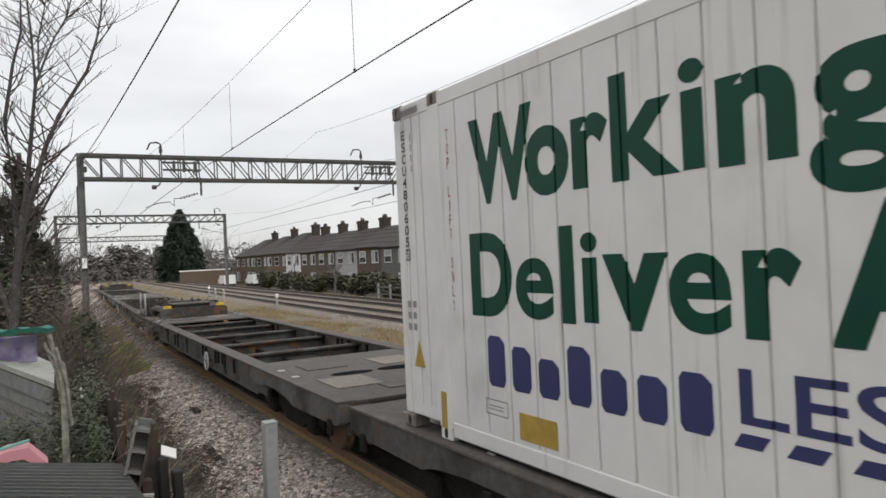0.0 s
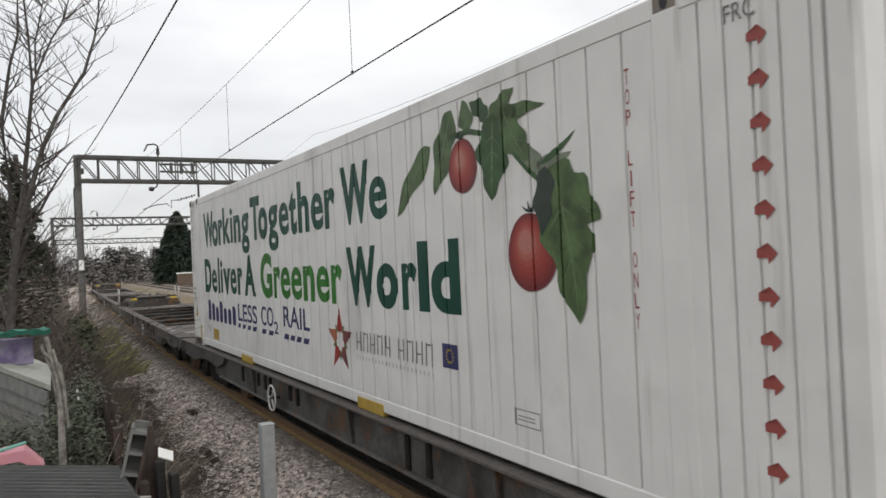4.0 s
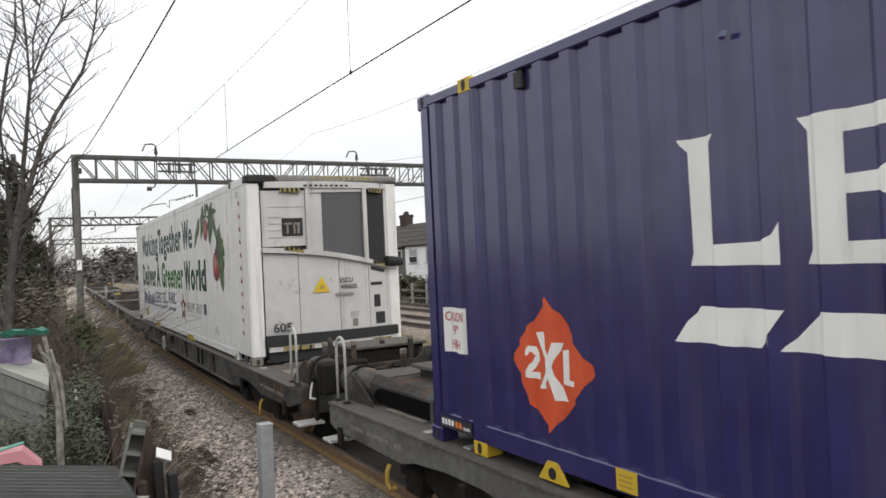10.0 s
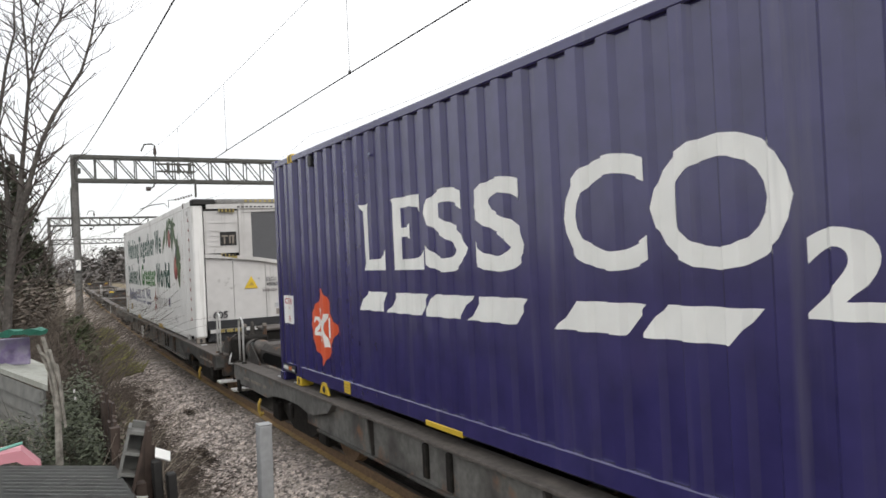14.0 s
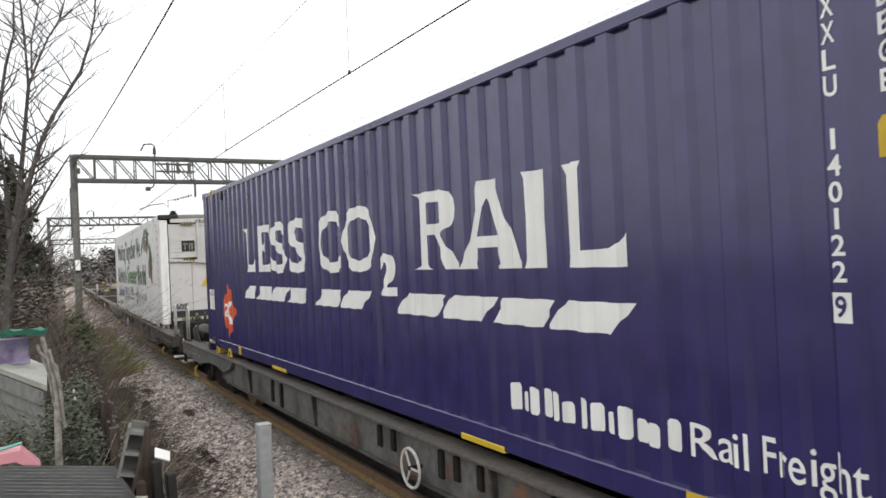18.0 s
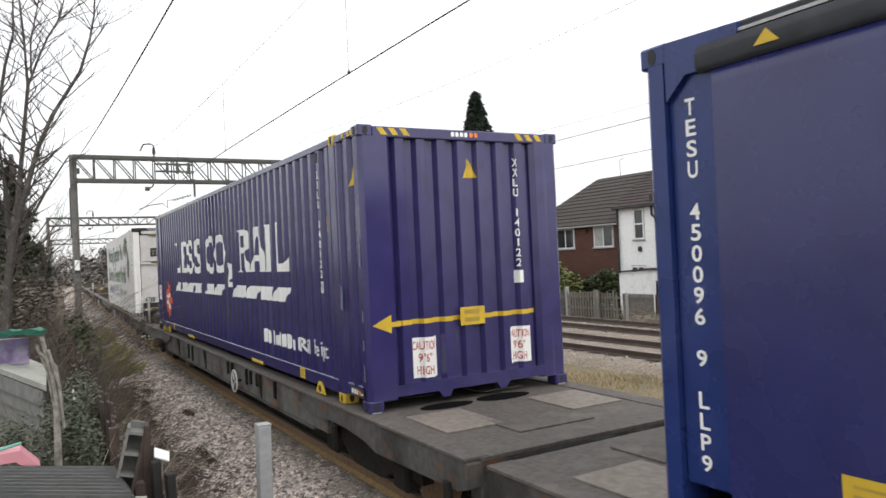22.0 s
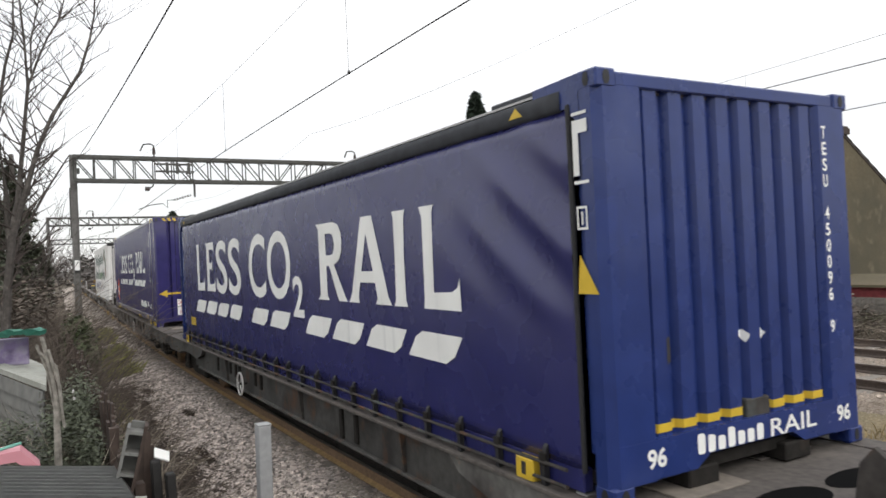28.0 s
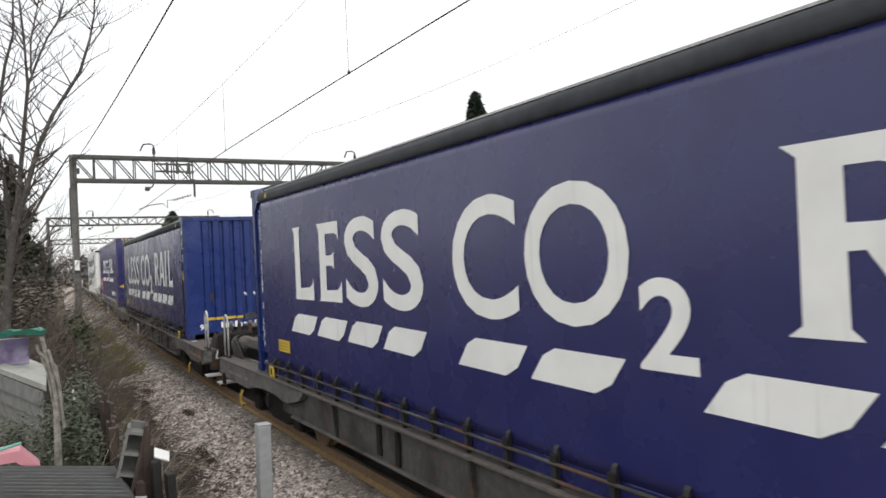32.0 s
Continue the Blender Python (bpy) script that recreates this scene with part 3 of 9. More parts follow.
def column(parent, text, mid, top, bottom, wide, material, face="side", at=-1.25, sheet=None, bold=0.0):
    """Letters one under the other."""
    bm = bmesh.new()
    step = (top - bottom) / len(text)
    for i, ch in enumerate(text):
        if ch == " ":
            continue
        g = glyphs(ch, bold)
        xs, ys = [v.co.x for v in g.verts], [v.co.y for v in g.verts]
        w = wide * (0.35 if ch in "1I" else 1)
        mid_h = -mid if face == "side" else mid
        ids = {}
        for v in g.verts:
            ids[v] = bm.verts.new((mid_h + ((v.co.x - min(xs)) / max(1e-3, max(xs) - min(xs)) - 0.5) * w,
                                   top - i * step - step * 0.80 * (1 - (v.co.y - min(ys)) / (max(ys) - min(ys))), 0))
        for f in g.faces:
            bm.faces.new([ids[v] for v in f.verts])
        g.free()
    return letters(laid(bm, face, at, sheet), material, parent)


def painted(parent, name, outline, material, face="side", at=-1.25, sheet=None, proud=0.003, label=""):
    """A painted patch; the outline is in metres along the side (or across the end) and up."""
    bm = bmesh.new()
    sign = -1 if face == "side" else 1
    bm.faces.new([bm.verts.new((sign * h, z, 0)) for h, z in outline])
    bmesh.ops.triangulate(bm, faces=bm.faces[:])
    return part(name, laid(bm, face, at, sheet, proud), material, parent, label)


def oblong(a, b, z0, z1):
    return [(a, z0), (b, z0), (b, z1), (a, z1)]


def sheet_solid(sheet, a, b, z0, z1, face, at, back):
    """A pressed steel sheet, closed at its back."""
    deep, bends = sheet
    stops = [a] + sorted(bends(a, b)) + [b]
    out = [(s, deep(s)) for s in stops]
    bm = bmesh.new()
    if face == "side":
        sgn = 1 if at < 0 else -1
        ring = [(at + sgn * d, s) for s, d in out] + [(at + sgn * back, b), (at + sgn * back, a)]
    else:
        sgn = 1 if at < 0 else -1
        ring = [(s, at + sgn * d) for s, d in out] + [(b, at + sgn * back), (a, at + sgn * back)]
    return prism(bm, ring, "z", z0, z1)


def casting(parent, x, y, z, material=None):
    """A corner casting with its oval holes."""
    bm = bmesh.new()
    box(bm, x - 0.082, x + 0.082, y - 0.089, y + 0.089, z, z + 0.118, 0.012)
    sx, sy = (1 if x > 0 else -1), (1 if y > 0 else -1)
    ob = part("corner_casting", bm, material or M["navy"], parent)
    hole = bmesh.new()
    ring = [(0.028 * math.cos(k * math.tau / 12), 0.045 * math.sin(k * math.tau / 12)) for k in range(12)]
    prism(hole, [(y + p, z + 0.06 + q) for p, q in ring], "x", x + sx * 0.079, x + sx * 0.0845)
    part("hole", hole, M["black"], ob)
    hole = bmesh.new()
    prism(hole, [(x + p, z + 0.06 + q) for p, q in ring], "y", y + sy * 0.086, y + sy * 0.0915)
    part("hole", hole, M["black"], ob)
    return ob


def blue_dashes(parent, spans, z0, z1, lean, material, at, sheet=None):
    for a, b in spans:
        k = lean * abs(a - b)
        painted(parent, "dash", [(a + k * 0.15, z0), (b + k, z0), (b - k * 0.15, z1), (a - k, z1)], material, "side", at, sheet)


def word_blocks(parent, a, b, z0, z1, heights, material, face="side", at=-1.25, sheet=None, lean=0.0):
    """A brand's word as plain upright shapes of its colour: no letters."""
    n = len(heights)
    step = (b - a) / n
    for i, hgt in enumerate(heights):
        p, q, top = a + step * (i + 0.1), a + step * (i + 0.82), z0 + (z1 - z0) * hgt
        k = lean * (top - z0) * (1 if b > a else -1)
        r = (q - p) * 0.28
        painted(parent, "plain_shape", [(p + r * 0.5, z0), (q - r * 0.5, z0), (q, z0 + abs(r) * 0.8), (q + k, top - abs(r) * 0.8), (q - r + k, top), (p + r * 0.5 + k, top), (p + k, top - abs(r) * 0.6), (p, z0 + abs(r) * 0.6)], material, face, at, sheet)


# ---- the corrugated navy container


def navy_container():
    u0, u1, H = 3.43, 16.83, 2.896
    mid, L = (u0 + u1) / 2, (u1 - u0) / 2
    c = rolls(thing("shipping_container", pose(0, 0, 0), "navy blue corrugated steel container with white slogan, on a flat wagon", "container", "containers on the train"), mid, DECK)
    marks = ((16.966, 16.83), (14.22, 13.987), (13.48, 13.348), (11.37, 11.335), (10.27, 10.214), (8.97, 8.95), (8.58, 8.459), (6.01, 5.925), (4.615, 4.65), (3.66, 3.67), (3.25, 3.43))
    loc, true = lambda u: along(u, marks) - mid, lambda u: u - mid
    sheet = corrugation(0.278, 0.037, 0.02, 0.33, 0.13)
    at = -1.243
    walls = []
    for a, b in ((-L + 0.16, -6.05), (-5.87, 5.87), (6.05, L - 0.16)):
        walls.append(part("side_panel", sheet_solid(sheet, a, b, 0.25, 2.80, "side", at, 0.06), M["navy"], c))
        part("side_panel", sheet_solid(sheet, a, b, 0.25, 2.80, "side", -at, 0.06), M["navy"], c)
    for sx in (-1, 1):
        x0, x1 = sorted((sx * 1.25, sx * 1.17))
        part("top_rail", box(bmesh.new(), x0, x1, -L + 0.1, L - 0.1, 2.795, 2.875, 0.01), M["navy"], c)
        part("bottom_rail", box(bmesh.new(), x0, x1, -5.87, 5.87, 0.10, 0.252, 0.01), M["navy"], c)
        for sy in (-1, 1):
            y0, y1 = sorted((sy * 6.06, sy * (L - 0.15)))
            part("bottom_rail", box(bmesh.new(), x0 + 0.01, x1 + 0.01, y0, y1, 0.12, 0.252, 0.01), M["navy"], c)
            y0, y1 = sorted((sy * 5.87, sy * 6.05))
            part("intermediate_post", box(bmesh.new(), *sorted((sx * 1.252, sx * 1.13)), y0, y1, 0.1, 2.8, 0.015), M["navy"], c)
            casting(c, sx * 1.17, sy * 5.96, -0.0, M["yellow"])
            casting(c, sx * 1.17, sy * 5.96, H - 0.115, M["yellow"])
            casting(c, sx * 1.17, sy * (L - 0.09), 0.0)
            casting(c, sx * 1.17, sy * (L - 0.09), H - 0.118)
            bm = bmesh.new()
            prof = [(sx * 1.245, sy * (L - 0.16)), (sx * 1.245, sy * (L - 0.05)), (sx * 1.20, sy * (L - 0.006)), (sx * 0.93, sy * (L - 0.006)), (sx * 0.88, sy * (L - 0.06)), (sx * 0.88, sy * (L - 0.12)), (sx * 1.13, sy * (L - 0.16))]
            part("corner_post", prism(bm, prof, "z", 0.11, H - 0.11), M["navy"], c)
    part("roof", box(bmesh.new(), -1.18, 1.18, -L + 0.06, L - 0.06, 2.83, 2.865), M["navy"], c)
    part("floor", box(bmesh.new(), -1.18, 1.18, -L + 0.06, L - 0.06, 0.12, 0.2), M["underframe"], c)
    esheet = corrugation(0.25, 0.06, -0.83, 0.40, 0.14)
    ends = {}
    for sy in (-1, 1):
        y = sy * (L - 0.035)
        ends[sy] = part("end_panel", sheet_solid(esheet, -0.89, 0.89, 0.24, 2.78, "end", y, 0.08), M["navy"], c)
        part("header", box(bmesh.new(), -1.09, 1.09, *sorted((sy * (L - 0.012), sy * (L - 0.12))), 2.775, 2.885, 0.01), M["navy"], c)
        sill = part("sill", prism(bmesh.new(), [(-1.09, 0.13), (-0.45, 0.13), (-0.40, 0.06), (-0.32, 0.06), (-0.28, 0.13), (0.28, 0.13), (0.32, 0.06), (0.40, 0.06), (0.45, 0.13), (1.09, 0.13), (1.09, 0.245), (-1.09, 0.245)], "y", *sorted((sy * (L - 0.008), sy * (L - 0.11)))), M["navy"], c)
    # slogan on both sheets, read along the side
    s = walls[2]
    say = lambda *a, **k: lettering(s, *a, at=at, sheet=sheet, **k)
    white = M["letter_white"]
    z0, cap = 1.43, 0.66
    spell(s, [(ch, true(a), true(b)) for ch, a, b in (("L", 14.06, 13.49), ("E", 13.4, 12.8), ("S", 12.72, 12.07), ("S", 11.98, 11.31), ("C", 10.92, 10.18), ("O", 10.15, 9.3), ("R", 8.48, 7.74), ("A", 7.74, 6.9), ("I", 6.87, 6.64), ("L", 6.48, 5.93))], z0, cap, white, at=at, sheet=sheet, bold=0.018, flare=True)
    say("2", true(9.27), true(8.90), 1.20, 0.38, white, bold=0.03)
    blue_dashes(s, [(loc(a), loc(b)) for a, b in ((14.34, 13.66), (13.64, 12.82), (12.88, 12.12), (12.14, 11.36), (11.04, 10.29), (10.30, 9.55), (8.91, 8.11), (8.17, 7.39), (7.42, 6.68), (6.73, 5.98))], 1.03, 1.22, 0.22, white, at, sheet)
    word_blocks(s, loc(7.22), loc(6.53), 0.43, 0.62, (1, 0.72, 1, 1, 1, 0.72), white, at=at, sheet=sheet)
    word_blocks(s, loc(6.49), loc(5.62), 0.43, 0.62, (1, 0.9, 0.7, 1, 0.7, 0.7, 0.9), white, at=at, sheet=sheet)
    say("Rail", loc(5.54), loc(5.16), 0.44, 0.18, white, bold=0.004)
    say("Freight", loc(5.10), loc(4.54), 0.44, 0.18, white, bold=0.004)
    column(s, "XXLU 140122", loc(4.615), 2.57, 1.33, 0.06, white, at=at, sheet=sheet, bold=0.02)
    painted(s, "check_box", oblong(loc(4.66), loc(4.57), 1.18, 1.31), white, at=at, sheet=sheet)
    column(s, "9", loc(4.615), 1.295, 1.18, 0.05, M["navy"], at=at - 0.002, sheet=sheet, bold=0.02)
    column(s, "LEGB", loc(4.405), 2.56, 2.10, 0.055, white, at=at, sheet=sheet, bold=0.02)
    painted(s, "yellow_plate", [(loc(4.45), 1.86), (loc(4.36), 1.86), (loc(4.36), 2.03), (loc(4.43), 2.03), (loc(4.45), 2.0)], M["yellow"], at=at, sheet=sheet)
    s = walls[0]
    painted(s, "warning_triangle", [(loc(3.74), 2.30), (loc(3.55), 2.33), (loc(3.66), 2.53)], M["yellow"], at=at, sheet=sheet)
    s = walls[4] if len(walls) > 4 else walls[-1]
    # the diamond and its plain white shapes
    host = walls[1]

    def flat_shape(name, ring, material, lift):
        painted(host, name, [(true(p), q) for p, q in ring], material, at=at - lift, sheet=sheet)

    flat_shape("diamond", ((15.23, 1.24), (15.33, 1.13), (15.43, 1.04), (15.45, 1.0), (15.55, 0.91), (15.64, 0.83), (15.655, 0.78), (15.62, 0.73), (15.53, 0.65), (15.46, 0.56), (15.44, 0.5), (15.33, 0.40), (15.24, 0.33), (15.14, 0.42), (15.03, 0.53), (14.94, 0.62), (14.81, 0.76), (14.82, 0.81), (14.92, 0.91), (15.02, 1.01), (15.04, 1.06), (15.14, 1.15)), M["orange"], 0.0)
    flat_shape("plain_shape", ((15.38, 0.99), (15.30, 1.0), (15.07, 0.56), (15.16, 0.56)), white, 0.002)
    flat_shape("plain_shape", ((15.09, 0.94), (15.17, 0.94), (15.36, 0.61), (15.27, 0.62)), white, 0.004)
    flat_shape("plain_shape", ((15.47, 0.83), (15.46, 0.87), (15.43, 0.90), (15.38, 0.89), (15.35, 0.85), (15.35, 0.80), (15.42, 0.72), (15.35, 0.72), (15.35, 0.67), (15.47, 0.68), (15.47, 0.72), (15.41, 0.79), (15.395, 0.83), (15.42, 0.86), (15.44, 0.83)), white, 0.002)
    flat_shape("plain_shape", ((15.105, 0.89), (15.045, 0.90), (15.05, 0.70), (14.98, 0.70), (14.98, 0.66), (15.11, 0.67)), white, 0.002)
    lead = walls[2 * 2] if len(walls) > 4 else walls[-1]

    def caution(parent, a, b, z0, z1, face, place, sh):
        sgn = 1 if b > a else -1
        w = abs(b - a)
        p = painted(parent, "caution_sign", oblong(a, b, z0, z1), M["letter_white"], face, place, sh)
        for i, word in enumerate(("CAUTION", "9'6\"", "HIGH")):
            inset = (0.06, 0.28, 0.22)[i] * w * sgn
            lettering(parent, word, a + inset, b - inset, z1 - (z1 - z0) * (0.30 + 0.31 * i), (z1 - z0) * 0.21, M["letter_red"], face, place - 0.002, sh, bold=0.01)

    caution(lead, loc(16.70), loc(16.40), 0.76, 1.12, "side", at, sheet)
    for a, b in ((16.78, 16.33), (3.85, 3.41)):
        plate = painted(lead, "name_plate", oblong(loc(a), loc(b), 0.14, 0.235), M["letter_black"], at=-1.262)
        word_blocks(plate, loc(a) - 0.02, loc((a + b) / 2 + 0.02), 0.165, 0.215, (1, 1, 1, 1), M["letter_white"], at=-1.265)
        word_blocks(plate, loc((a + b) / 2 + 0.01), loc((a + b) / 2 - 0.10), 0.165, 0.215, (1, 1), M["orange_text"], at=-1.265)
        word_blocks(plate, loc((a + b) / 2 - 0.11), loc(b) + 0.02, 0.165, 0.19, (1, 0.8, 1, 1), M["letter_white"], at=-1.265)
    for u in (15.40, 4.80):
        tri = part("lifting_eye", prism(bmesh.new(), [(loc(u) - 0.15, 0.02), (loc(u) + 0.15, 0.02), (loc(u) + 0.05, 0.15), (loc(u) - 0.05, 0.15)], "x", -1.262, -1.245), M["yellow"], c, "yellow lifting plate with a round hole")
        part("hole", prism(bmesh.new(), [(loc(u) + 0.04 * math.cos(k * 0.5236), 0.075 + 0.04 * math.sin(k * 0.5236)) for k in range(12)], "x", -1.266, -1.25), M["black"], tri)
    for u, w in ((14.75, 0.17), (5.48, 0.19)):
        plate = painted(c, "yellow_plate", oblong(loc(u) + w / 2, loc(u) - w / 2, 0.12, 0.25), M["yellow"], at=-1.252)
        for k in range(3):
            painted(plate, "print", oblong(loc(u) + w * 0.38, loc(u) - w * 0.3, 0.145 + 0.03 * k, 0.158 + 0.03 * k), M["ochre"], at=-1.255)
    for u in (12.62, 7.62):
        part("fork_pocket", box(bmesh.new(), -1.256, -1.2, loc(u) - 0.3, loc(u) + 0.3, 0.085, 0.135, 0.006), M["yellow"], c, "yellow edge of a fork pocket")
    # hazard chevrons, triangle, arrow, plates and number on the end
    e, y = ends[-1], -(L - 0.035)
    for x in (-0.98, -0.85, -0.72, 0.72, 0.85, 0.98):
        painted(e, "chevron", [(x - 0.01, 2.80), (x + 0.06, 2.80), (x + 0.01, 2.87), (x - 0.06, 2.87)], M["yellow"], "end", -(L - 0.012))
    for u in (3.52, 3.66, 3.80):
        painted(walls[0], "chevron", [(loc(u) - 0.03, 2.81), (loc(u) + 0.03, 2.81), (loc(u) + 0.06, 2.86), (loc(u), 2.86)], M["yellow"], at=-1.25)
    word_blocks(e, -0.17, 0.05, 2.81, 2.86, (1, 1, 1, 1), M["letter_white"], "end", -(L - 0.012))
    word_blocks(e, 0.06, 0.18, 2.81, 2.86, (1, 1), M["orange_text"], "end", -(L - 0.012))
    painted(e, "warning_triangle", [(-0.03, 2.37), (0.16, 2.38), (0.12, 2.52), (0.07, 2.59), (0.03, 2.52)], M["yellow"], "end", y, esheet)
    painted(e, "arrow_bar", oblong(-1.0, 1.2, 0.845, 0.895), M["yellow"], "end", y, esheet)
    painted(e, "arrow_bar", oblong(-1.0, -0.86, 0.845, 0.895), M["yellow"], "end", -(L - 0.006))
    painted(e, "arrow_head", [(-1.18, 0.87), (-0.97, 0.78), (-0.97, 0.97)], M["yellow"], "end", -(L - 0.006))
    plate = painted(e, "yellow_plate", oblong(-0.14, 0.17, 0.785, 0.98), M["yellow"], "end", y - 0.004)
    for z in (0.905, 0.82):
        painted(plate, "print", oblong(-0.09, 0.10, z, z + 0.045), M["ochre"], "end", y - 0.008)
    caution(e, -0.72, -0.42, 0.28, 0.70, "end", y, esheet)
    caution(e, 0.50, 0.77, 0.31, 0.71, "end", y, esheet)
    column(e, "XXLU 140122", 0.67, 2.60, 1.36, 0.042, white, "end", y, esheet, bold=0.02)
    painted(e, "check_box", oblong(0.625, 0.715, 1.20, 1.34), white, "end", y, esheet)
    # bare scuffs on the posts
    for u, z, w, h2 in ((3.99, 1.0, 0.07, 0.28), (3.36, 1.45, 0.03, 0.3), (3.34, 0.9, 0.025, 0.14), (3.35, 0.62, 0.03, 0.12), (3.36, 0.3, 0.03, 0.2), (13.9, 2.55, 0.06, 0.03)):
        painted(c, "scuff", [(loc(u), z), (loc(u) + w, z + h2 * 0.1), (loc(u) + w * 0.7, z + h2), (loc(u) - w * 0.1, z + h2 * 0.8)], M["scuffed"], at=-1.2525, label="pale scuffed paint")
    for u in (15.60, 4.64):
        hole = part("lashing_slot", box(bmesh.new(), -1.247, -1.20, loc(u) - 0.05, loc(u) + 0.05, 2.66, 2.79, 0.01), M["black"], c)
    return c


# ---- the curtain-sided swap body


def cloth(y, z, rear):
    """How far the drawn curtain bellies out from the middle of the body."""
    w = 0.012 * math.sin(y * 1.15 + 0.6) * math.sin(math.pi * (z - 0.17) / 2.26)
    w += 0.003 * noise.noise((y * 1.7, z * 1.3, 5))
    k = math.exp(-((y - rear - 0.19) / 0.9) ** 2)
    fold = math.sin((z - 0.75 * (y - rear + 0.01) - 0.2) * 11.0)
    return 1.236 + w + 0.048 * k * (abs(fold) ** 1.5 * (1 if fold > 0 else -0.4)) * max(0.0, 1 - ((z - 1.75) / 0.75) ** 2)


def curtain_body():
    H, L = 2.62, 6.70
    mid = -7.0
    marks = ((-0.4, -0.30), (-1.48, -1.33), (-2.26, -2.095), (-3.10, -2.918), (-4.76, -4.54), (-5.65, -5.41), (-7.08, -6.81), (-9.12, -8.80), (-12.24, -12.055), (-13.49, -13.43), (-13.75, -13.70))
    loc, true = lambda u: along(u, marks) - mid, lambda u: u - mid
    c = thing("curtain_side_container", pose(0, 0, 0), "navy curtain-sided container with white slogan and blue steel ends", "container", "containers on the train")
    for sx in (-1, 1):
        # curtain, with folds where it is drawn tight at its rear
        rows = []
        ny = 150
        for j in range(25):
            z = 0.17 + (2.43 - 0.17) * j / 24
            row = []
            for i in range(ny + 1):
                y = loc(-13.49) + (loc(-0.88) - loc(-13.49)) * i / ny
                row.append((sx * cloth(y, z, loc(-13.49)), y, z))
            rows.append(row)
        inner = [[(sx * 1.19, p[1], p[2]) for p in rows[0]], [(sx * 1.19, p[1], p[2]) for p in rows[-1]]]
        bm = quads(bmesh.new(), [inner[0]] + rows + [inner[1]])
        cur = part("curtain", bm, M["curtain"], c, "taut navy PVC curtain with folds at one end", smooth=True)
        if sx < 0:
            side = cur
        part("curtain_pole", cyl(bmesh.new(), (sx * 1.245, loc(-13.49), 0.16), (sx * 1.245, loc(-13.49), 2.44), 0.018), M["black"], c)
        # the rounded dark top rail
        prof = [(sx * 1.245, 2.41), (sx * 1.262, 2.43), (sx * 1.265, 2.50), (sx * 1.245, 2.545), (sx * 1.20, 2.555), (sx * 1.12, 2.56), (sx * 1.12, 2.41)]
        part("top_rail", prism(bmesh.new(), prof, "y", loc(-13.42), loc(-0.80)), M["dark_cloth"], c, "dark grey curtain rail", smooth=True)
        part("rail_trim", box(bmesh.new(), *sorted((sx * 1.20, sx * 1.235)), loc(-13.42), loc(-0.80), 2.556, 2.572), M["steel"], c)
        part("bottom_rail", box(bmesh.new(), *sorted((sx * 1.235, sx * 1.15)), -L + 0.3, L - 0.3, 0.02, 0.175, 0.01), M["curtain"], c)
        part("strap_bar", cyl(bmesh.new(), (sx * 1.285, -L + 0.4, 0.155), (sx * 1.285, L - 0.5, 0.155), 0.013), M["wagon"], c)
        part("strap_bar", cyl(bmesh.new(), (sx * 1.285, -L + 0.4, 0.045), (sx * 1.285, L - 0.5, 0.045), 0.013), M["wagon"], c)
        n = 23
        for i in range(n):
            y = loc(-13.15) + (loc(-1.35) - loc(-13.15)) * i / (n - 1)
            st = part("strap", prism(bmesh.new(), [(sx * 1.246, 0.27), (sx * 1.266, 0.25), (sx * 1.29, 0.14), (sx * 1.285, 0.0), (sx * 1.246, 0.0)], "y", y - 0.02, y + 0.02), M["black"], c)
            part("buckle", box(bmesh.new(), *sorted((sx * 1.27, sx * 1.295)), y - 0.035, y + 0.035, 0.13, 0.22, 0.006), M["underframe"], st)
        for sy in (-1, 1):
            # posts, the recessed pillar with its number, castings
            y0, y1 = sy * (L - 0.16), sy * (L - 0.006)
            prof = [(sx * 1.25, y0), (sx * 1.25, sy * (L - 0.06)), (sx * 1.20, y1), (sx * 0.90, y1), (sx * 0.86, sy * (L - 0.05)), (sx * 0.86, sy * (L - 0.12)), (sx * 1.10, y0)]
            part("corner_post", prism(bmesh.new(), prof, "z", 0.11, H - 0.10), M["blue"], c)
            part("pillar", box(bmesh.new(), *sorted((sx * 1.215, sx * 1.05)), *sorted((sy * (L - 0.16), sy * (L - (0.46 if sy > 0 else 0.24)))), 0.28, 2.45, 0.01), M["blue"], c)
            casting(c, sx * 1.17, sy * (L - 0.09), 0.0, M["blue"])
            casting(c, sx * 1.17, sy * (L - 0.09), H - 0.118, M["blue"])
            part("gusset", prism(bmesh.new(), [(sy * (L - 0.62), 2.42), (sy * (L - 0.62), 2.60), (sy * (L - 0.17), 2.615), (sy * (L - 0.17), 2.30), (sy * (L - 0.30), 2.42)], "x", *sorted((sx * 1.246, sx * 1.12))), M["blue"], c)
        for u in (-1.25, -12.97):
            lock = part("twist_lock", box(bmesh.new(), *sorted((sx * 1.225, sx * 1.30)), loc(u) - 0.10, loc(u) + 0.10, -0.01, 0.15, 0.012), M["yellow"], c, "yellow corner fitting with a slot")
            part("slot", box(bmesh.new(), *sorted((sx * 1.295, sx * 1.304)), loc(u) - 0.025, loc(u) + 0.025, 0.03, 0.12, 0.004), M["black"], lock)
    part("roof", box(bmesh.new(), -1.16, 1.16, -L + 0.08, L - 0.08, 2.50, 2.545), M["plate"], c, "pale roof sheet")
    part("floor", box(bmesh.new(), -1.16, 1.16, -L + 0.08, L - 0.08, 0.08, 0.16), M["underframe"], c)
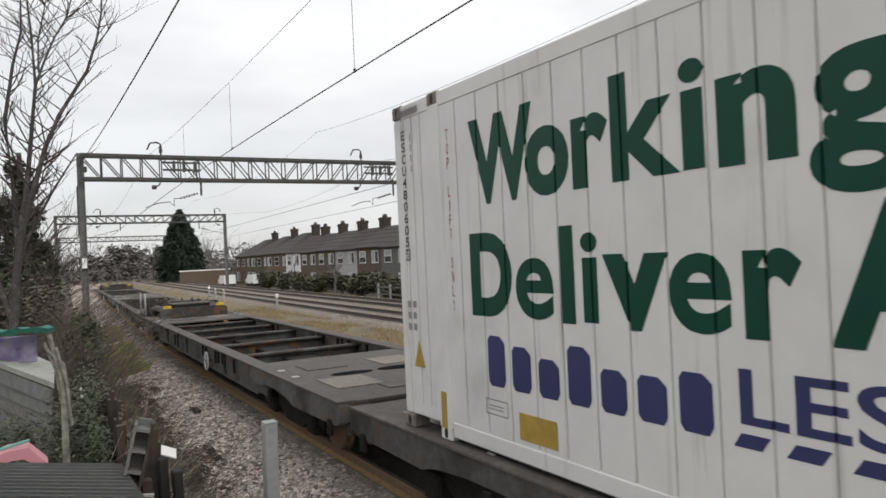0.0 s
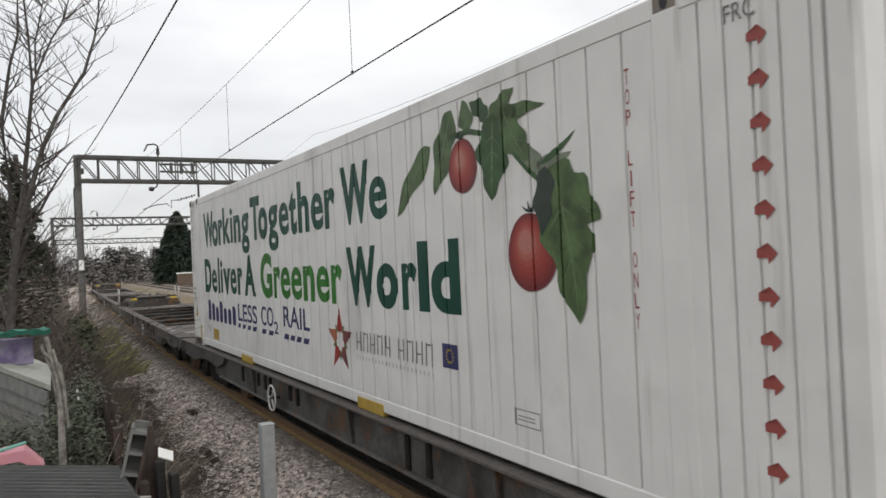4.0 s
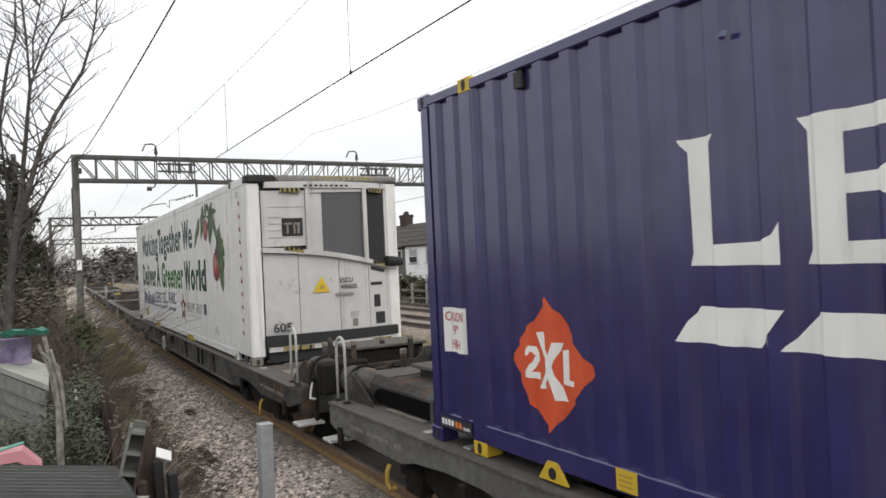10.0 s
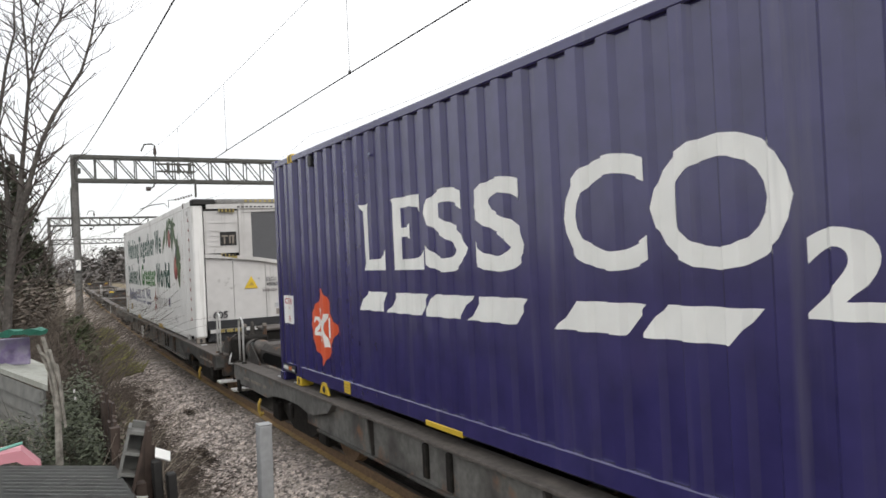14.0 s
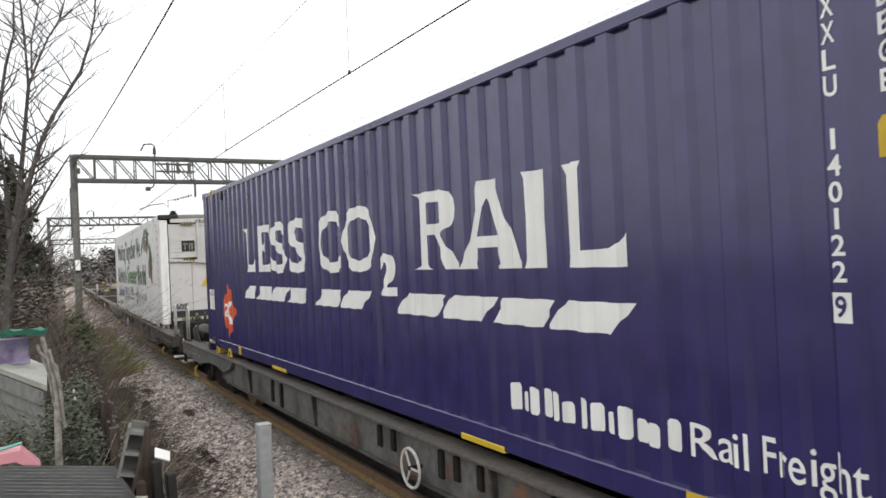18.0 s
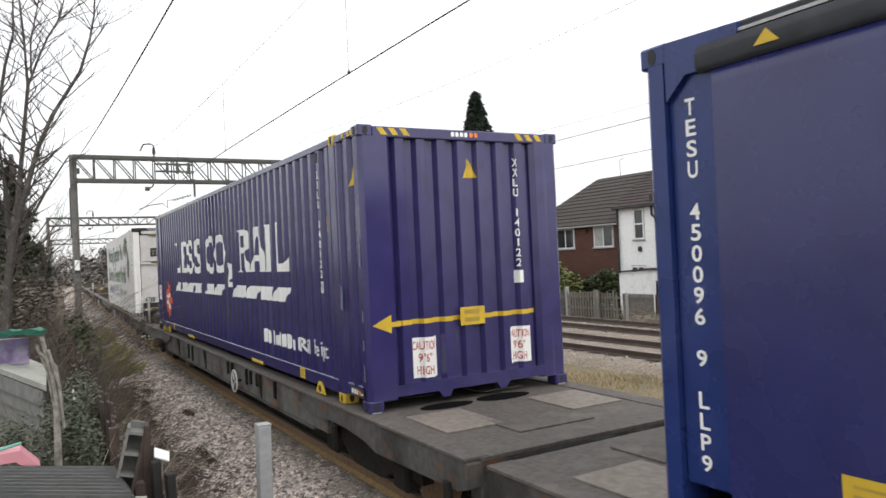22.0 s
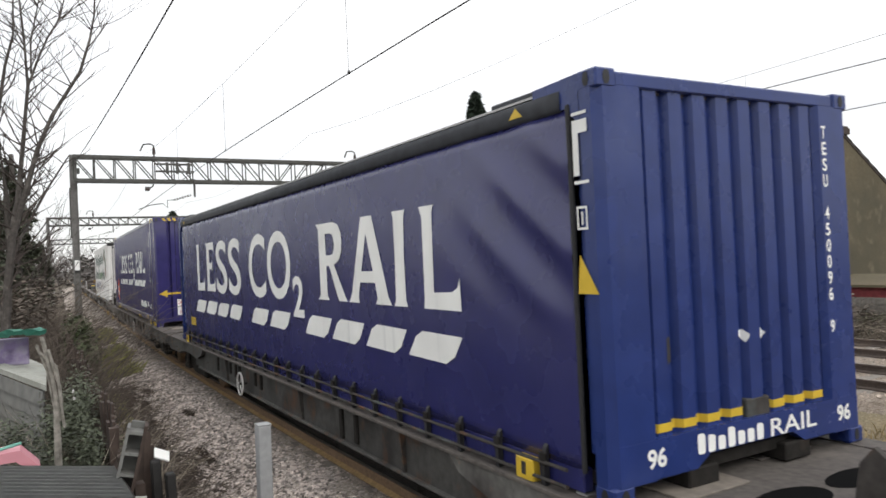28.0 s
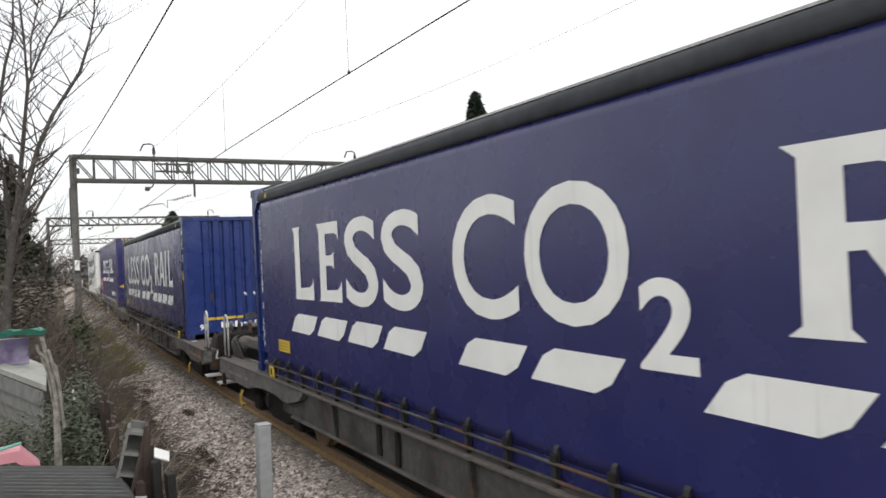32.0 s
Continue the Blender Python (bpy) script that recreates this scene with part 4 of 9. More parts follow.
    for sy, u in ((1, -1.32), (-1, -13.0)):
        part("roof_slider", box(bmesh.new(), -1.21, 1.21, loc(u) - 0.36, loc(u) + 0.36, 2.556, 2.615, 0.012), M["dark_cloth"], c)
    esheet = corrugation(0.222, 0.05, -0.845, 0.52, 0.13)
    for sy in (-1, 1):
        y = sy * (L - 0.035)
        wall = part("end_panel", sheet_solid(esheet, -0.87, 0.87, 0.35, 2.52, "end", y, 0.09), M["blue"], c)
        part("header", box(bmesh.new(), -1.09, 1.09, *sorted((sy * (L - 0.015), sy * (L - 0.12))), 2.515, 2.605, 0.01), M["blue"], c)
        part("sill", prism(bmesh.new(), [(-1.2, 0.12), (-0.55, 0.12), (-0.42, 0.20), (0.42, 0.20), (0.55, 0.12), (1.2, 0.12), (1.2, 0.36), (-1.2, 0.36)], "y", *sorted((sy * (L - 0.004), sy * (L - 0.10)))), M["blue"], c)
        if sy < 0:
            end = wall
    # slogan
    white = M["letter_white"]
    at = -1.25
    say = lambda *a, **k: lettering(side, *a, at=at, **k)
    z0, cap = 1.085, 0.89
    spell(side, [(ch, true(a), true(b)) for ch, a, b in (("L", -2.05, -2.72), ("E", -2.88, -3.57), ("S", -3.68, -4.5), ("S", -4.6, -5.42), ("C", -5.92, -6.79), ("O", -6.87, -7.85))], z0, cap, white, at=at, bold=0.014, flare=True)
    say("2", true(-7.90), true(-8.31), 0.87, 0.49, white, bold=0.024)
    spell(side, [(ch, true(a), true(b)) for ch, a, b in (("R", -8.82, -9.71), ("A", -9.76, -10.82), ("I", -10.87, -11.15), ("L", -11.41, -12.06))], 1.10, 0.87, white, at=at, bold=0.014, flare=True)
    for a, b in ((-2.04, -2.97), (-2.95, -3.89), (-3.87, -4.77), (-4.77, -5.68), (-6.19, -7.13), (-7.15, -8.08), (-8.63, -9.52), (-9.52, -10.4), (-10.43, -11.32), (-11.34, -12.24)):
        a, b = loc(a), loc(b)
        w = a - b
        painted(side, "dash", [(a, 0.675), (b + 0.30 * w, 0.66), (b + 0.14 * w, 0.73), (b, 0.895), (a - 0.30 * w, 0.905), (a - 0.16 * w, 0.85)], white, at=at)
    plate = painted(side, "yellow_plate", oblong(loc(-1.48), loc(-1.93), 0.37, 0.53), M["yellow"], at=at)
    for k in range(3):
        painted(plate, "print", oblong(loc(-1.53), loc(-1.88), 0.40 + 0.04 * k, 0.413 + 0.04 * k), M["ochre"], at=at - 0.003)
    painted(c, "warning_triangle", [(loc(-13.52), 1.27), (loc(-13.70), 1.27), (loc(-13.55), 1.51)], M["yellow"], at=-1.252)
    painted(c, "warning_triangle", [(loc(-1.16), 2.45), (loc(-1.30), 2.45), (loc(-1.23), 2.52)], M["yellow"], at=-1.268)
    painted(c, "warning_triangle", [(loc(-12.95), 2.45), (loc(-13.09), 2.45), (loc(-13.02), 2.52)], M["yellow"], at=-1.268)
    for ob in side.children_recursive:
        for v in ob.data.vertices:
            v.co.x = -cloth(v.co.y, v.co.z, loc(-13.49)) - (0.006 if ob.parent == side else 0.009)
    # white data plate on the rear pillar
    for (a, b, p, q) in ((-13.53, -13.58, 1.99, 2.33), (-13.58, -13.66, 2.25, 2.33), (-13.53, -13.66, 2.36, 2.38), (-13.53, -13.66, 1.94, 1.96), (-13.54, -13.63, 1.66, 1.675), (-13.54, -13.63, 1.79, 1.805), (-13.54, -13.555, 1.66, 1.80), (-13.615, -13.63, 1.66, 1.80), (-13.58, -13.595, 1.69, 1.77)):
        painted(c, "print", oblong(loc(a), loc(b), p, q), white, at=-1.251 if a < -13.6 else -1.2535)
    # end: hazard bar, plain word shapes, number 96
    y = -(L - 0.035)
    painted(end, "hazard_bar", oblong(-0.86, -0.05, 0.385, 0.44), M["yellow"], "end", y, esheet)
    painted(end, "hazard_bar", oblong(0.24, 0.86, 0.385, 0.44), M["yellow"], "end", y, esheet)
    part("data_plate", box(bmesh.new(), -0.02, 0.22, y - 0.006, y + 0.06, 0.33, 0.48, 0.008), M["wagon"], end, "bare metal data plate")
    for x in (-0.90, 1.02):
        lettering(end, "96", x - 0.08, x + 0.08, 0.195, 0.11, white, "end", -(L - 0.004), bold=0.03)
    word_blocks(end, -0.55, 0.12, 0.205, 0.335, (1, 0.85, 0.7, 1, 0.7, 0.7, 0.85), white, "end", -(L - 0.004))
    lettering(end, "RAIL", 0.18, 0.69, 0.205, 0.12, white, "end", -(L - 0.004), bold=0.01)
    for x in (0.0, 0.2):
        painted(end, "scuff", [(x - 0.02, 0.93), (x + 0.03, 0.86), (x + 0.05, 0.91), (x + 0.02, 0.95)], white, "end", y, esheet)
    painted(end, "scuff", oblong(-0.74, -0.66, 0.80, 0.96), M["wagon"], "end", y, esheet)
    for i in (0, 1):
        part("buffer_block", box(bmesh.new(), -0.62 + i * 0.96, -0.34 + i * 0.96, -L + 0.01, -L + 0.3, 0.0, 0.125, 0.01), M["underframe"], c)
    return c, loc, esheet, end


def curtain_bodies():
    first, loc, esheet, end = curtain_body()
    white = M["letter_white"]
    L = 6.70
    second = copy_thing(first, pose(0, 0, 0))
    for ob, u, number in ((first, -7.0, "450096 9"), (second, -25.79, "450209 3")):
        tagged(ob, "navy curtain-sided container with white slogan and blue steel ends")
        column(ob, "TESU " + number + " LLP9", L - 0.30, 2.30, 0.34, 0.065, white, "side", -1.216, bold=0.02)
        column(ob, "TESU " + number, 0.945, 2.37, 0.82, 0.052, white, "end", -(L - 0.006), bold=0.02)
        rolls(ob, u, DECK)


# ---- the white refrigerated container


def white_container():
    u0, u1, H = 22.30, 36.22, 2.896
    mid, L = (u0 + u1) / 2, (u1 - u0) / 2
    marks = ((36.20, 36.22), (34.93, 34.88), (31.5, 31.57), (29.0, 29.16), (28.0, 28.13), (27.0, 27.11), (25.48, 25.60), (24.36, 24.47), (23.95, 23.96), (22.7, 22.71), (22.36, 22.30))
    loc, true = lambda u: along(u, marks) - mid, lambda u: u - mid
    c = rolls(thing("refrigerated_container", pose(0, 0, 0), "white refrigerated container with green slogan and fruit print, sooty cooling unit", "container", "containers on the train"), mid, DECK)

    def seams(pitch, start):
        def deep(s):
            k = ((s - start) % pitch)
            return 0.016 if 0.012 < k < 0.030 else 0.0

        def bends(a, b):
            n, out = math.floor((a - start) / pitch) - 1, []
            while start + n * pitch < b:
                out += [start + n * pitch + d for d in (0.011, 0.013, 0.029, 0.031)]
                n += 1
            return [s for s in out if a < s < b]
        return deep, bends

    sheet = seams(0.302, 0.12)
    at = -1.244
    main = None
    for sx in (-1, 1):
        for a, b in ((loc(23.42), loc(35.40)), (-L + 0.17, loc(23.22)), (loc(35.60), L - 0.17)):
            p = part("side_panel", sheet_solid(sheet if b - a > 3 else seams(0.15, -L + 0.2), a, b, 0.17, 2.76, "side", sx * 1.244, 0.06), M["white"], c)
            if sx < 0 and b - a > 3:
                main = p
        x0, x1 = sorted((sx * 1.25, sx * 1.16))
        part("top_rail", box(bmesh.new(), x0, x1, -L + 0.16, L - 0.16, 2.755, 2.885, 0.012), M["white"], c)
        part("bottom_rail", box(bmesh.new(), x0, x1, loc(23.4), loc(35.4), 0.04, 0.172, 0.012), M["white"], c)
        part("base_rail", box(bmesh.new(), *sorted((sx * 1.20, sx * 1.12)), loc(23.4), loc(35.4), 0.0, 0.04), M["underframe"], c)
        for u in (23.32, 35.50):
            y = loc(u)
            part("intermediate_post", box(bmesh.new(), *sorted((sx * 1.254, sx * 1.12)), y - 0.10, y + 0.10, 0.1, 2.79, 0.012), M["white"], c)
            casting(c, sx * 1.17, y, 0.0, M["white"])
            casting(c, sx * 1.17, y, H - 0.118, M["plate"])
        for sy in (-1, 1):
            part("corner_post", box(bmesh.new(), *sorted((sx * 1.25, sx * 1.04)), *sorted((sy * (L - 0.004), sy * (L - 0.17))), 0.11, H - 0.11, 0.03), M["white"], c)
            casting(c, sx * 1.17, sy * (L - 0.09), 0.0, M["plate"])
            casting(c, sx * 1.17, sy * (L - 0.09), H - 0.118, M["soot"] if sy < 0 else M["plate"])
            y0, y1 = sorted((sy * (L - 0.17), loc(35.6) if sy > 0 else loc(23.22)))
            part("bottom_rail", box(bmesh.new(), *sorted((sx * 1.245, sx * 1.16)), y0, y1, 0.13, 0.24, 0.01), M["white"], c)
    part("roof", box(bmesh.new(), -1.17, 1.17, -L + 0.1, L - 0.1, 2.80, 2.87), M["white"], c)
    part("front_wall", box(bmesh.new(), -1.05, 1.05, L - 0.12, L - 0.03, 0.1, 2.8), M["white"], c)
    part("floor", box(bmesh.new(), -1.15, 1.15, -L + 0.1, L - 0.1, 0.1, 0.2), M["underframe"], c)
    say = lambda text, a, b, z, cap, m, **k: lettering(main, text, loc(a - 0.38), loc(b - 0.38), z, cap, m, at=at, sheet=sheet, **k)
    g, br, nv = M["letter_green"], M["letter_bright"], M["letter_navy"]
    spell(main, [(ch, true(a), true(b)) for ch, a, b in (("W", 34.95, 34.15), ("o", 34.25, 33.79), ("r", 33.76, 33.43), ("k", 33.41, 32.9), ("i", 32.89, 32.73), ("n", 32.66, 32.23), ("g", 32.18, 31.72))], 1.94, 0.59, g, at=at, sheet=sheet, bold=0.046)
    spell(main, [(ch, true(a), true(b)) for ch, a, b in (("T", 31.63, 31.12), ("o", 31.2, 30.74), ("g", 30.71, 30.25), ("e", 30.2, 29.78), ("t", 29.76, 29.46), ("h", 29.41, 29), ("e", 28.93, 28.52), ("r", 28.47, 28.14))], 1.94, 0.59, g, at=at, sheet=sheet, bold=0.046)
    spell(main, [(ch, true(a), true(b)) for ch, a, b in (("W", 27.97, 27.22), ("e", 27.23, 26.82))], 1.95, 0.57, g, at=at, sheet=sheet, bold=0.046)
    spell(main, [(ch, true(a), true(b)) for ch, a, b in (("D", 35, 34.46), ("e", 34.42, 34), ("l", 33.94, 33.79), ("i", 33.72, 33.57), ("v", 33.53, 33.02), ("e", 33.02, 32.62), ("r", 32.55, 32.24), ("A", 32.12, 31.5))], 1.095, 0.575, g, at=at, sheet=sheet, bold=0.046)
    spell(main, [(ch, true(a), true(b)) for ch, a, b in (("G", 31.2, 30.63), ("r", 30.55, 30.25), ("e", 30.24, 29.83), ("e", 29.79, 29.38), ("n", 29.32, 28.91), ("e", 28.84, 28.42), ("r", 28.36, 28.03))], 1.095, 0.575, br, at=at, sheet=sheet, bold=0.046)
    spell(main, [(ch, true(a), true(b)) for ch, a, b in (("W", 27.89, 27.14), ("o", 27.14, 26.68), ("r", 26.58, 26.28), ("l", 26.26, 26.08), ("d", 26.03, 25.55))], 1.1, 0.56, g, at=at, sheet=sheet, bold=0.046)
    print_at = lambda u: loc(u - 0.38)
    word_blocks(main, print_at(35.27), print_at(33.06), 0.545, 0.92, (1, 0.85, 0.7, 1, 0.7, 0.7, 0.85), nv, at=at, sheet=sheet)
    say("LESS", 32.95, 31.80, 0.65, 0.27, nv, bold=0.012)
    say("CO", 31.56, 30.93, 0.66, 0.27, nv, bold=0.012)
    say("2", 30.91, 30.70, 0.57, 0.17, nv, bold=0.012)
    say("RAIL", 30.45, 29.37, 0.70, 0.27, nv, bold=0.012)
    for a, b in ((33.0, 32.78), (32.70, 32.47), (32.38, 32.16), (32.08, 31.83), (31.56, 31.30), (31.20, 30.93), (30.46, 30.22), (30.18, 29.96), (29.92, 29.69), (29.65, 29.40)):
        painted(main, "dash", [(print_at(a), 0.53), (print_at(b) + 0.05, 0.53), (print_at(b), 0.60), (print_at(a) - 0.05, 0.60)], nv, at=at, sheet=sheet)
    # star of five broad rays with small green ones between them
    cx, cz = true(28.17), 0.66
    tones = ("star_red", "star_orange", "star_red", "star_maroon", "star_maroon")
    for k in range(10):
        th, big = math.pi / 2 + k * math.tau / 10, k % 2 == 0
        d, n = (math.cos(th), math.sin(th)), (-math.sin(th), math.cos(th))
        pt = lambda a, b: (cx - (d[0] * a + n[0] * b), cz + d[1] * a + n[1] * b)
        if big:
            painted(main, "star_ray", [pt(0.085, 0), pt(0.13, 0.085), pt(0.37, 0), pt(0.13, -0.085)], M[tones[k // 2]], at=at - 0.001, sheet=sheet)
        else:
            painted(main, "star_ray", [pt(0.11, 0), pt(0.13, 0.05), pt(0.22, 0), pt(0.13, -0.05)], M["leaf_vein"], at=at, sheet=sheet)
    # a brand's word as thin upright shapes, and a line of small print under it
    for a, b, count in ((27.72, 26.86, 5), (26.74, 26.02, 4)):
        for k in range(count):
            u = a + (b - a) * k / count
            wide = (b - a) / count
            for off in (0.05, 0.62):
                painted(main, "plain_shape", [(true(u + wide * off), 0.60), (true(u + wide * off) - 0.025, 0.60), (true(u + wide * (off + 0.08)) - 0.02, 0.80), (true(u + wide * (off + 0.08)), 0.80)], M["grey_text"], at=at, sheet=sheet)
            painted(main, "plain_shape", oblong(true(u + wide * 0.12), true(u + wide * 0.62), 0.775 if k % 2 else 0.68, 0.79 if k % 2 else 0.695), M["grey_text"], at=at, sheet=sheet)
    for i in range(22):
        a = 27.72 - i * 0.078
        painted(main, "print", oblong(true(a), true(a - 0.028), 0.51, 0.55), M["faint"], at=at, sheet=sheet)
    flag = painted(main, "flag_print", oblong(print_at(26.15), print_at(25.90), 0.62, 0.82), M["letter_navy"], at=at, sheet=sheet)
    for k in range(12):
        y, z = print_at(26.025) + 0.055 * math.cos(k * math.tau / 12), 0.72 + 0.055 * math.sin(k * math.tau / 12)
        painted(flag, "star", [(y, z + 0.011), (y - 0.01, z), (y, z - 0.011), (y + 0.01, z)], M["yellow"], at=at - 0.003, sheet=sheet)

    # printed leaves and fruit
    grown = lambda u: loc(u) + 0.075 + 0.035 * (26.42 - u)

    def leaf(base, tip, wide, m, lobes=2.0, bow=0.0, lift=0.0, veins=True):
        """A pointed leaf with a wavy edge, a pale midrib and side veins."""
        (ua, za), (ub, zb) = base, tip
        du, dz = ub - ua, zb - za
        n = math.hypot(du, dz)
        pu, pz = -dz / n, du / n

        def spot(k, side):
            w = wide / 2 * math.sin(math.pi * k ** 0.75) ** 0.8 * (1 + 0.22 * math.sin(lobes * math.tau * k + side)) if 0 < k < 1 else 0
            o = w * side + bow * math.sin(math.pi * k)
            return grown(ua + du * k + pu * o), za + dz * k + pz * o
        ks = [i / 14 for i in range(15)]
        host = painted(main, "leaf_print", [spot(k, 1) for k in ks] + [spot(k, -1) for k in ks[-2:0:-1]], M[m], at=at - lift, sheet=sheet)
        if veins:
            rib = [spot(k, 0.045) for k in ks[:-1]] + [spot(k, -0.045) for k in ks[-2::-1]]
            painted(host, "vein_print", rib[:14] + rib[14:], M["leaf_vein"], at=at - lift - 0.0006, sheet=sheet)
            for k in (0.25, 0.42, 0.58, 0.72):
                for sd in (1, -1):
                    p, q = spot(k, 0), spot(min(1, k + 0.16), 0.72 * sd)
                    r = spot(k + 0.02, 0)
                    painted(host, "vein_print", [p, q, r], M["leaf_vein"], at=at - lift - 0.0006, sheet=sheet)

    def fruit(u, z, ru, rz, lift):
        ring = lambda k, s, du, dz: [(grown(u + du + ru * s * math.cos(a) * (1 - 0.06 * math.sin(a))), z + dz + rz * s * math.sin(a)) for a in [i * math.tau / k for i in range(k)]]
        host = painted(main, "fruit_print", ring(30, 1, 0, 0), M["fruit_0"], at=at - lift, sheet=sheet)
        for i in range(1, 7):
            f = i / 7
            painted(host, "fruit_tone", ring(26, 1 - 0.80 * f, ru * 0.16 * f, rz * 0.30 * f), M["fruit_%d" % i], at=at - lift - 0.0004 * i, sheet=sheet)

    leaf((25.72, 2.46), (26.42, 1.92), 0.24, "leaf_print", 1.5, 0.03)
    leaf((25.34, 2.70), (25.68, 2.05), 0.30, "leaf_print", 2.2, 0.0, 0.001)
    leaf((25.09, 2.50), (25.16, 2.74), 0.20, "leaf_print", 1.0, 0.0, 0.002, False)
    leaf((24.80, 2.56), (25.06, 2.70), 0.15, "leaf_dark", 2.0, 0.0, 0.001, False)
    leaf((24.80, 2.50), (24.46, 2.69), 0.17, "leaf_print", 2.0, 0.0, 0.002, False)
    leaf((24.72, 2.55), (24.16, 2.51), 0.11, "leaf_print", 2.0, 0.0, 0.003, False)
    leaf((24.74, 2.56), (24.80, 1.93), 0.40, "leaf_dark", 2.4, 0.0, 0.002)
    leaf((24.62, 2.58), (24.33, 2.16), 0.26, "leaf_print", 2.0, 0.02, 0.003)
    leaf((24.23, 2.07), (24.40, 2.31), 0.15, "leaf_pale", 1.0, 0.0, 0.001, False)
    leaf((24.23, 2.12), (23.92, 2.29), 0.045, "leaf_dark", 1.0, 0.02, 0.002, False)
    leaf((24.27, 2.12), (23.96, 2.16), 0.10, "leaf_pale", 1.0, 0.02, 0.001, False)
    leaf((24.16, 2.08), (23.71, 1.72), 0.33, "leaf_print", 2.6, 0.04, 0.004)
    leaf((24.12, 2.08), (23.95, 1.08), 0.40, "leaf_print", 2.6, -0.03, 0.0055)
    for pts in (((25.40, 2.48), (25.10, 2.49), (24.86, 2.43)), ((24.50, 2.24), (24.34, 2.10), (24.18, 1.97))):
        edge = [(grown(u), z + 0.022) for u, z in pts] + [(grown(u), z - 0.022) for u, z in pts[::-1]]
        painted(main, "stalk_print", edge, M["leaf_dark"], at=at - 0.0035, sheet=sheet)
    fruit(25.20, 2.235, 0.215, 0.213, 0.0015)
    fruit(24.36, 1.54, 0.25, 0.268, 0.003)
    leaf((24.18, 2.10), (24.23, 1.64), 0.17, "leaf_deep", 2.0, 0.0, 0.0075, False)
    for u, z in ((25.20, 2.45), (24.33, 1.82)):
        for k in (-1, 0, 1):
            leaf((u, z - 0.01), (u + 0.07 * k + 0.02, z + 0.07 - 0.03 * abs(k)), 0.018, "leaf_deep", 1.0, 0.0, 0.0078, False)
    # small print
    blk = M["letter_black"]
    column(main, "ESCU480605", loc(36.02), 2.66, 1.60, 0.07, blk, at=-1.2455, bold=0.01)
    painted(c, "check_box", oblong(loc(36.06), loc(35.98), 1.50, 1.60), blk, at=-1.2455)
    painted(c, "check_box", oblong(loc(36.05), loc(35.99), 1.51, 1.59), M["white"], at=-1.2475)
    column(c, "5", loc(36.02), 1.59, 1.50, 0.04, blk, at=-1.2495, bold=0.01)
    for i in range(4):
        painted(c, "print", oblong(loc(35.90), loc(35.885), 2.55 - i * 0.09, 2.61 - i * 0.09), M["grey_text"], at=-1.2455)
    for i in range(3):
        for k in range(2):
            painted(c, "print", oblong(loc(36.07 - 0.10 * k), loc(36.0 - 0.09 * k), 1.08 - 0.10 * i, 1.14 - 0.10 * i), M["groove"], at=-1.2455)
    painted(c, "warning_triangle", [(loc(35.98), 0.56), (loc(35.80), 0.56), (loc(35.89), 0.80)], M["ochre"], at=-1.2465)
    painted(c, "yellow_plate", oblong(loc(34.48), loc(34.05), 0.21, 0.40), M["ochre"], at=-1.247)
    part("yellow_tape", box(bmesh.new(), -1.258, -1.25, loc(35.55), loc(35.47), 0.10, 0.40), M["ochre"], c)
    for (a, b, p, q) in ((34.92, 34.62, 0.435, 0.445), (34.92, 34.62, 0.325, 0.335), (34.92, 34.905, 0.33, 0.44), (34.63, 34.62, 0.33, 0.44), (34.88, 34.68, 0.39, 0.40), (34.88, 34.68, 0.365, 0.375)):
        painted(main, "print", oblong(loc(a), loc(b), p, q), M["groove"], at=at, sheet=sheet)
        painted(main, "print", oblong(loc(a - 10.15), loc(b - 10.15), p, q), M["groove"], at=at, sheet=sheet)
    for u in (32.1, 27.3):
        part("fork_pocket", box(bmesh.new(), -1.256, -1.2, loc(u) - 0.32, loc(u) + 0.32, 0.0, 0.12, 0.006), M["ochre"], c, "dirty yellow edge of a fork pocket")
    for u in (35.30, 23.62):
        for i, ch in enumerate("TOP LIFT ONLY"):
            if ch != " ":
                column(main, ch, loc(u), 2.55 - i * 0.115, 2.44 - i * 0.115, 0.035, M["arrow_red"], at=at, sheet=sheet)
    for i in range(11):
        z = 2.50 - i * 0.203
        painted(c, "arrow", [(loc(22.83), z - 0.02), (loc(22.77), z - 0.02), (loc(22.77), z - 0.05), (loc(22.72), z), (loc(22.77), z + 0.05), (loc(22.77), z + 0.02), (loc(22.83), z + 0.02)], M["arrow_red"], at=-1.2465, label="small dull red arrow")
    lettering(c, "FRC", loc(22.95), loc(22.78), 2.60, 0.09, M["grey_text"], at=-1.2465)
    for i in range(14):
        painted(c, "chevron", oblong(loc(36.10) - i * 0.028, loc(36.085) - i * 0.028, 2.78, 2.84), M["grey_text"], at=-1.252)
    # ---- cooling unit on the rear end: a bowed front
    back = -L
    bow = lambda x: back + 0.06 - 0.13 * max(0.0, 1 - ((x - 0.1) / 1.25) ** 2)
    unit = part("cooling_unit", box(bmesh.new(), -1.02, 1.05, back + 0.07, back + 0.4, 0.1, 2.75), M["soot"], c, "dark housing of the cooling unit")

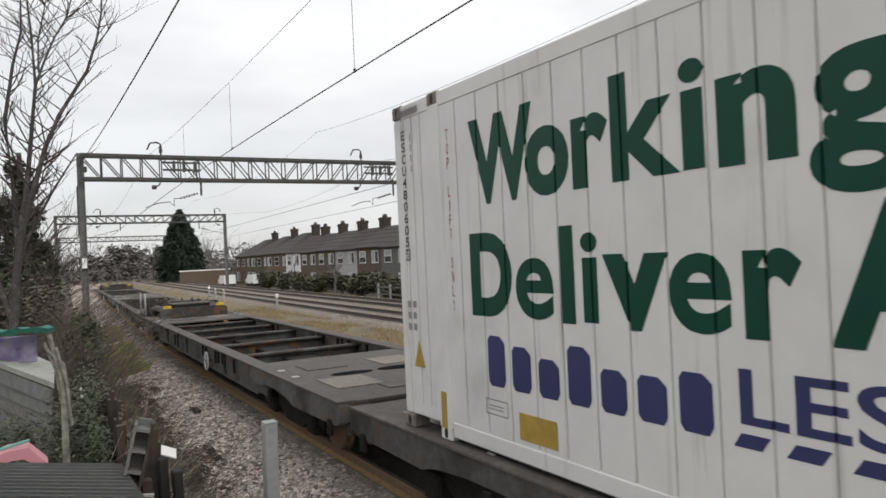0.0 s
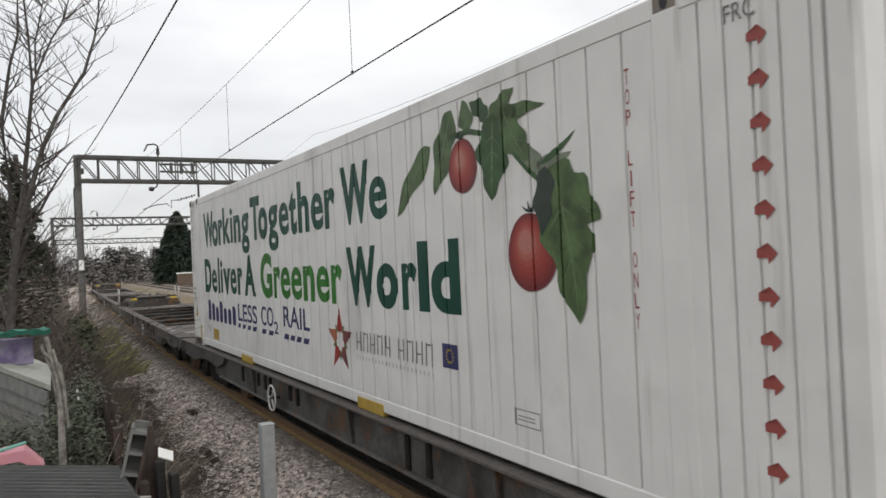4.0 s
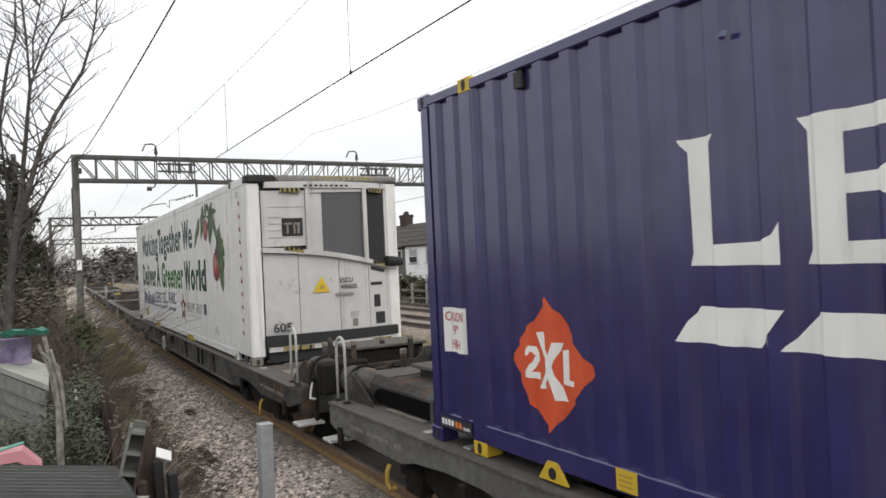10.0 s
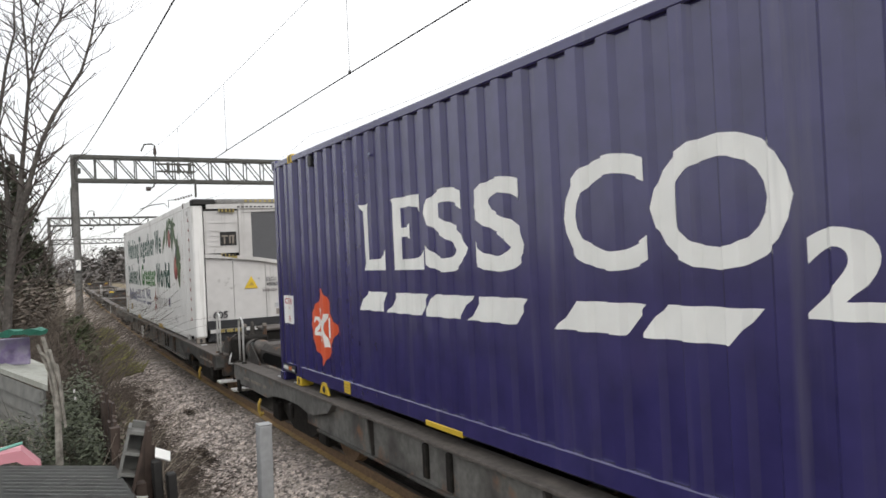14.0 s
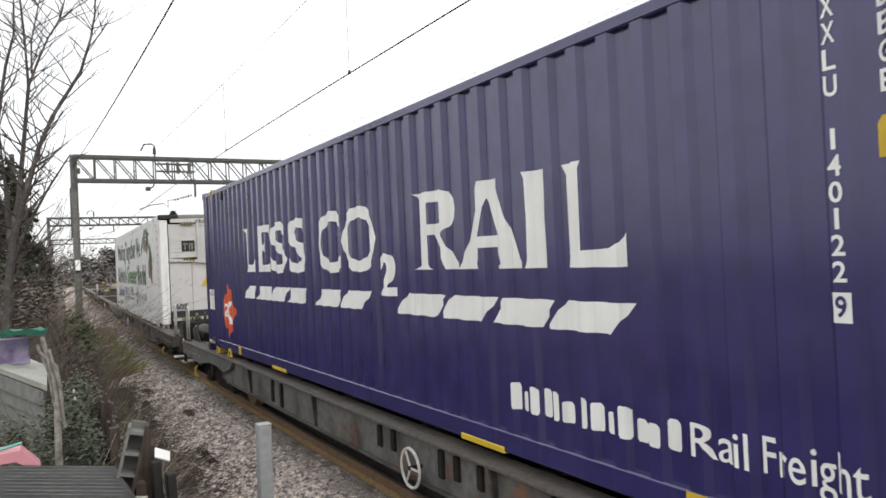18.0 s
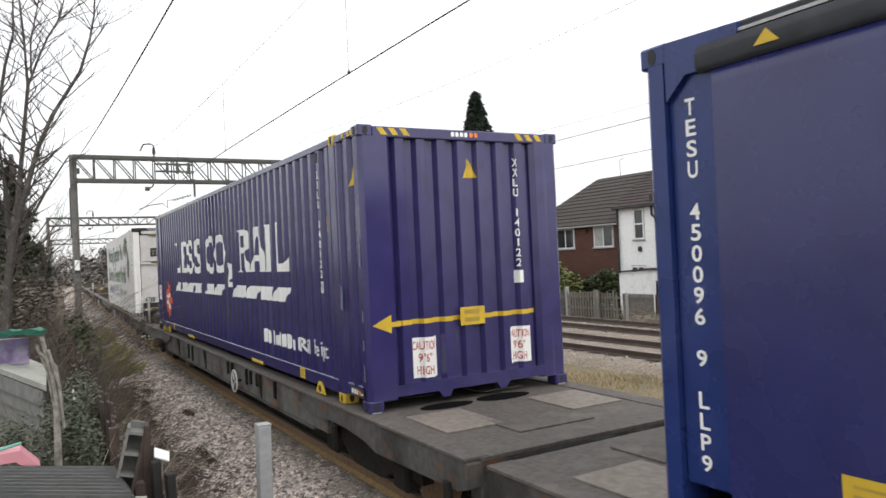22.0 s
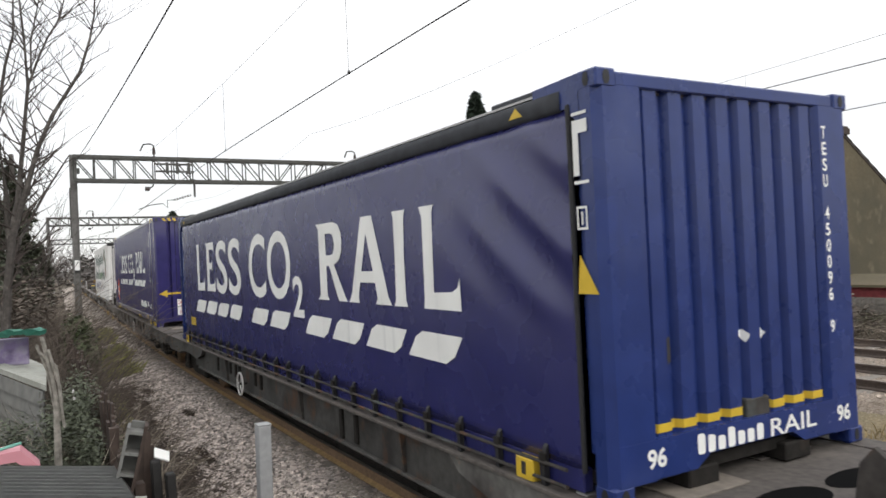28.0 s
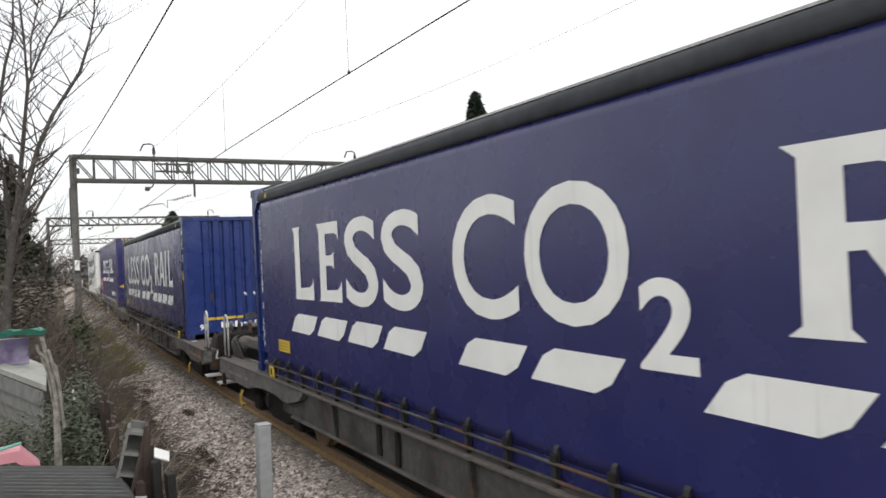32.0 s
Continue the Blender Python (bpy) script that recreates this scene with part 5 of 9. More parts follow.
    def bowed(name, x0, x1, top, low, material, proud=0.0, thick=0.05, parent=unit, label="", n=10, edge=0.0):
        """A panel that follows the bowed front; top and low: heights at its two ends."""
        bm = bmesh.new()
        rows = [[], [], [], []]
        for i in range(n + 1):
            k = i / n
            x = (x0 + (x1 - x0) * k) * 0.96 - 0.03
            zt, zl = top[0] + (top[1] - top[0]) * k, low[0] + (low[1] - low[0]) * k
            if len(top) > 2:
                zt += top[2] * math.sin(math.pi * k)
            if len(low) > 2:
                zl += low[2] * math.sin(math.pi * k)
            y = bow(x) - proud
            rows[0].append((x, y + thick, zl))
            rows[1].append((x, y, zl))
            rows[2].append((x, y, zt))
            rows[3].append((x, y + thick, zt))
        quads(bm, rows + [rows[0]])
        for i in (0, n):
            bm.faces.new([bm.verts.new(r[i]) for r in rows])
        bmesh.ops.remove_doubles(bm, verts=bm.verts, dist=0.0005)
        return part(name, bm, material, parent, label)

    W_ = M["white_dirty"]
    part("header", box(bmesh.new(), -0.78, 1.25, back - 0.03, back + 0.25, 2.79, 2.90, 0.03), M["frame_grey"], unit, "grimy grey header")
    part("header_corner", box(bmesh.new(), -1.25, -0.782, back - 0.034, back + 0.25, 2.77, 2.902, 0.03), M["soot"], unit, "soot-blackened header corner")
    bowed("hood", -0.98, 1.12, (2.79, 2.77, 0.02), (2.70, 2.69), W_, 0.05, 0.2)
    for x0, x1 in ((-0.74, -0.42), (0.78, 1.02)):
        bar = bowed("hazard_bar", x0, x1, (2.70, 2.69), (2.635, 2.62), M["hazard"], 0.055, 0.03, n=4)
        for k in range(4):
            p = x0 + (x1 - x0) * (k + 0.3) / 4.3
            bowed("stripe", p, p + 0.05 * (x1 - x0) / 0.46, (2.70, 2.69), (2.635, 2.63), M["soot"], 0.060, 0.01, bar, n=1)
    for i in range(9):
        bowed("lettering_bar", -0.36 + i * 0.088, -0.305 + i * 0.088, (2.745, 2.745), (2.715, 2.715), M["soot"], 0.053, 0.01, n=1)
    for k in range(11):
        box_x = -0.2 + k * 0.1
        part("stripe", box(bmesh.new(), box_x, box_x + 0.05, back - 0.034, back - 0.028, 2.83, 2.89), M["hazard"], unit)
    up = bowed("upper_panel", -1.03, -0.34, (2.66, 2.66), (1.80, 1.80), W_, 0.0, 0.06, label="white pressed metal service panel")
    for z in (2.42, 2.26, 2.16, 2.06, 1.95):
        bowed("rib", -0.92, -0.74 if z != 2.42 and z != 1.95 else -0.37, (z + 0.012, z + 0.012), (z - 0.012, z - 0.012), W_, 0.012, 0.02, up, n=3)
    lg = bowed("logo_plate", -0.72, -0.39, (2.23, 2.23), (1.95, 1.95), M["soot"], 0.014, 0.02, up, "dark square maker's plate", n=3)
    for a, b, p, q in ((-0.69, -0.56, 2.16, 2.13), (-0.65, -0.62, 2.16, 1.99), (-0.54, -0.43, 2.16, 2.13), (-0.54, -0.51, 2.16, 1.99), (-0.48, -0.44, 2.13, 1.99)):
        bowed("plain_shape", a, b, (p, p), (q, q), M["plate"], 0.018, 0.01, lg, n=1)
    bowed("frame_bar", -0.335, -0.265, (2.69, 2.69), (1.66, 1.65), W_, 0.04, 0.08, n=2)
    bowed("fill_panel", -0.262, -0.06, (2.66, 2.66), (1.60, 1.60), W_, 0.0, 0.06, n=3)
    bowed("frame_bar", 0.66, 0.735, (2.70, 2.70), (1.52, 1.51), W_, 0.05, 0.09, n=2)
    bowed("frame_bar", -0.26, 0.66, (2.69, 2.69), (2.62, 2.64), W_, 0.02, 0.06)
    bowed("frame_bar", 1.09, 1.27, (2.78, 2.78), (0.4, 0.4), W_, -0.01, 0.12, n=2)
    bowed("condenser_grille", -0.055, 0.655, (2.63, 2.64), (1.66, 1.56), M["mesh_grey"], 0.0, 0.05, label="grey condenser grille")
    bowed("side_grille", 0.74, 1.08, (2.62, 2.60), (1.50, 1.46), M["dark_mesh"], -0.02, 0.05, label="black radiator grille", n=4)
    bowed("middle_rail", -1.04, 1.20, (1.79, 1.43, 0.07), (1.71, 1.36, 0.07), W_, 0.06, 0.10, label="white bowed bumper rail")
    for x0, x1, z in ((-0.72, -0.40, 1.80), (0.80, 1.05, 1.53)):
        bar = bowed("hazard_bar", x0, x1, (z, z - 0.06), (z - 0.06, z - 0.12), M["hazard"], 0.065, 0.02, n=4)
        for k in range(4):
            p = x0 + (x1 - x0) * (k + 0.3) / 4.3
            bowed("stripe", p, p + 0.05, (z - 0.01, z - 0.02), (z - 0.065, z - 0.075), M["soot"], 0.070, 0.01, bar, n=1)
    cylr = bmesh.new()
    cyl(cylr, (0.98, bow(1.0) - 0.10, 1.50), (1.26, bow(1.15) - 0.07, 1.48), 0.085, 0.075, 14)
    part("air_drum", cylr, M["soot"], unit, smooth=True)
    for x0, x1, a, b in ((-1.03, -0.49, 1.70, 1.66), (-0.48, 0.19, 1.71, 1.62), (0.20, 0.73, 1.62, 1.52), (0.74, 1.08, 1.51, 1.40)):
        door = bowed("service_door", x0, x1, (a, b), (0.44, 0.44), W_, 0.0, 0.06, label="white service door of the cooling unit")
        if x0 > 0.7:
            for p, q, zz, hh in ((0.78, 1.04, 1.40, 0.06), (0.77, 0.99, 1.14, 0.05), (0.82, 0.94, 0.86, 0.20), (0.84, 1.02, 0.58, 0.19)):
                bowed("vent", p, q, (zz + hh / 2, zz + hh / 2 - (0.06 if zz > 1.2 else 0)), (zz - hh / 2, zz - hh / 2 - (0.06 if zz > 1.2 else 0)), M["black"], 0.006, 0.02, door, n=2)
        elif x0 > 0.1:
            bowed("latch", 0.37, 0.52, (0.72, 0.72), (0.63, 0.63), M["steel"], 0.01, 0.02, door, n=2)
            bowed("label_plate", 0.40, 0.50, (0.60, 0.60), (0.48, 0.48), M["plate"], 0.004, 0.01, door, n=1)
            lettering(door, "ESCU", 0.17, 0.38, 1.19, 0.075, blk, "end", bow(0.5) - 0.02, bold=0.01)
            lettering(door, "480605", 0.17, 0.45, 1.085, 0.075, blk, "end", bow(0.55) - 0.02, bold=0.01)
            lettering(door, "5", 0.475, 0.51, 1.09, 0.065, blk, "end", bow(0.72) - 0.012, bold=0.01)
            for k in range(9):
                x = 0.08 + 0.035 * k
                painted(door, "scuff", [(x, 1.0), (x + 0.02, 0.95 + 0.01 * (k % 3)), (x + 0.03, 0.98), (x + 0.012, 1.05)], M["grey_text"], "end", bow(x) - 0.016)
        elif x0 > -0.5:
            tri = painted(door, "warning_triangle", [(-0.29, 1.06), (-0.01, 1.05), (-0.14, 1.31)], M["yellow"], "end", bow(0.1) - 0.008)
            painted(tri, "print", [(-0.19, 1.11), (-0.09, 1.11), (-0.12, 1.17), (-0.16, 1.17)], M["ochre"], "end", bow(0.1) - 0.011)
        else:
            lettering(door, "605", -0.93, -0.64, 0.49, 0.13, blk, "end", bow(-0.45) - 0.012, bold=0.02)
    bowed("rubber_bumper", -1.04, 1.24, (0.44, 0.44), (0.27, 0.29), M["black"], 0.08, 0.14, label="black rubber bumper")
    bowed("striped_beam", -1.0, 1.22, (0.265, 0.285), (0.19, 0.22), W_, 0.07, 0.1)
    for x0, x1 in ((-0.80, -0.30), (0.72, 1.1)):
        for k in range(6):
            p = x0 + (x1 - x0) * k / 6
            bowed("stripe", p, p + (x1 - x0) / 13, (0.262, 0.265), (0.195, 0.2), M["soot"] if k % 2 else M["hazard"], 0.074, 0.01, n=1)
            bowed("stripe", p + (x1 - x0) / 12, p + (x1 - x0) / 6.2, (0.262, 0.265), (0.195, 0.2), M["hazard"], 0.073, 0.01, n=1)
    bowed("base_beam", -1.0, 1.2, (0.185, 0.2), (0.03, 0.05), M["black"], 0.02, 0.15)
    part("drain_box", box(bmesh.new(), 0.18, 0.62, back - 0.2, back + 0.1, 0.05, 0.17, 0.01), M["ochre"], unit)
    for x in (-1.0, -0.92):
        cc = bmesh.new()
        cyl(cc, (x, back - 0.02, 0.055), (x, back + 0.05, 0.055), 0.035, n=10)
        part("socket", cc, M["black"], unit)
    return c


# ---- flat wagons


def flat_wagon(cowled=True, HL=8.55):
    """A flat wagon of about 17 m: its outer end, with buffers and rails, at -y, its inner end, close-coupled, at +y."""
    w = thing("flat_wagon", pose(0, 0, 0), "grimy grey container flat wagon, rusty and stained", "rail wagon", "wagons of the train")
    out = [(-HL + 0.15, 0.50), (-6.95, 0.46), (-6.75, 0.58), (-6.3, 0.66), (-5.75, 0.64), (-5.45, 0.48), (-5.2, 0.40), (-4.9, 0.32), (4.9, 0.32), (5.2, 0.40), (5.45, 0.48), (5.75, 0.64), (6.3, 0.66), (6.75, 0.58), (6.95, 0.46), (HL - 0.15, 0.50),
           (HL, 0.56), (HL, 0.88), (HL - 0.02, DECK), (-HL + 0.02, DECK), (-HL, 0.88), (-HL, 0.56)]
    for sx in (-1, 1):
        sole = part("sole_bar", box(bmesh.new(), *sorted((sx * 1.25, sx * 1.19)), -5.6, 5.6, 0.50, DECK - 0.03), M["web"], w, "deep grimy grey side beam")
        for sy in (-1, 1):
            end = [(sy * y, z) for y, z in ((HL - 0.15, 0.63), (7.05, 0.60), (6.8, 0.66), (6.3, 0.70), (5.75, 0.70), (5.45, 0.66), (5.2, 0.66), (4.75, 0.76), (4.6, DECK - 0.03), (HL - 0.02, DECK - 0.03), (HL, 0.86), (HL, 0.68))]
            part("end_web", prism(bmesh.new(), end, "x", *sorted((sx * 1.315, sx * 1.17))), M["web"], sole)
        part("flange", box(bmesh.new(), *sorted((sx * 1.335, sx * 1.10)), -HL + 0.01, HL - 0.01, DECK - 0.03, DECK - 0.002, 0.004), M["deck"], sole)
        part("flange", box(bmesh.new(), *sorted((sx * 1.29, sx * 1.17)), -5.2, 5.2, 0.475, 0.502, 0.004), M["web"], sole)
        for y in (-3.7, -0.9, 2.9):
            part("web_stiffener", prism(bmesh.new(), [(sx * 1.25, 0.505), (sx * 1.275, 0.505), (sx * 1.31, DECK - 0.05), (sx * 1.25, DECK - 0.05)], "y", y - 0.015, y + 0.015), M["wagon"], sole)
        for y in (-HL + 0.3, -6.0, 6.0, HL - 0.3):
            part("bracket", box(bmesh.new(), *sorted((sx * 1.345, sx * 1.3)), y - 0.05, y + 0.05, 0.50, 0.68, 0.01), M["underframe"], sole)
        hook = bmesh.new()
        tube(hook, [(sx * 1.34, -7.25, 0.56), (sx * 1.37, -7.25, 0.50), (sx * 1.375, -7.25, 0.40), (sx * 1.36, -7.20, 0.34), (sx * 1.35, -7.14, 0.38)], 0.022, 6)
        part("tie_hook", hook, M["ochre"], sole, "yellow lashing hook")
        rr = random.Random(4)
        for y in (0.9, 1.2, 2.1, 2.35, 2.7, 3.6, -2.2, -2.6):
            part("lashing_cleat", box(bmesh.new(), *sorted((sx * 1.28, sx * 1.15)), y - 0.04, y + 0.04, 0.66 - rr.uniform(0, 0.15), 0.84, 0.01), M["underframe"], sole)
        # stencil panels as plain bars
        for k, (a, b) in enumerate(((-8.2, -7.9), (-7.8, -7.3), (-7.2, -7.05))):
            part("stencil", box(bmesh.new(), *sorted((sx * 1.3175, sx * 1.31)), a, b, 0.72, 0.76), M["plate"], sole)
        # hand wheel of the parking brake
        wheel = bmesh.new()
        tube(wheel, [(sx * 1.36, 1.72 + 0.17 * math.cos(k * math.tau / 20), 0.62 + 0.17 * math.sin(k * math.tau / 20)) for k in range(21)], 0.014, 6)
        for k in range(3):
            cyl(wheel, (sx * 1.36, 1.72, 0.62), (sx * 1.36, 1.72 + 0.17 * math.cos(k * 2.09), 0.62 + 0.17 * math.sin(k * 2.09)), 0.010)
        hw = part("brake_wheel", wheel, M["white_steel"], w, "white brake hand wheel")
        part("spindle", cyl(bmesh.new(), (sx * 1.15, 1.72, 0.62), (sx * 1.37, 1.72, 0.62), 0.02), M["underframe"], hw)
    # decks at both ends, cross members between
    for sy in (-1, 1):
        part("end_deck", box(bmesh.new(), -1.19, 1.19, *sorted((sy * HL, sy * 5.0)), DECK - 0.05, DECK - 0.012, 0.004), M["deck"], w)
        part("end_beam", box(bmesh.new(), -1.19, 1.19, *sorted((sy * HL, sy * (HL - 0.18))), 0.52, DECK - 0.05, 0.01), M["wagon"], w)
        for x, y, a, b in ((-0.72, 7.55, 0.32, 0.38), (0.72, 7.55, 0.30, 0.40), (-0.5, 6.2, 0.30, 0.36), (0.55, 6.0, 0.30, 0.30), (0.1, 8.05, 0.42, 0.28)):
            part("wear_plate", box(bmesh.new(), x - a, x + a, sy * y - b, sy * y + b, DECK - 0.012, DECK + 0.002, 0.003), M["plate"] if x < 0 or y > 7.5 and x > 0.2 else M["deck"], w, "worn pale deck plate")
        for x, y, a, b in ((-0.25, 6.9, 0.30, 0.16), (0.45, 6.9, 0.28, 0.14)):
            ring = [(x + a * math.cos(k * math.tau / 18) * (1 if math.cos(k * math.tau / 18) > 0 else 1.2), sy * y + b * math.sin(k * math.tau / 18)) for k in range(18)]
            # the deck is solid: a black plate paints the shade of the hole
            part("deck_opening", prism(bmesh.new(), ring, "z", DECK - 0.02, DECK - 0.008), M["hole_shade"], w, "black oval plate standing for the shade in a deck hole")
        for x in (-1.17, 1.17):
            for y in (6.096, 6.76):
                part("spigot", box(bmesh.new(), x - 0.05, x + 0.05, sy * y - 0.05, sy * y + 0.05, DECK - 0.004, DECK + 0.012, 0.004), M["steel"], w)
    for y in (-4.6, -2.7, -0.8, 1.2, 3.1, 4.75):
        part("cross_member", prism(bmesh.new(), [(y - 0.12, DECK - 0.09), (y + 0.12, DECK - 0.09), (y + 0.12, DECK - 0.12), (y + 0.02, DECK - 0.12), (y + 0.02, 0.50), (y - 0.02, 0.50), (y - 0.02, DECK - 0.12), (y - 0.12, DECK - 0.12)], "x", -1.19, 1.19), M["wagon"], w)
    # added dark plate that closes the view down through the open frame
    part("well_tray", box(bmesh.new(), -1.08, 1.08, -4.9, 4.9, 0.47, 0.49), M["underframe"], w, "dark plate under the open frame")
    part("centre_sill", box(bmesh.new(), -0.28, 0.28, -HL + 0.2, HL - 0.2, 0.45, 0.72, 0.02), M["underframe"], w)
    for x in (-0.9, 0.9):
        part("air_pipe", cyl(bmesh.new(), (x * 0.8, -6, 0.55), (x * 0.8, 6, 0.55), 0.03), M["underframe"], w)
    part("brake_cylinder", cyl(bmesh.new(), (-0.75, -0.4, 0.45), (-0.75, 0.7, 0.45), 0.17, n=14), M["underframe"], w)
    # bogies
    for y in (-6.3, 6.3):
        bogie = part("bogie_frame", box(bmesh.new(), -0.95, 0.95, y - 0.25, y + 0.25, 0.36, 0.52, 0.03), M["underframe"], w)
        for sx in (-1, 1):
            part("side_frame", prism(bmesh.new(), [(y - 1.25, 0.36), (y - 0.75, 0.40), (y - 0.35, 0.22), (y + 0.35, 0.22), (y + 0.75, 0.40), (y + 1.25, 0.36), (y + 1.25, 0.52), (y + 0.6, 0.60), (y - 0.6, 0.60), (y - 1.25, 0.52)], "x", *sorted((sx * 1.08, sx * 0.96))), M["underframe"], bogie)
            for dy in (-0.9, 0.9):
                part("axle_box", box(bmesh.new(), *sorted((sx * 1.15, sx * 0.98)), y + dy - 0.15, y + dy + 0.15, 0.24, 0.50, 0.03), M["underframe"], bogie)
                wheel = bmesh.new()
                for r0, a, b in ((0.42, 0.68, 0.715), (0.37, 0.715, 0.80)):
                    cyl(wheel, (sx * a, y + dy, 0.37), (sx * b, y + dy, 0.37), r0 if r0 < 0.4 else 0.395, n=24)
                part("wheel", wheel, M["rail"], bogie)
        for dy in (-0.9, 0.9):
            part("axle", cyl(bmesh.new(), (-0.98, y + dy, 0.37), (0.98, y + dy, 0.37), 0.075, n=10), M["underframe"], bogie)
    # outer end: raised headstock, buffers with broad heads that meet, handrails, lamp irons, steps
    head = part("headstock", prism(bmesh.new(), [(-1.09, DECK - 0.05), (1.09, DECK - 0.05), (1.09, 1.12), (1.02, 1.20), (0.62, 1.22), (0.48, 1.07), (-0.48, 1.07), (-0.62, 1.22), (-1.02, 1.20), (-1.09, 1.12)], "y", -HL, -HL + 0.05), M["wagon"], w, "greasy raised headstock plate")
    for sx in (-1, 1):
        x = sx * 0.87
        for gx in (1.085, 0.62):
            part("gusset", prism(bmesh.new(), [(-HL + 0.05, DECK - 0.01), (-HL + 0.05, 1.19), (-HL + 0.16, 1.20), (-HL + 0.58, DECK + 0.05), (-HL + 0.62, DECK - 0.01)], "x", *sorted((sx * gx, sx * (gx - 0.022)))), M["wagon"], head)
        buf = bmesh.new()
        tube(buf, [(x, -HL + 0.40, 1.03), (x, -HL + 0.26, 1.06), (x, -HL + 0.05, 1.06), (x, -HL - 0.02, 1.06), (x, -HL - 0.36, 1.06)], [0.10, 0.155, 0.175, 0.175, 0.16], 20)
        bf = part("buffer", buf, M["buffer"], w, "greasy dark buffer with rusty casing", smooth=True)
        part("collar", cyl(bmesh.new(), (x, -HL - 0.03, 1.06), (x, -HL - 0.08, 1.06), 0.20, n=20), M["underframe"], bf)
        part("plunger", cyl(bmesh.new(), (x, -HL - 0.34, 1.06), (x, -HL - 0.57, 1.06), 0.125, n=16), M["underframe"], bf)
        part("buffer_head", box(bmesh.new(), x - 0.30, x + 0.30, -HL - 0.618, -HL - 0.55, 0.87, 1.25, 0.03), M["underframe"], bf, "broad black buffer head with rounded corners")
        for k in range(6):
            a = k * math.tau / 6 + 0.3
            part("bolt", cyl(bmesh.new(), (x + 0.185 * math.cos(a), -HL - 0.08, 1.06 + 0.185 * math.sin(a)), (x + 0.185 * math.cos(a), -HL - 0.105, 1.06 + 0.185 * math.sin(a)), 0.016, n=6), M["wagon"], bf)
        rail = bmesh.new()
        tube(rail, [(sx * 1.22, -HL + 0.03, DECK - 0.03)] + [(sx * 1.22, -HL + 0.145 - 0.115 * math.cos(k * math.pi / 8), 1.505 + 0.115 * math.sin(k * math.pi / 8)) for k in range(9)] + [(sx * 1.22, -HL + 0.26, DECK - 0.03)], 0.016, 8)
        hr = part("handrail", rail, M["white_steel"], w, "white-painted bent tube handrail", smooth=True)
        for y in (-HL + 0.03, -HL + 0.26):
            part("foot", box(bmesh.new(), sx * 1.22 - 0.035, sx * 1.22 + 0.035, y - 0.03, y + 0.03, DECK - 0.012, DECK + 0.03, 0.006), M["wagon"], hr)
        for lx, ly, top in ((sx * 0.42, -HL + 0.09, 1.38), (sx * 0.42 - 0.28, -HL + 0.42, 1.36)) if cowled else ((sx * 0.42, -HL + 0.09, 1.40),):
            lamp = part("lamp_iron", box(bmesh.new(), lx - 0.03, lx + 0.03, ly - 0.03, ly + 0.03, DECK - 0.02, top, 0.006), M["wagon"], w)
            part("cap", box(bmesh.new(), lx - 0.034, lx + 0.034, ly - 0.033, ly + 0.033, top - 0.05, top + 0.008, 0.008), M["plate"], lamp, "pale worn cap")
        step = part("shunter_step", box(bmesh.new(), *sorted((sx * 1.32, sx * 0.98)), -HL - 0.25, -HL - 0.02, 0.44, 0.475, 0.006), M["white_steel"], w, "pale shunter's step plate")
        part("step_hanger", box(bmesh.new(), sx * 1.05 - 0.02, sx * 1.05 + 0.02, -HL - 0.2, -HL - 0.14, 0.475, 0.9), M["underframe"], step)
        cock = bmesh.new()
        tube(cock, [(sx * 1.04, -HL - 0.02, 0.92), (sx * 1.10, -HL - 0.12, 0.84), (sx * 1.13, -HL - 0.18, 0.76), (sx * 1.13, -HL - 0.36, 0.78)], 0.016, 6)
        part("uncoupling_lever", cock, M["white_steel"], w)
    if cowled:
        table = part("bridge_plate", box(bmesh.new(), -0.34, 0.78, -HL + 0.28, -HL + 1.02, 1.225, 1.265, 0.008), M["deck"], w, "raised dirty cover plate on sloping skirts")
        part("skirt", prism(bmesh.new(), [(-0.62, DECK - 0.015), (-0.31, 1.225), (0.74, 1.225), (0.74, DECK - 0.015)], "y", -HL + 0.34, -HL + 0.96), M["underframe"], table)
        part("upstand", prism(bmesh.new(), [(-HL + 0.96, DECK - 0.01), (-HL + 0.96, 1.28), (-HL + 1.06, 1.36), (-HL + 1.14, 1.26), (-HL + 1.2, DECK - 0.01)], "x", -0.42, -0.38), M["wagon"], table)
    else:
        case = part("buffer_case", prism(bmesh.new(), [(-0.98, DECK - 0.015), (-0.98, 1.12), (-0.90, 1.19), (0.90, 1.19), (0.98, 1.12), (0.98, DECK - 0.015)], "y", -HL + 0.051, -HL + 1.72), M["wagon"], w, "big worn brown casing over the draw gear")
        for sx in (-1, 1):
            # no cut in the casing: its dark inside is a black plate
            part("opening", prism(bmesh.new(), [(-HL + 0.55, DECK + 0.015), (-HL + 0.44, 0.99), (-HL + 0.50, 1.06), (-HL + 0.62, 1.095), (-HL + 1.66, 1.095), (-HL + 1.66, DECK + 0.015)], "x", *sorted((sx * 0.975, sx * 0.984))), M["hole_shade"], case, "black plate standing for the shade inside the casing")
            part("bracket", box(bmesh.new(), *sorted((sx * 0.90, sx * 0.66)), -HL + 1.62, -HL + 1.69, 1.185, 1.27, 0.006), M["yellow"], case, "yellow-painted stop bracket")
            part("notice", box(bmesh.new(), *sorted((sx * 0.981, sx * 0.986)), -HL + 0.10, -HL + 0.19, 0.95, 1.10, 0.002), M["cream"], case, "small pale notice")
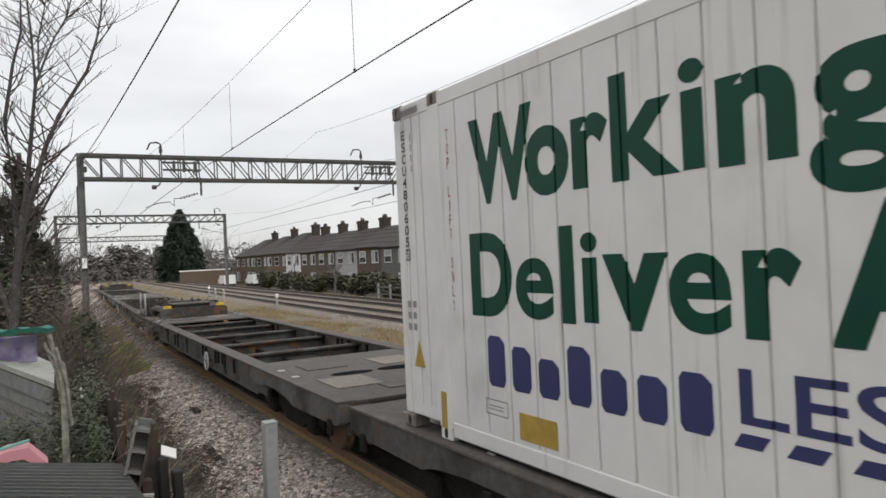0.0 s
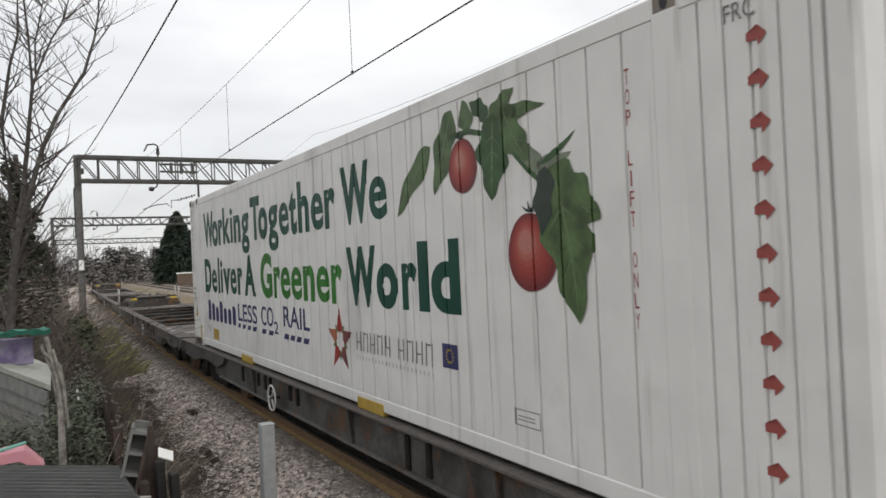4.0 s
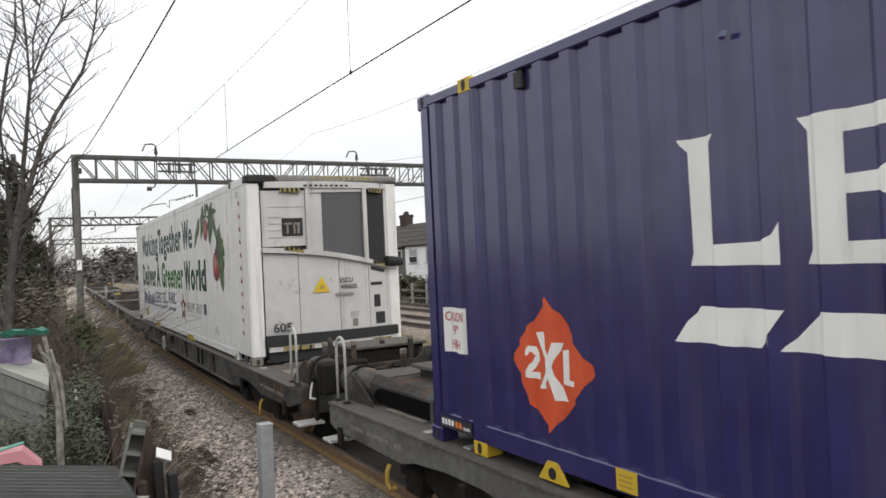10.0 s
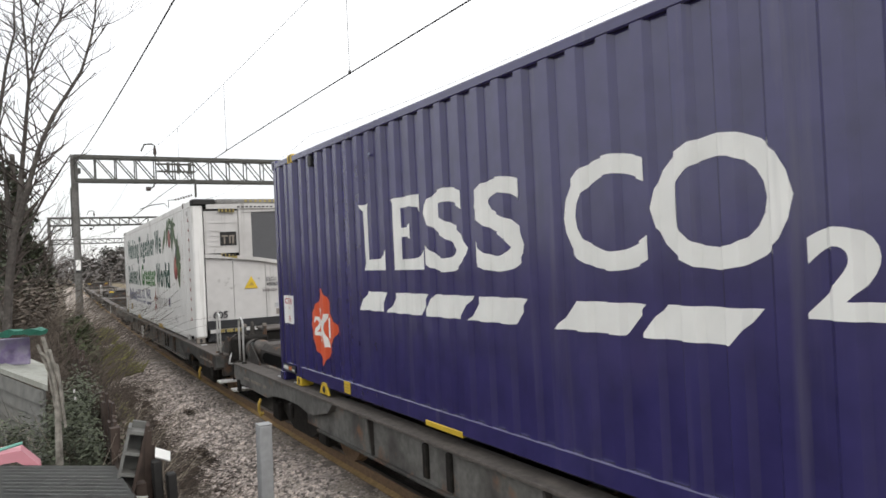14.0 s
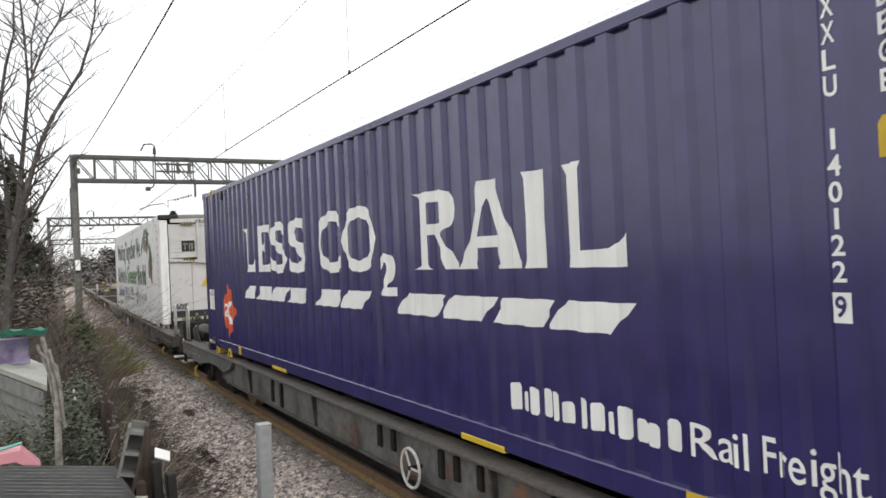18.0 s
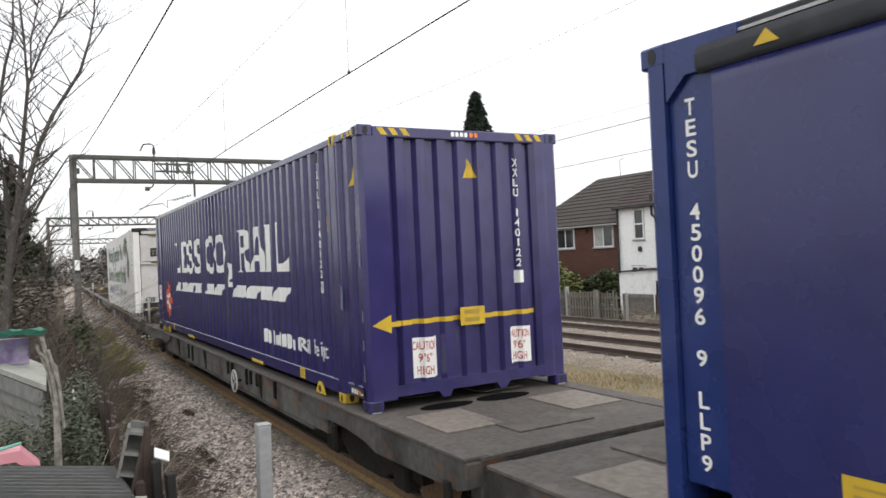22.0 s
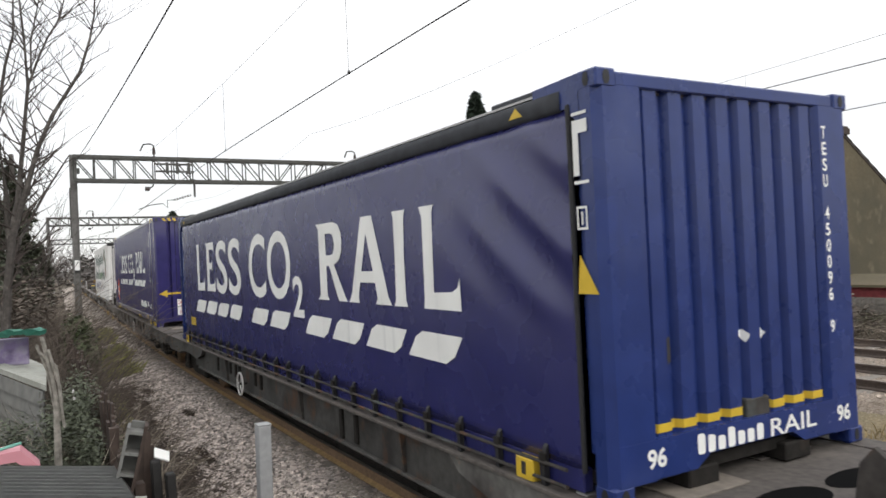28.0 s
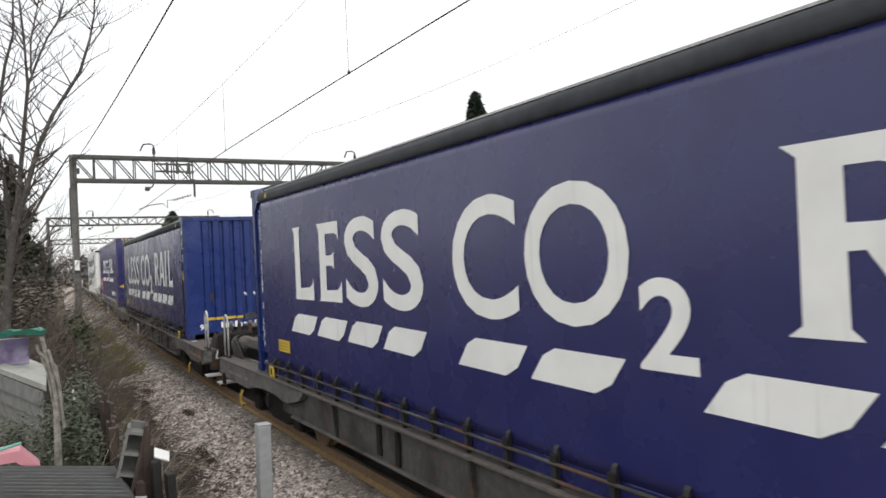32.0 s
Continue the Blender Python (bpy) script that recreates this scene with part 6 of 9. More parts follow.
            part("top_plate", box(bmesh.new(), *sorted((sx * 0.88, sx * 0.30)), -HL + 0.10, -HL + 0.62, 1.188, 1.20, 0.004), M["deck"], case)
        lid = part("bridge_plate", box(bmesh.new(), -0.58, 0.62, -HL + 0.64, -HL + 1.58, 1.275, 1.315, 0.008), M["deck"], w, "raised dirty cover plate")
        part("support", box(bmesh.new(), -0.50, 0.54, -HL + 0.70, -HL + 1.52, 1.185, 1.28), M["soot"], lid)
    part("draw_hook", prism(bmesh.new(), [(-HL + 0.1, 0.98), (-HL - 0.15, 0.98), (-HL - 0.32, 1.10), (-HL - 0.38, 1.06), (-HL - 0.30, 0.88), (-HL + 0.1, 0.88)], "x", -0.05, 0.05), M["underframe"], w)
    screw = bmesh.new()
    for k in range(4):
        y = -HL - 0.30 - 0.13 * k
        tube(screw, [(0.05 * math.cos(a * math.tau / 10) * (1 if k % 2 else 0.4), y + 0.09 * math.sin(a * math.tau / 10), 0.96 - 0.02 * k + (0 if k % 2 else 0.05 * math.cos(a * math.tau / 10))) for a in range(11)], 0.02, 6)
    part("screw_coupling", screw, M["underframe"], w)
    for x, m in ((0.32, "black"), (-0.28, "red_cloth")):
        hose = bmesh.new()
        tube(hose, [(x, -HL + 0.05, 0.9), (x, -HL - 0.15, 0.92), (x * 1.1, -HL - 0.35, 0.75), (x * 1.1, -HL - 0.55, 0.68), (x, -HL - 0.75, 0.74)], 0.03, 8)
        part("brake_hose", hose, M[m], w, smooth=True)
    if cowled:
        rag = quads(bmesh.new(), [[(0.02 + 0.035 * i, -HL - 0.42 + 0.04 * j, 1.0 + 0.07 * noise.noise((i * 0.9, j * 0.8, 4)) - 0.012 * abs(j - 3)) for i in range(8)] for j in range(7)])
        bmesh.ops.solidify(rag, geom=rag.faces[:], thickness=0.008)
        part("rag", rag, M["red_cloth"], w, "crumpled faded red cloth")
        part("wedge_block", box(bmesh.new(), 0.30, 0.44, -HL - 0.62, -HL - 0.50, 0.98, 1.06, 0.012), M["cream"], w, "cream plastic block")
        part("coupling_bar", box(bmesh.new(), -0.45, 0.45, -HL - 0.30, -HL - 0.18, 0.86, 0.97, 0.02), M["underframe"], w)
    # inner end: short bar
    part("inner_buffer_block", box(bmesh.new(), -1.0, -0.6, HL, HL + 0.22, 0.55, 0.8, 0.02), M["underframe"], w)
    part("inner_buffer_block", box(bmesh.new(), 0.6, 1.0, HL, HL + 0.22, 0.55, 0.8, 0.02), M["underframe"], w)
    part("draw_bar", box(bmesh.new(), -0.09, 0.09, HL - 0.2, HL + 0.30, 0.60, 0.74, 0.02), M["underframe"], w)
    return w


def train():
    first, second = flat_wagon(), flat_wagon(False, 8.75)
    tagged(first, "grimy grey flat wagon, carrying a white refrigerated container")
    rolls(first, 28.79, 0)
    rolls(tagged(second, "grimy grey flat wagon, empty, with open ladder frame"), 46.34, 0, 180)
    for u, turn, label in ((64.89, 0, "grimy grey flat wagon, empty, with open ladder frame"), (82.44, 180, "grimy grey flat wagon, empty, with open ladder frame"),
                           (10.24, 180, "grimy grey flat wagon, carrying a navy corrugated container"), (-7.25, 0, "rust-stained grey flat wagon, carrying a curtain-sided container"),
                           (-25.80, 180, "teal-stained grey flat wagon, carrying a curtain-sided container"), (-43.35, 0, "grimy grey flat wagon behind the last container in view")):
        rolls(tagged(copy_thing(second if turn else first, pose(0, 0, 0)), label), u, 0, turn)
    white_container()
    navy_container()
    curtain_bodies()


train()

# ---------------------------------------------------------------- plants: builders


def leaf_cloud(name, blobs, n, size, material, seed=1, flat=0.5, droop=0.0, shell=0.55):
    """Many small leaves in a few egg-shaped clumps: (x, y, z, rx, ry, rz)."""
    r = random.Random(seed)
    weights = [b[3] * b[4] * b[5] for b in blobs]
    verts, faces = [], []
    for b in r.choices(blobs, weights, k=n):
        d = Vector((r.gauss(0, 1), r.gauss(0, 1), r.gauss(0, 1))).normalized() * (shell + (1 - shell) * r.random()) * (0.75 + 0.35 * noise.noise((b[0] + 3 * r.random(), b[1], b[2] * 2)))
        p = Vector((b[0] + d.x * b[3], b[1] + d.y * b[4], b[2] + d.z * b[5]))
        a, t = r.random() * math.tau, r.uniform(-flat, flat)
        u = Vector((math.cos(a), math.sin(a), t)).normalized()
        w = u.cross(Vector((r.uniform(-1, 1), r.uniform(-1, 1), 1))).normalized()
        if droop:
            u = (u * (1 - droop) + Vector((0, 0, -1)) * droop).normalized()
        s = size * r.uniform(0.6, 1.4)
        k = len(verts)
        verts += [p - u * s, p + w * s * 0.45, p + u * s * 1.1, p - w * s * 0.45]
        faces.append((k, k + 1, k + 2, k + 3))
    return raw(name, verts, faces, material)


def sticks(name, paths, material, n=4):
    """Thin bent rods, each a list of (point, radius), in one mesh."""
    verts, faces = [], []
    for path in paths:
        rings = []
        for i, (p, rad) in enumerate(path):
            p = Vector(p)
            d = Vector(path[min(i + 1, len(path) - 1)][0]) - Vector(path[max(i - 1, 0)][0])
            q = d.to_track_quat("Z", "Y") if d.length > 1e-6 else Euler((0, 0, 0)).to_quaternion()
            k0 = len(verts)
            verts += [p + q @ Vector((rad * math.cos(k * math.tau / n), rad * math.sin(k * math.tau / n), 0)) for k in range(n)]
            rings.append(k0)
        for a, b in zip(rings, rings[1:]):
            faces += [(a + k, a + (k + 1) % n, b + (k + 1) % n, b + k) for k in range(n)]
    return raw(name, verts, faces, material)


def thicket(x0, x1, y0, y1, z0, height, count, r, lean=0.6, radius=0.006, jitter=0.35):
    """Arching stems of bramble and dead weeds."""
    out = []
    for _ in range(count):
        x, y = r.uniform(x0, x1), r.uniform(y0, y1)
        a, hgt = r.random() * math.tau, height * r.uniform(0.4, 1.1)
        p, path = Vector((x, y, z0)), []
        d = Vector((math.cos(a) * lean * 0.4, math.sin(a) * lean * 0.4, 1)).normalized()
        steps = 5
        for i in range(steps + 1):
            path.append((p.copy(), radius * (1.2 - i / steps)))
            d = (d + Vector((math.cos(a) * lean * 0.3 + r.uniform(-jitter, jitter) * 0.5, math.sin(a) * lean * 0.3 + r.uniform(-jitter, jitter) * 0.5, -0.12 * i * lean))).normalized()
            p = p + d * hgt / steps
        out.append(path)
    return out


def grass_tuft(x0, x1, y0, y1, count, height, seed, zf, curve=True):
    r = random.Random(seed)
    verts, faces = [], []
    for _ in range(count):
        x, y = r.uniform(x0, x1), r.uniform(y0, y1)
        if noise.noise((x * 0.6, y * 0.35, seed)) < -0.12:
            continue
        xx = x + (curve_of_line(y) if curve else 0)
        z = zf(x, y) - 0.02
        a, h2 = r.random() * math.tau, height * r.uniform(0.4, 1.2)
        w, l = 0.008 + 0.006 * r.random(), h2 * r.uniform(0.2, 0.8)
        k = len(verts)
        verts += [(xx - w * math.sin(a), y + w * math.cos(a), z), (xx + w * math.sin(a), y - w * math.cos(a), z), (xx + l * 0.5 * math.cos(a), y + l * 0.5 * math.sin(a), z + h2 * 0.7), (xx + l * math.cos(a), y + l * math.sin(a), z + h2)]
        faces += [(k, k + 1, k + 2), (k + 1, k + 3, k + 2)]
    return verts, faces


def branching(p, d, length, rad, depth, r, out, up=0.25, spread=0.55, shrink=0.72):
    """A limb and what grows from it; bent rods are added to out[depth]."""
    path, steps = [], 4
    p, d = Vector(p), Vector(d).normalized()
    for i in range(steps + 1):
        path.append((p.copy(), rad * (1 - 0.45 * i / steps)))
        d = (d + Vector((r.uniform(-1, 1), r.uniform(-1, 1), r.uniform(-0.6, 1) * up)) * 0.16).normalized()
        p = p + d * length / steps
    out.setdefault(depth, []).append(path)
    if depth <= 0:
        return
    for k in range(r.choice((2, 3, 3))):
        i = r.choice((2, 3, 4))
        side = Vector((r.uniform(-1, 1), r.uniform(-1, 1), r.uniform(-0.2, 1) * 0.7 + up * 0.4)).normalized()
        branching(path[i][0], d * (1 - spread) + side * spread, length * shrink * r.uniform(0.7, 1.1), path[i][1] * 0.62, depth - 1, r, out, up, spread, shrink)


def bare_tree(name, m, height, seed, label, group="", material="bark", twig="twig", depth=4, lean=(0, 0), trunk_r=0.16):
    t = thing(name, m, label, "tree", group)
    r = random.Random(seed)
    out = {}
    branching((0, 0, 0), (lean[0], lean[1], 1), height * 0.42, trunk_r, depth, r, out, 0.6, 0.5, 0.74)
    part("trunk", sticks("trunk", out[depth], M[material], 8), None, t)
    part("limb_work", sticks("limb_work", out[depth - 1] + out[depth - 2], M[material], 5), None, t)
    tw = []
    for k in range(depth - 2):
        tw += out.get(k, [])
    tagged(part("brushwood", sticks("brushwood", tw, M[twig], 3), None, t), "", "", "", "stuff")
    return t


# ---------------------------------------------------------------- stones and grass by the line
def stones():
    r = np.random.RandomState(3)
    cube = np.array([(-1, -1, -1), (1, -1, -1), (1, 1, -1), (-1, 1, -1), (-1, -1, 1), (1, -1, 1), (1, 1, 1), (-1, 1, 1)], float)
    quad = [(3, 2, 1, 0), (4, 5, 6, 7), (0, 1, 5, 4), (1, 2, 6, 5), (2, 3, 7, 6), (3, 0, 4, 7)]
    verts, faces = [], []

    def scatter(n, x0, x1, y0, y1, power, zf, lo, hi):
        for i in range(n):
            y = y0 + (y1 - y0) * r.rand() ** power
            x = x0 + (x1 - x0) * r.rand()
            s = lo + (hi - lo) * r.rand() ** 2
            v = cube * (0.55 + 0.5 * r.rand(8, 1)) * np.array([1, 0.6 + 0.6 * r.rand(), 0.45 + 0.4 * r.rand()]) * s
            a, b = r.rand() * 6.28, (r.rand() - 0.5) * 1.6
            ca, sa, cb, sb = math.cos(a), math.sin(a), math.cos(b), math.sin(b)
            v = v @ np.array([[ca, -sa, 0], [sa, ca, 0], [0, 0, 1]]) @ np.array([[1, 0, 0], [0, cb, -sb], [0, sb, cb]])
            v += (x + curve_of_line(y), y, zf(x, y) + s * 0.25)
            k = len(verts)
            verts.extend(map(tuple, v))
            faces.extend(tuple(k + j for j in f) for f in quad)

    def bed(x, y):
        return -0.19 if x > 2.83 else max(-0.52, -0.19 - (2.83 - x) * 0.213)

    scatter(38000, 1.3, 3.46, 5.3, 22.0, 1.5, bed, 0.011, 0.025)
    scatter(4500, 1.3, 3.46, 5.3, 22.0, 1.4, bed, 0.022, 0.037)
    scatter(2500, 1.6, 3.46, 24.0, 45.0, 1.2, bed, 0.02, 0.045)
    scatter(1200, 5.1, 6.6, 4.0, 30.0, 1.2, lambda x, y: -0.2 if x < 5.7 else -0.36, 0.02, 0.04)
    near = (verts, faces)
    verts, faces = [], []
    scatter(5000, 11.2, 18.6, 6.0, 34.0, 1.2, lambda x, y: -0.20 if 11.9 < x < 18.0 else -0.34, 0.022, 0.045)
    far = new("brown_ballast_stones", raw("brown_ballast_stones", verts, faces, M["brown_stone"]))
    tagged(far, "rust-browned crushed stones on the further tracks", "stones", "", "stuff")
    ob = new("ballast_stones", raw("ballast_stones", *near, M["stone"]))
    tagged(ob, "loose grey and brown crushed ballast stones", "stones", "", "stuff")


stones()
for nm, args, mat_, lab in (
        ("dry_grass", (6.2, 11.6, 3.0, 46.0, 40000, 0.19, 5, ground_z), "grass_dry", "dry straw-coloured grass between the tracks"),
        ("verge_grass", (1.45, 2.6, 20.5, 35.0, 10000, 0.34, 8, lambda x, y: -0.19 - (2.83 - x) * 0.213), "grass_green", "yellow-green grass at the ballast edge"),
        ("weedy_grass", (1.15, 1.6, 12.8, 20.5, 5200, 0.27, 10, lambda x, y: -0.19 - (2.83 - x) * 0.213), "grass_green", "yellow-green weeds along the foot of the hedge"),
        ("far_verge_grass", (18.6, 21.2, 5.0, 60.0, 12000, 0.20, 9, ground_z), "grass_dry", "dry grass at the far side of the line")):
    tagged(new(nm, raw(nm, *grass_tuft(*args), M[mat_])), lab, "grass", "", "stuff")
strip = bmesh.new()
quads(strip, [[(x + curve_of_line(y), y, ground_z(x, y) + 0.06 + 0.03 * noise.noise((x, y, 7))) for x in (6.1, 7.5, 9.0, 10.5, 11.7)] for y in [i * 3 - 9 for i in range(60)]])
setting("grass_strip", strip, M["dry_ground"], "dry bleached grass and soil between the tracks", "ground")


# ---------------------------------------------------------------- overhead line
def gantry(y, x0, x1, top, low, label, arms=(), bays=22, fine=True):
    g = thing("overhead_line_gantry", pose(0, y, 0), label, "gantry", "gantries over the line")
    for x, nm in ((x0, "mast"), (x1, "mast")):
        bm = bmesh.new()
        for dx in (-0.14, 0.12):
            box(bm, x + dx, x + dx + 0.02, -0.15, 0.15, -0.6, top + 0.1)
        box(bm, x - 0.12, x + 0.12, -0.01, 0.01, -0.6, top + 0.1)
        mast = part(nm, bm, M["ole_mast"], g, "weathered grey steel mast")
        part("base_plate", box(bmesh.new(), x - 0.3, x + 0.3, -0.3, 0.3, -0.65, -0.35, 0.02), M["concrete"], mast)
        if x == x0 and fine:
            part("number_plate", box(bmesh.new(), x - 0.10, x + 0.10, -0.16, -0.152, 2.55, 3.0), M["letter_white"], mast, "small white plate")
            part("cable_duct", box(bmesh.new(), x - 0.19, x - 0.14, -0.05, 0.05, 4.0, 6.2), M["ole"], mast)
            part("bracket", box(bmesh.new(), x + 0.12, x + 0.26, -0.1, 0.1, top - 0.75, top - 0.5, 0.02), M["ole"], mast)
    for dy in (-0.28, 0.28):
        for z, rad in ((top, 0.10), (low, 0.10)):
            part("chord", box(bmesh.new(), x0, x1, dy - 0.04, dy + 0.04, z - rad * 0.75, z + rad * 0.75, 0.01), M["ole"], g)
    step = (x1 - x0) / bays
    half = bays / 2
    for i in range(bays + 1):
        x = x0 + i * step
        for dy in (-0.28, 0.28):
            part("lattice_upright", box(bmesh.new(), x - 0.025, x + 0.025, dy - 0.02, dy + 0.02, low, top), M["ole"], g)
            if i < bays:
                a, b = (top, low) if i < half else (low, top)
                part("lattice_diagonal", cyl(bmesh.new(), (x, dy, a), (x + step, dy, b), 0.028, n=4), M["ole"], g)
        if i % 2 == 0 and fine:
            part("cross_tie", box(bmesh.new(), x - 0.025, x + 0.025, -0.28, 0.28, top - 0.03, top + 0.03), M["ole"], g)
    for x, lean in arms:
        # drop tube, cantilever, insulators, registration arm, and the catenary's bracket above the boom
        part("drop_tube", cyl(bmesh.new(), (x, -0.32, low + 0.1), (x, -0.32, low - 0.75), 0.05, n=8), M["ole"], g)
        ins = bmesh.new()
        for k in range(7):
            p = Vector((x + lean * 0.05, -0.32, low - 0.62)) + Vector((lean * 0.12 * (k + 1), 0, -0.035 * (k + 1)))
            cyl(ins, p, p + Vector((lean * 0.06, 0, -0.02)), 0.06 if k % 2 else 0.045, n=8)
        part("insulator", ins, M["insulator"], g)
        arm = bmesh.new()
        tube(arm, [(x + lean * 0.95, -0.32, low - 0.88), (x + lean * 1.25, -0.32, low - 0.9), (x + lean * 1.25, -0.32, low - 1.25), (x + lean * 1.45, -0.32, low - 1.05), (x + lean * 2.0, -0.32, low - 1.12), (x + lean * 2.5, -0.32, low - 1.32)], 0.022, 5)
        part("registration_arm", arm, M["ole"], g)
        top_arm = bmesh.new()
        tube(top_arm, [(x + lean * 1.7, 0, top), (x + lean * 1.7, 0, top + 0.62), (x + lean * 1.85, 0, top + 0.70), (x + lean * 2.15, 0, top + 0.66), (x + lean * 2.3, 0, top + 0.35)], 0.04, 6)
        part("catenary_bracket", top_arm, M["ole"], g)
        part("insulator", cyl(bmesh.new(), (x + lean * 1.7, 0, top + 0.22), (x + lean * 1.7, 0, top + 0.52), 0.085, 0.06, 8), M["insulator"], g)
        part("counter_arm", tube(bmesh.new(), [(x + lean * 1.75, 0.05, low - 0.06), (x + lean * 1.8, 0.05, low - 0.22), (x + lean * 1.95, 0.05, low - 0.32)], 0.035, 6), M["ole"], g)
        part("weight", cyl(bmesh.new(), (x + lean * 1.95, 0.0, low - 0.34), (x + lean * 2.15, 0.0, low - 0.34), 0.10, n=10), M["insulator"], g)
        if fine:
            for z in (top - 0.28, top - 0.62):
                part("bracket_rail", cyl(bmesh.new(), (x - 0.1 + lean * 1.6, -0.36, z), (x + 0.0, -0.36, z), 0.05, n=6), M["ole"], g)
            for dx in (0.25, 0.75, 1.2):
                part("clamp", box(bmesh.new(), x + lean * dx - 0.06, x + lean * dx + 0.06, -0.42, -0.30, top - 0.72, top - 0.2, 0.01), M["ole"], g)


gantry(36.0, 2.64, 21.2, 7.58, 6.52, "grimy lattice steel gantry with drop arms spanning three tracks", ((7.75, -1), (17.95, -1)))
gantry(78.0, 3.4, 19.2, 7.66, 6.95, "grey lattice steel gantry with masts, further up the line", ((9.0, -1), (16.5, 1)), 18, False)
gantry(130.0, 6.0, 24.0, 7.7, 7.0, "distant grey lattice steel gantry", ((10.5, -1),), 16, False)


def wire_pair(x, zc, zt, dropper_ys, name, sag=0.25, stagger=0.15):
    """Contact wire, the catenary over it, and the droppers between them."""
    def at(y):
        k = ((y - 36) / 42) % 1.0
        return x + curve_of_line(y) + stagger * math.cos(k * math.tau), 4 * (k - 0.5) ** 2
    wr = thing("overhead_wire", pose(0, 0, 0), "thin dark contact wire and catenary hung over the " + name, "wire", "overhead wires")
    ys = [-20 + 2 * i for i in range(40)] + [62, 78, 90, 110, 130]
    part("contact_wire", sticks("contact_wire", [[((at(y)[0], y, zc), 0.010 if y < 30 else 0.012) for y in ys]], M["wire"], 5), None, wr)
    part("catenary_wire", sticks("catenary_wire", [[((at(y)[0], y, zt - sag + sag * at(y)[1]), 0.006 if y < 20 else 0.007) for y in ys]], M["wire"], 4), None, wr)
    for y in dropper_ys:
        d = part("dropper", sticks("dropper", [[((at(y)[0], y, zc), 0.0045), ((at(y)[0], y, zt - sag + sag * at(y)[1]), 0.0045)]], M["wire"], 4), None, wr)
        part("clip", box(bmesh.new(), at(y)[0] - 0.009, at(y)[0] + 0.009, y - 0.03, y + 0.03, zc - 0.012, zc + 0.04), M["wire"], d)


wire_pair(TRACK, 5.16, 7.55, (9.7, 17.3, 24.0, 3.0), "near line", 0.82, 0.02)
wire_pair(12.75, 5.42, 9.1, (3.0,), "middle line", 0.9, 0.03)
wire_pair(16.65, 5.37, 7.75, (2.0, 12.2, 22.0), "far line", 0.98, 0.03)
feeder = thing("feeder_cable", pose(0, 0, 0), "thick dark cable from the top of the gantry mast", "cable")
part("cable", sticks("cable", [[((2.62 + (36 - y) * -0.0005, y, 7.0 + 0.35 * ((y - 22) / 20) ** 2), 0.016) for y in range(-12, 37, 3)]], M["wire"], 5), None, feeder)


# ---------------------------------------------------------------- houses
def window_in(parent, x, ya, yb, za, zb, bars="sash", sill=True, out=-1):
    """A window in a wall that faces west at x, from ya to yb; out: where the outside lies."""
    w = part("window", box(bmesh.new(), *sorted((x + 0.02 * out, x - 0.08 * out)), ya + 0.01, yb - 0.01, za + 0.01, zb - 0.01), M["soot"], parent)
    # flat grey rim: shading of a set-back window, painted round the frame
    rim = bmesh.new()
    for y0, y1, z0, z1 in ((ya - 0.035, ya, za, zb), (yb, yb + 0.035, za, zb), (ya - 0.035, yb + 0.035, zb, zb + 0.035)):
        box(rim, *sorted((x + 0.008 * out, x - 0.02 * out)), y0, y1, z0, z1)
    part("reveal", rim, M["pipe_grey"], w)
    f = 0.055
    fr = bmesh.new()
    xa, xb = sorted((x + 0.035 * out, x - 0.02 * out))
    for y0, y1, z0, z1 in ((ya, ya + f, za, zb), (yb - f, yb, za, zb), (ya + f, yb - f, za, za + f), (ya + f, yb - f, zb - f, zb)):
        box(fr, xa, xb, y0, y1, z0, z1)
    if bars == "sash":
        zm = za + (zb - za) * 0.5
        box(fr, xa, xb, ya + f, yb - f, zm - 0.03, zm + 0.03)
        splits = [(ya + f, yb - f, za + f, zm - 0.03), (ya + f, yb - f, zm + 0.03, zb - f)]
    elif bars == "top":
        zm = za + (zb - za) * 0.70
        box(fr, xa, xb, ya + f, yb - f, zm - 0.03, zm + 0.03)
        splits = [(ya + f, yb - f, za + f, zm - 0.03), (ya + f, yb - f, zm + 0.03, zb - f)]
    else:
        ym = ya + (yb - ya) * 0.5
        box(fr, xa, xb, ym - 0.03, ym + 0.03, za + f, zb - f)
        splits = [(ya + f, ym - 0.03, za + f, zb - f), (ym + 0.03, yb - f, za + f, zb - f)]
    part("window_frame", fr, M["frame_white"], w)
    for i, (y0, y1, z0, z1) in enumerate(splits):
        part("pane", box(bmesh.new(), *sorted((x + 0.026 * out, x + 0.021 * out)), y0, y1, z0, z1), M["pane"] if (i + int(ya * 3)) % 3 or parent.name.startswith("white") else M["curtain_net"], w)
    if sill:
        part("window_sill", box(bmesh.new(), *sorted((x + 0.10 * out, x)), ya - 0.07, yb + 0.07, za - 0.07, za, 0.01), M["pipe_grey"], w)
    return w


def pipe(parent, pts, rad, material):
    return part("drainpipe", tube(bmesh.new(), pts, rad, 7), M[material], parent)


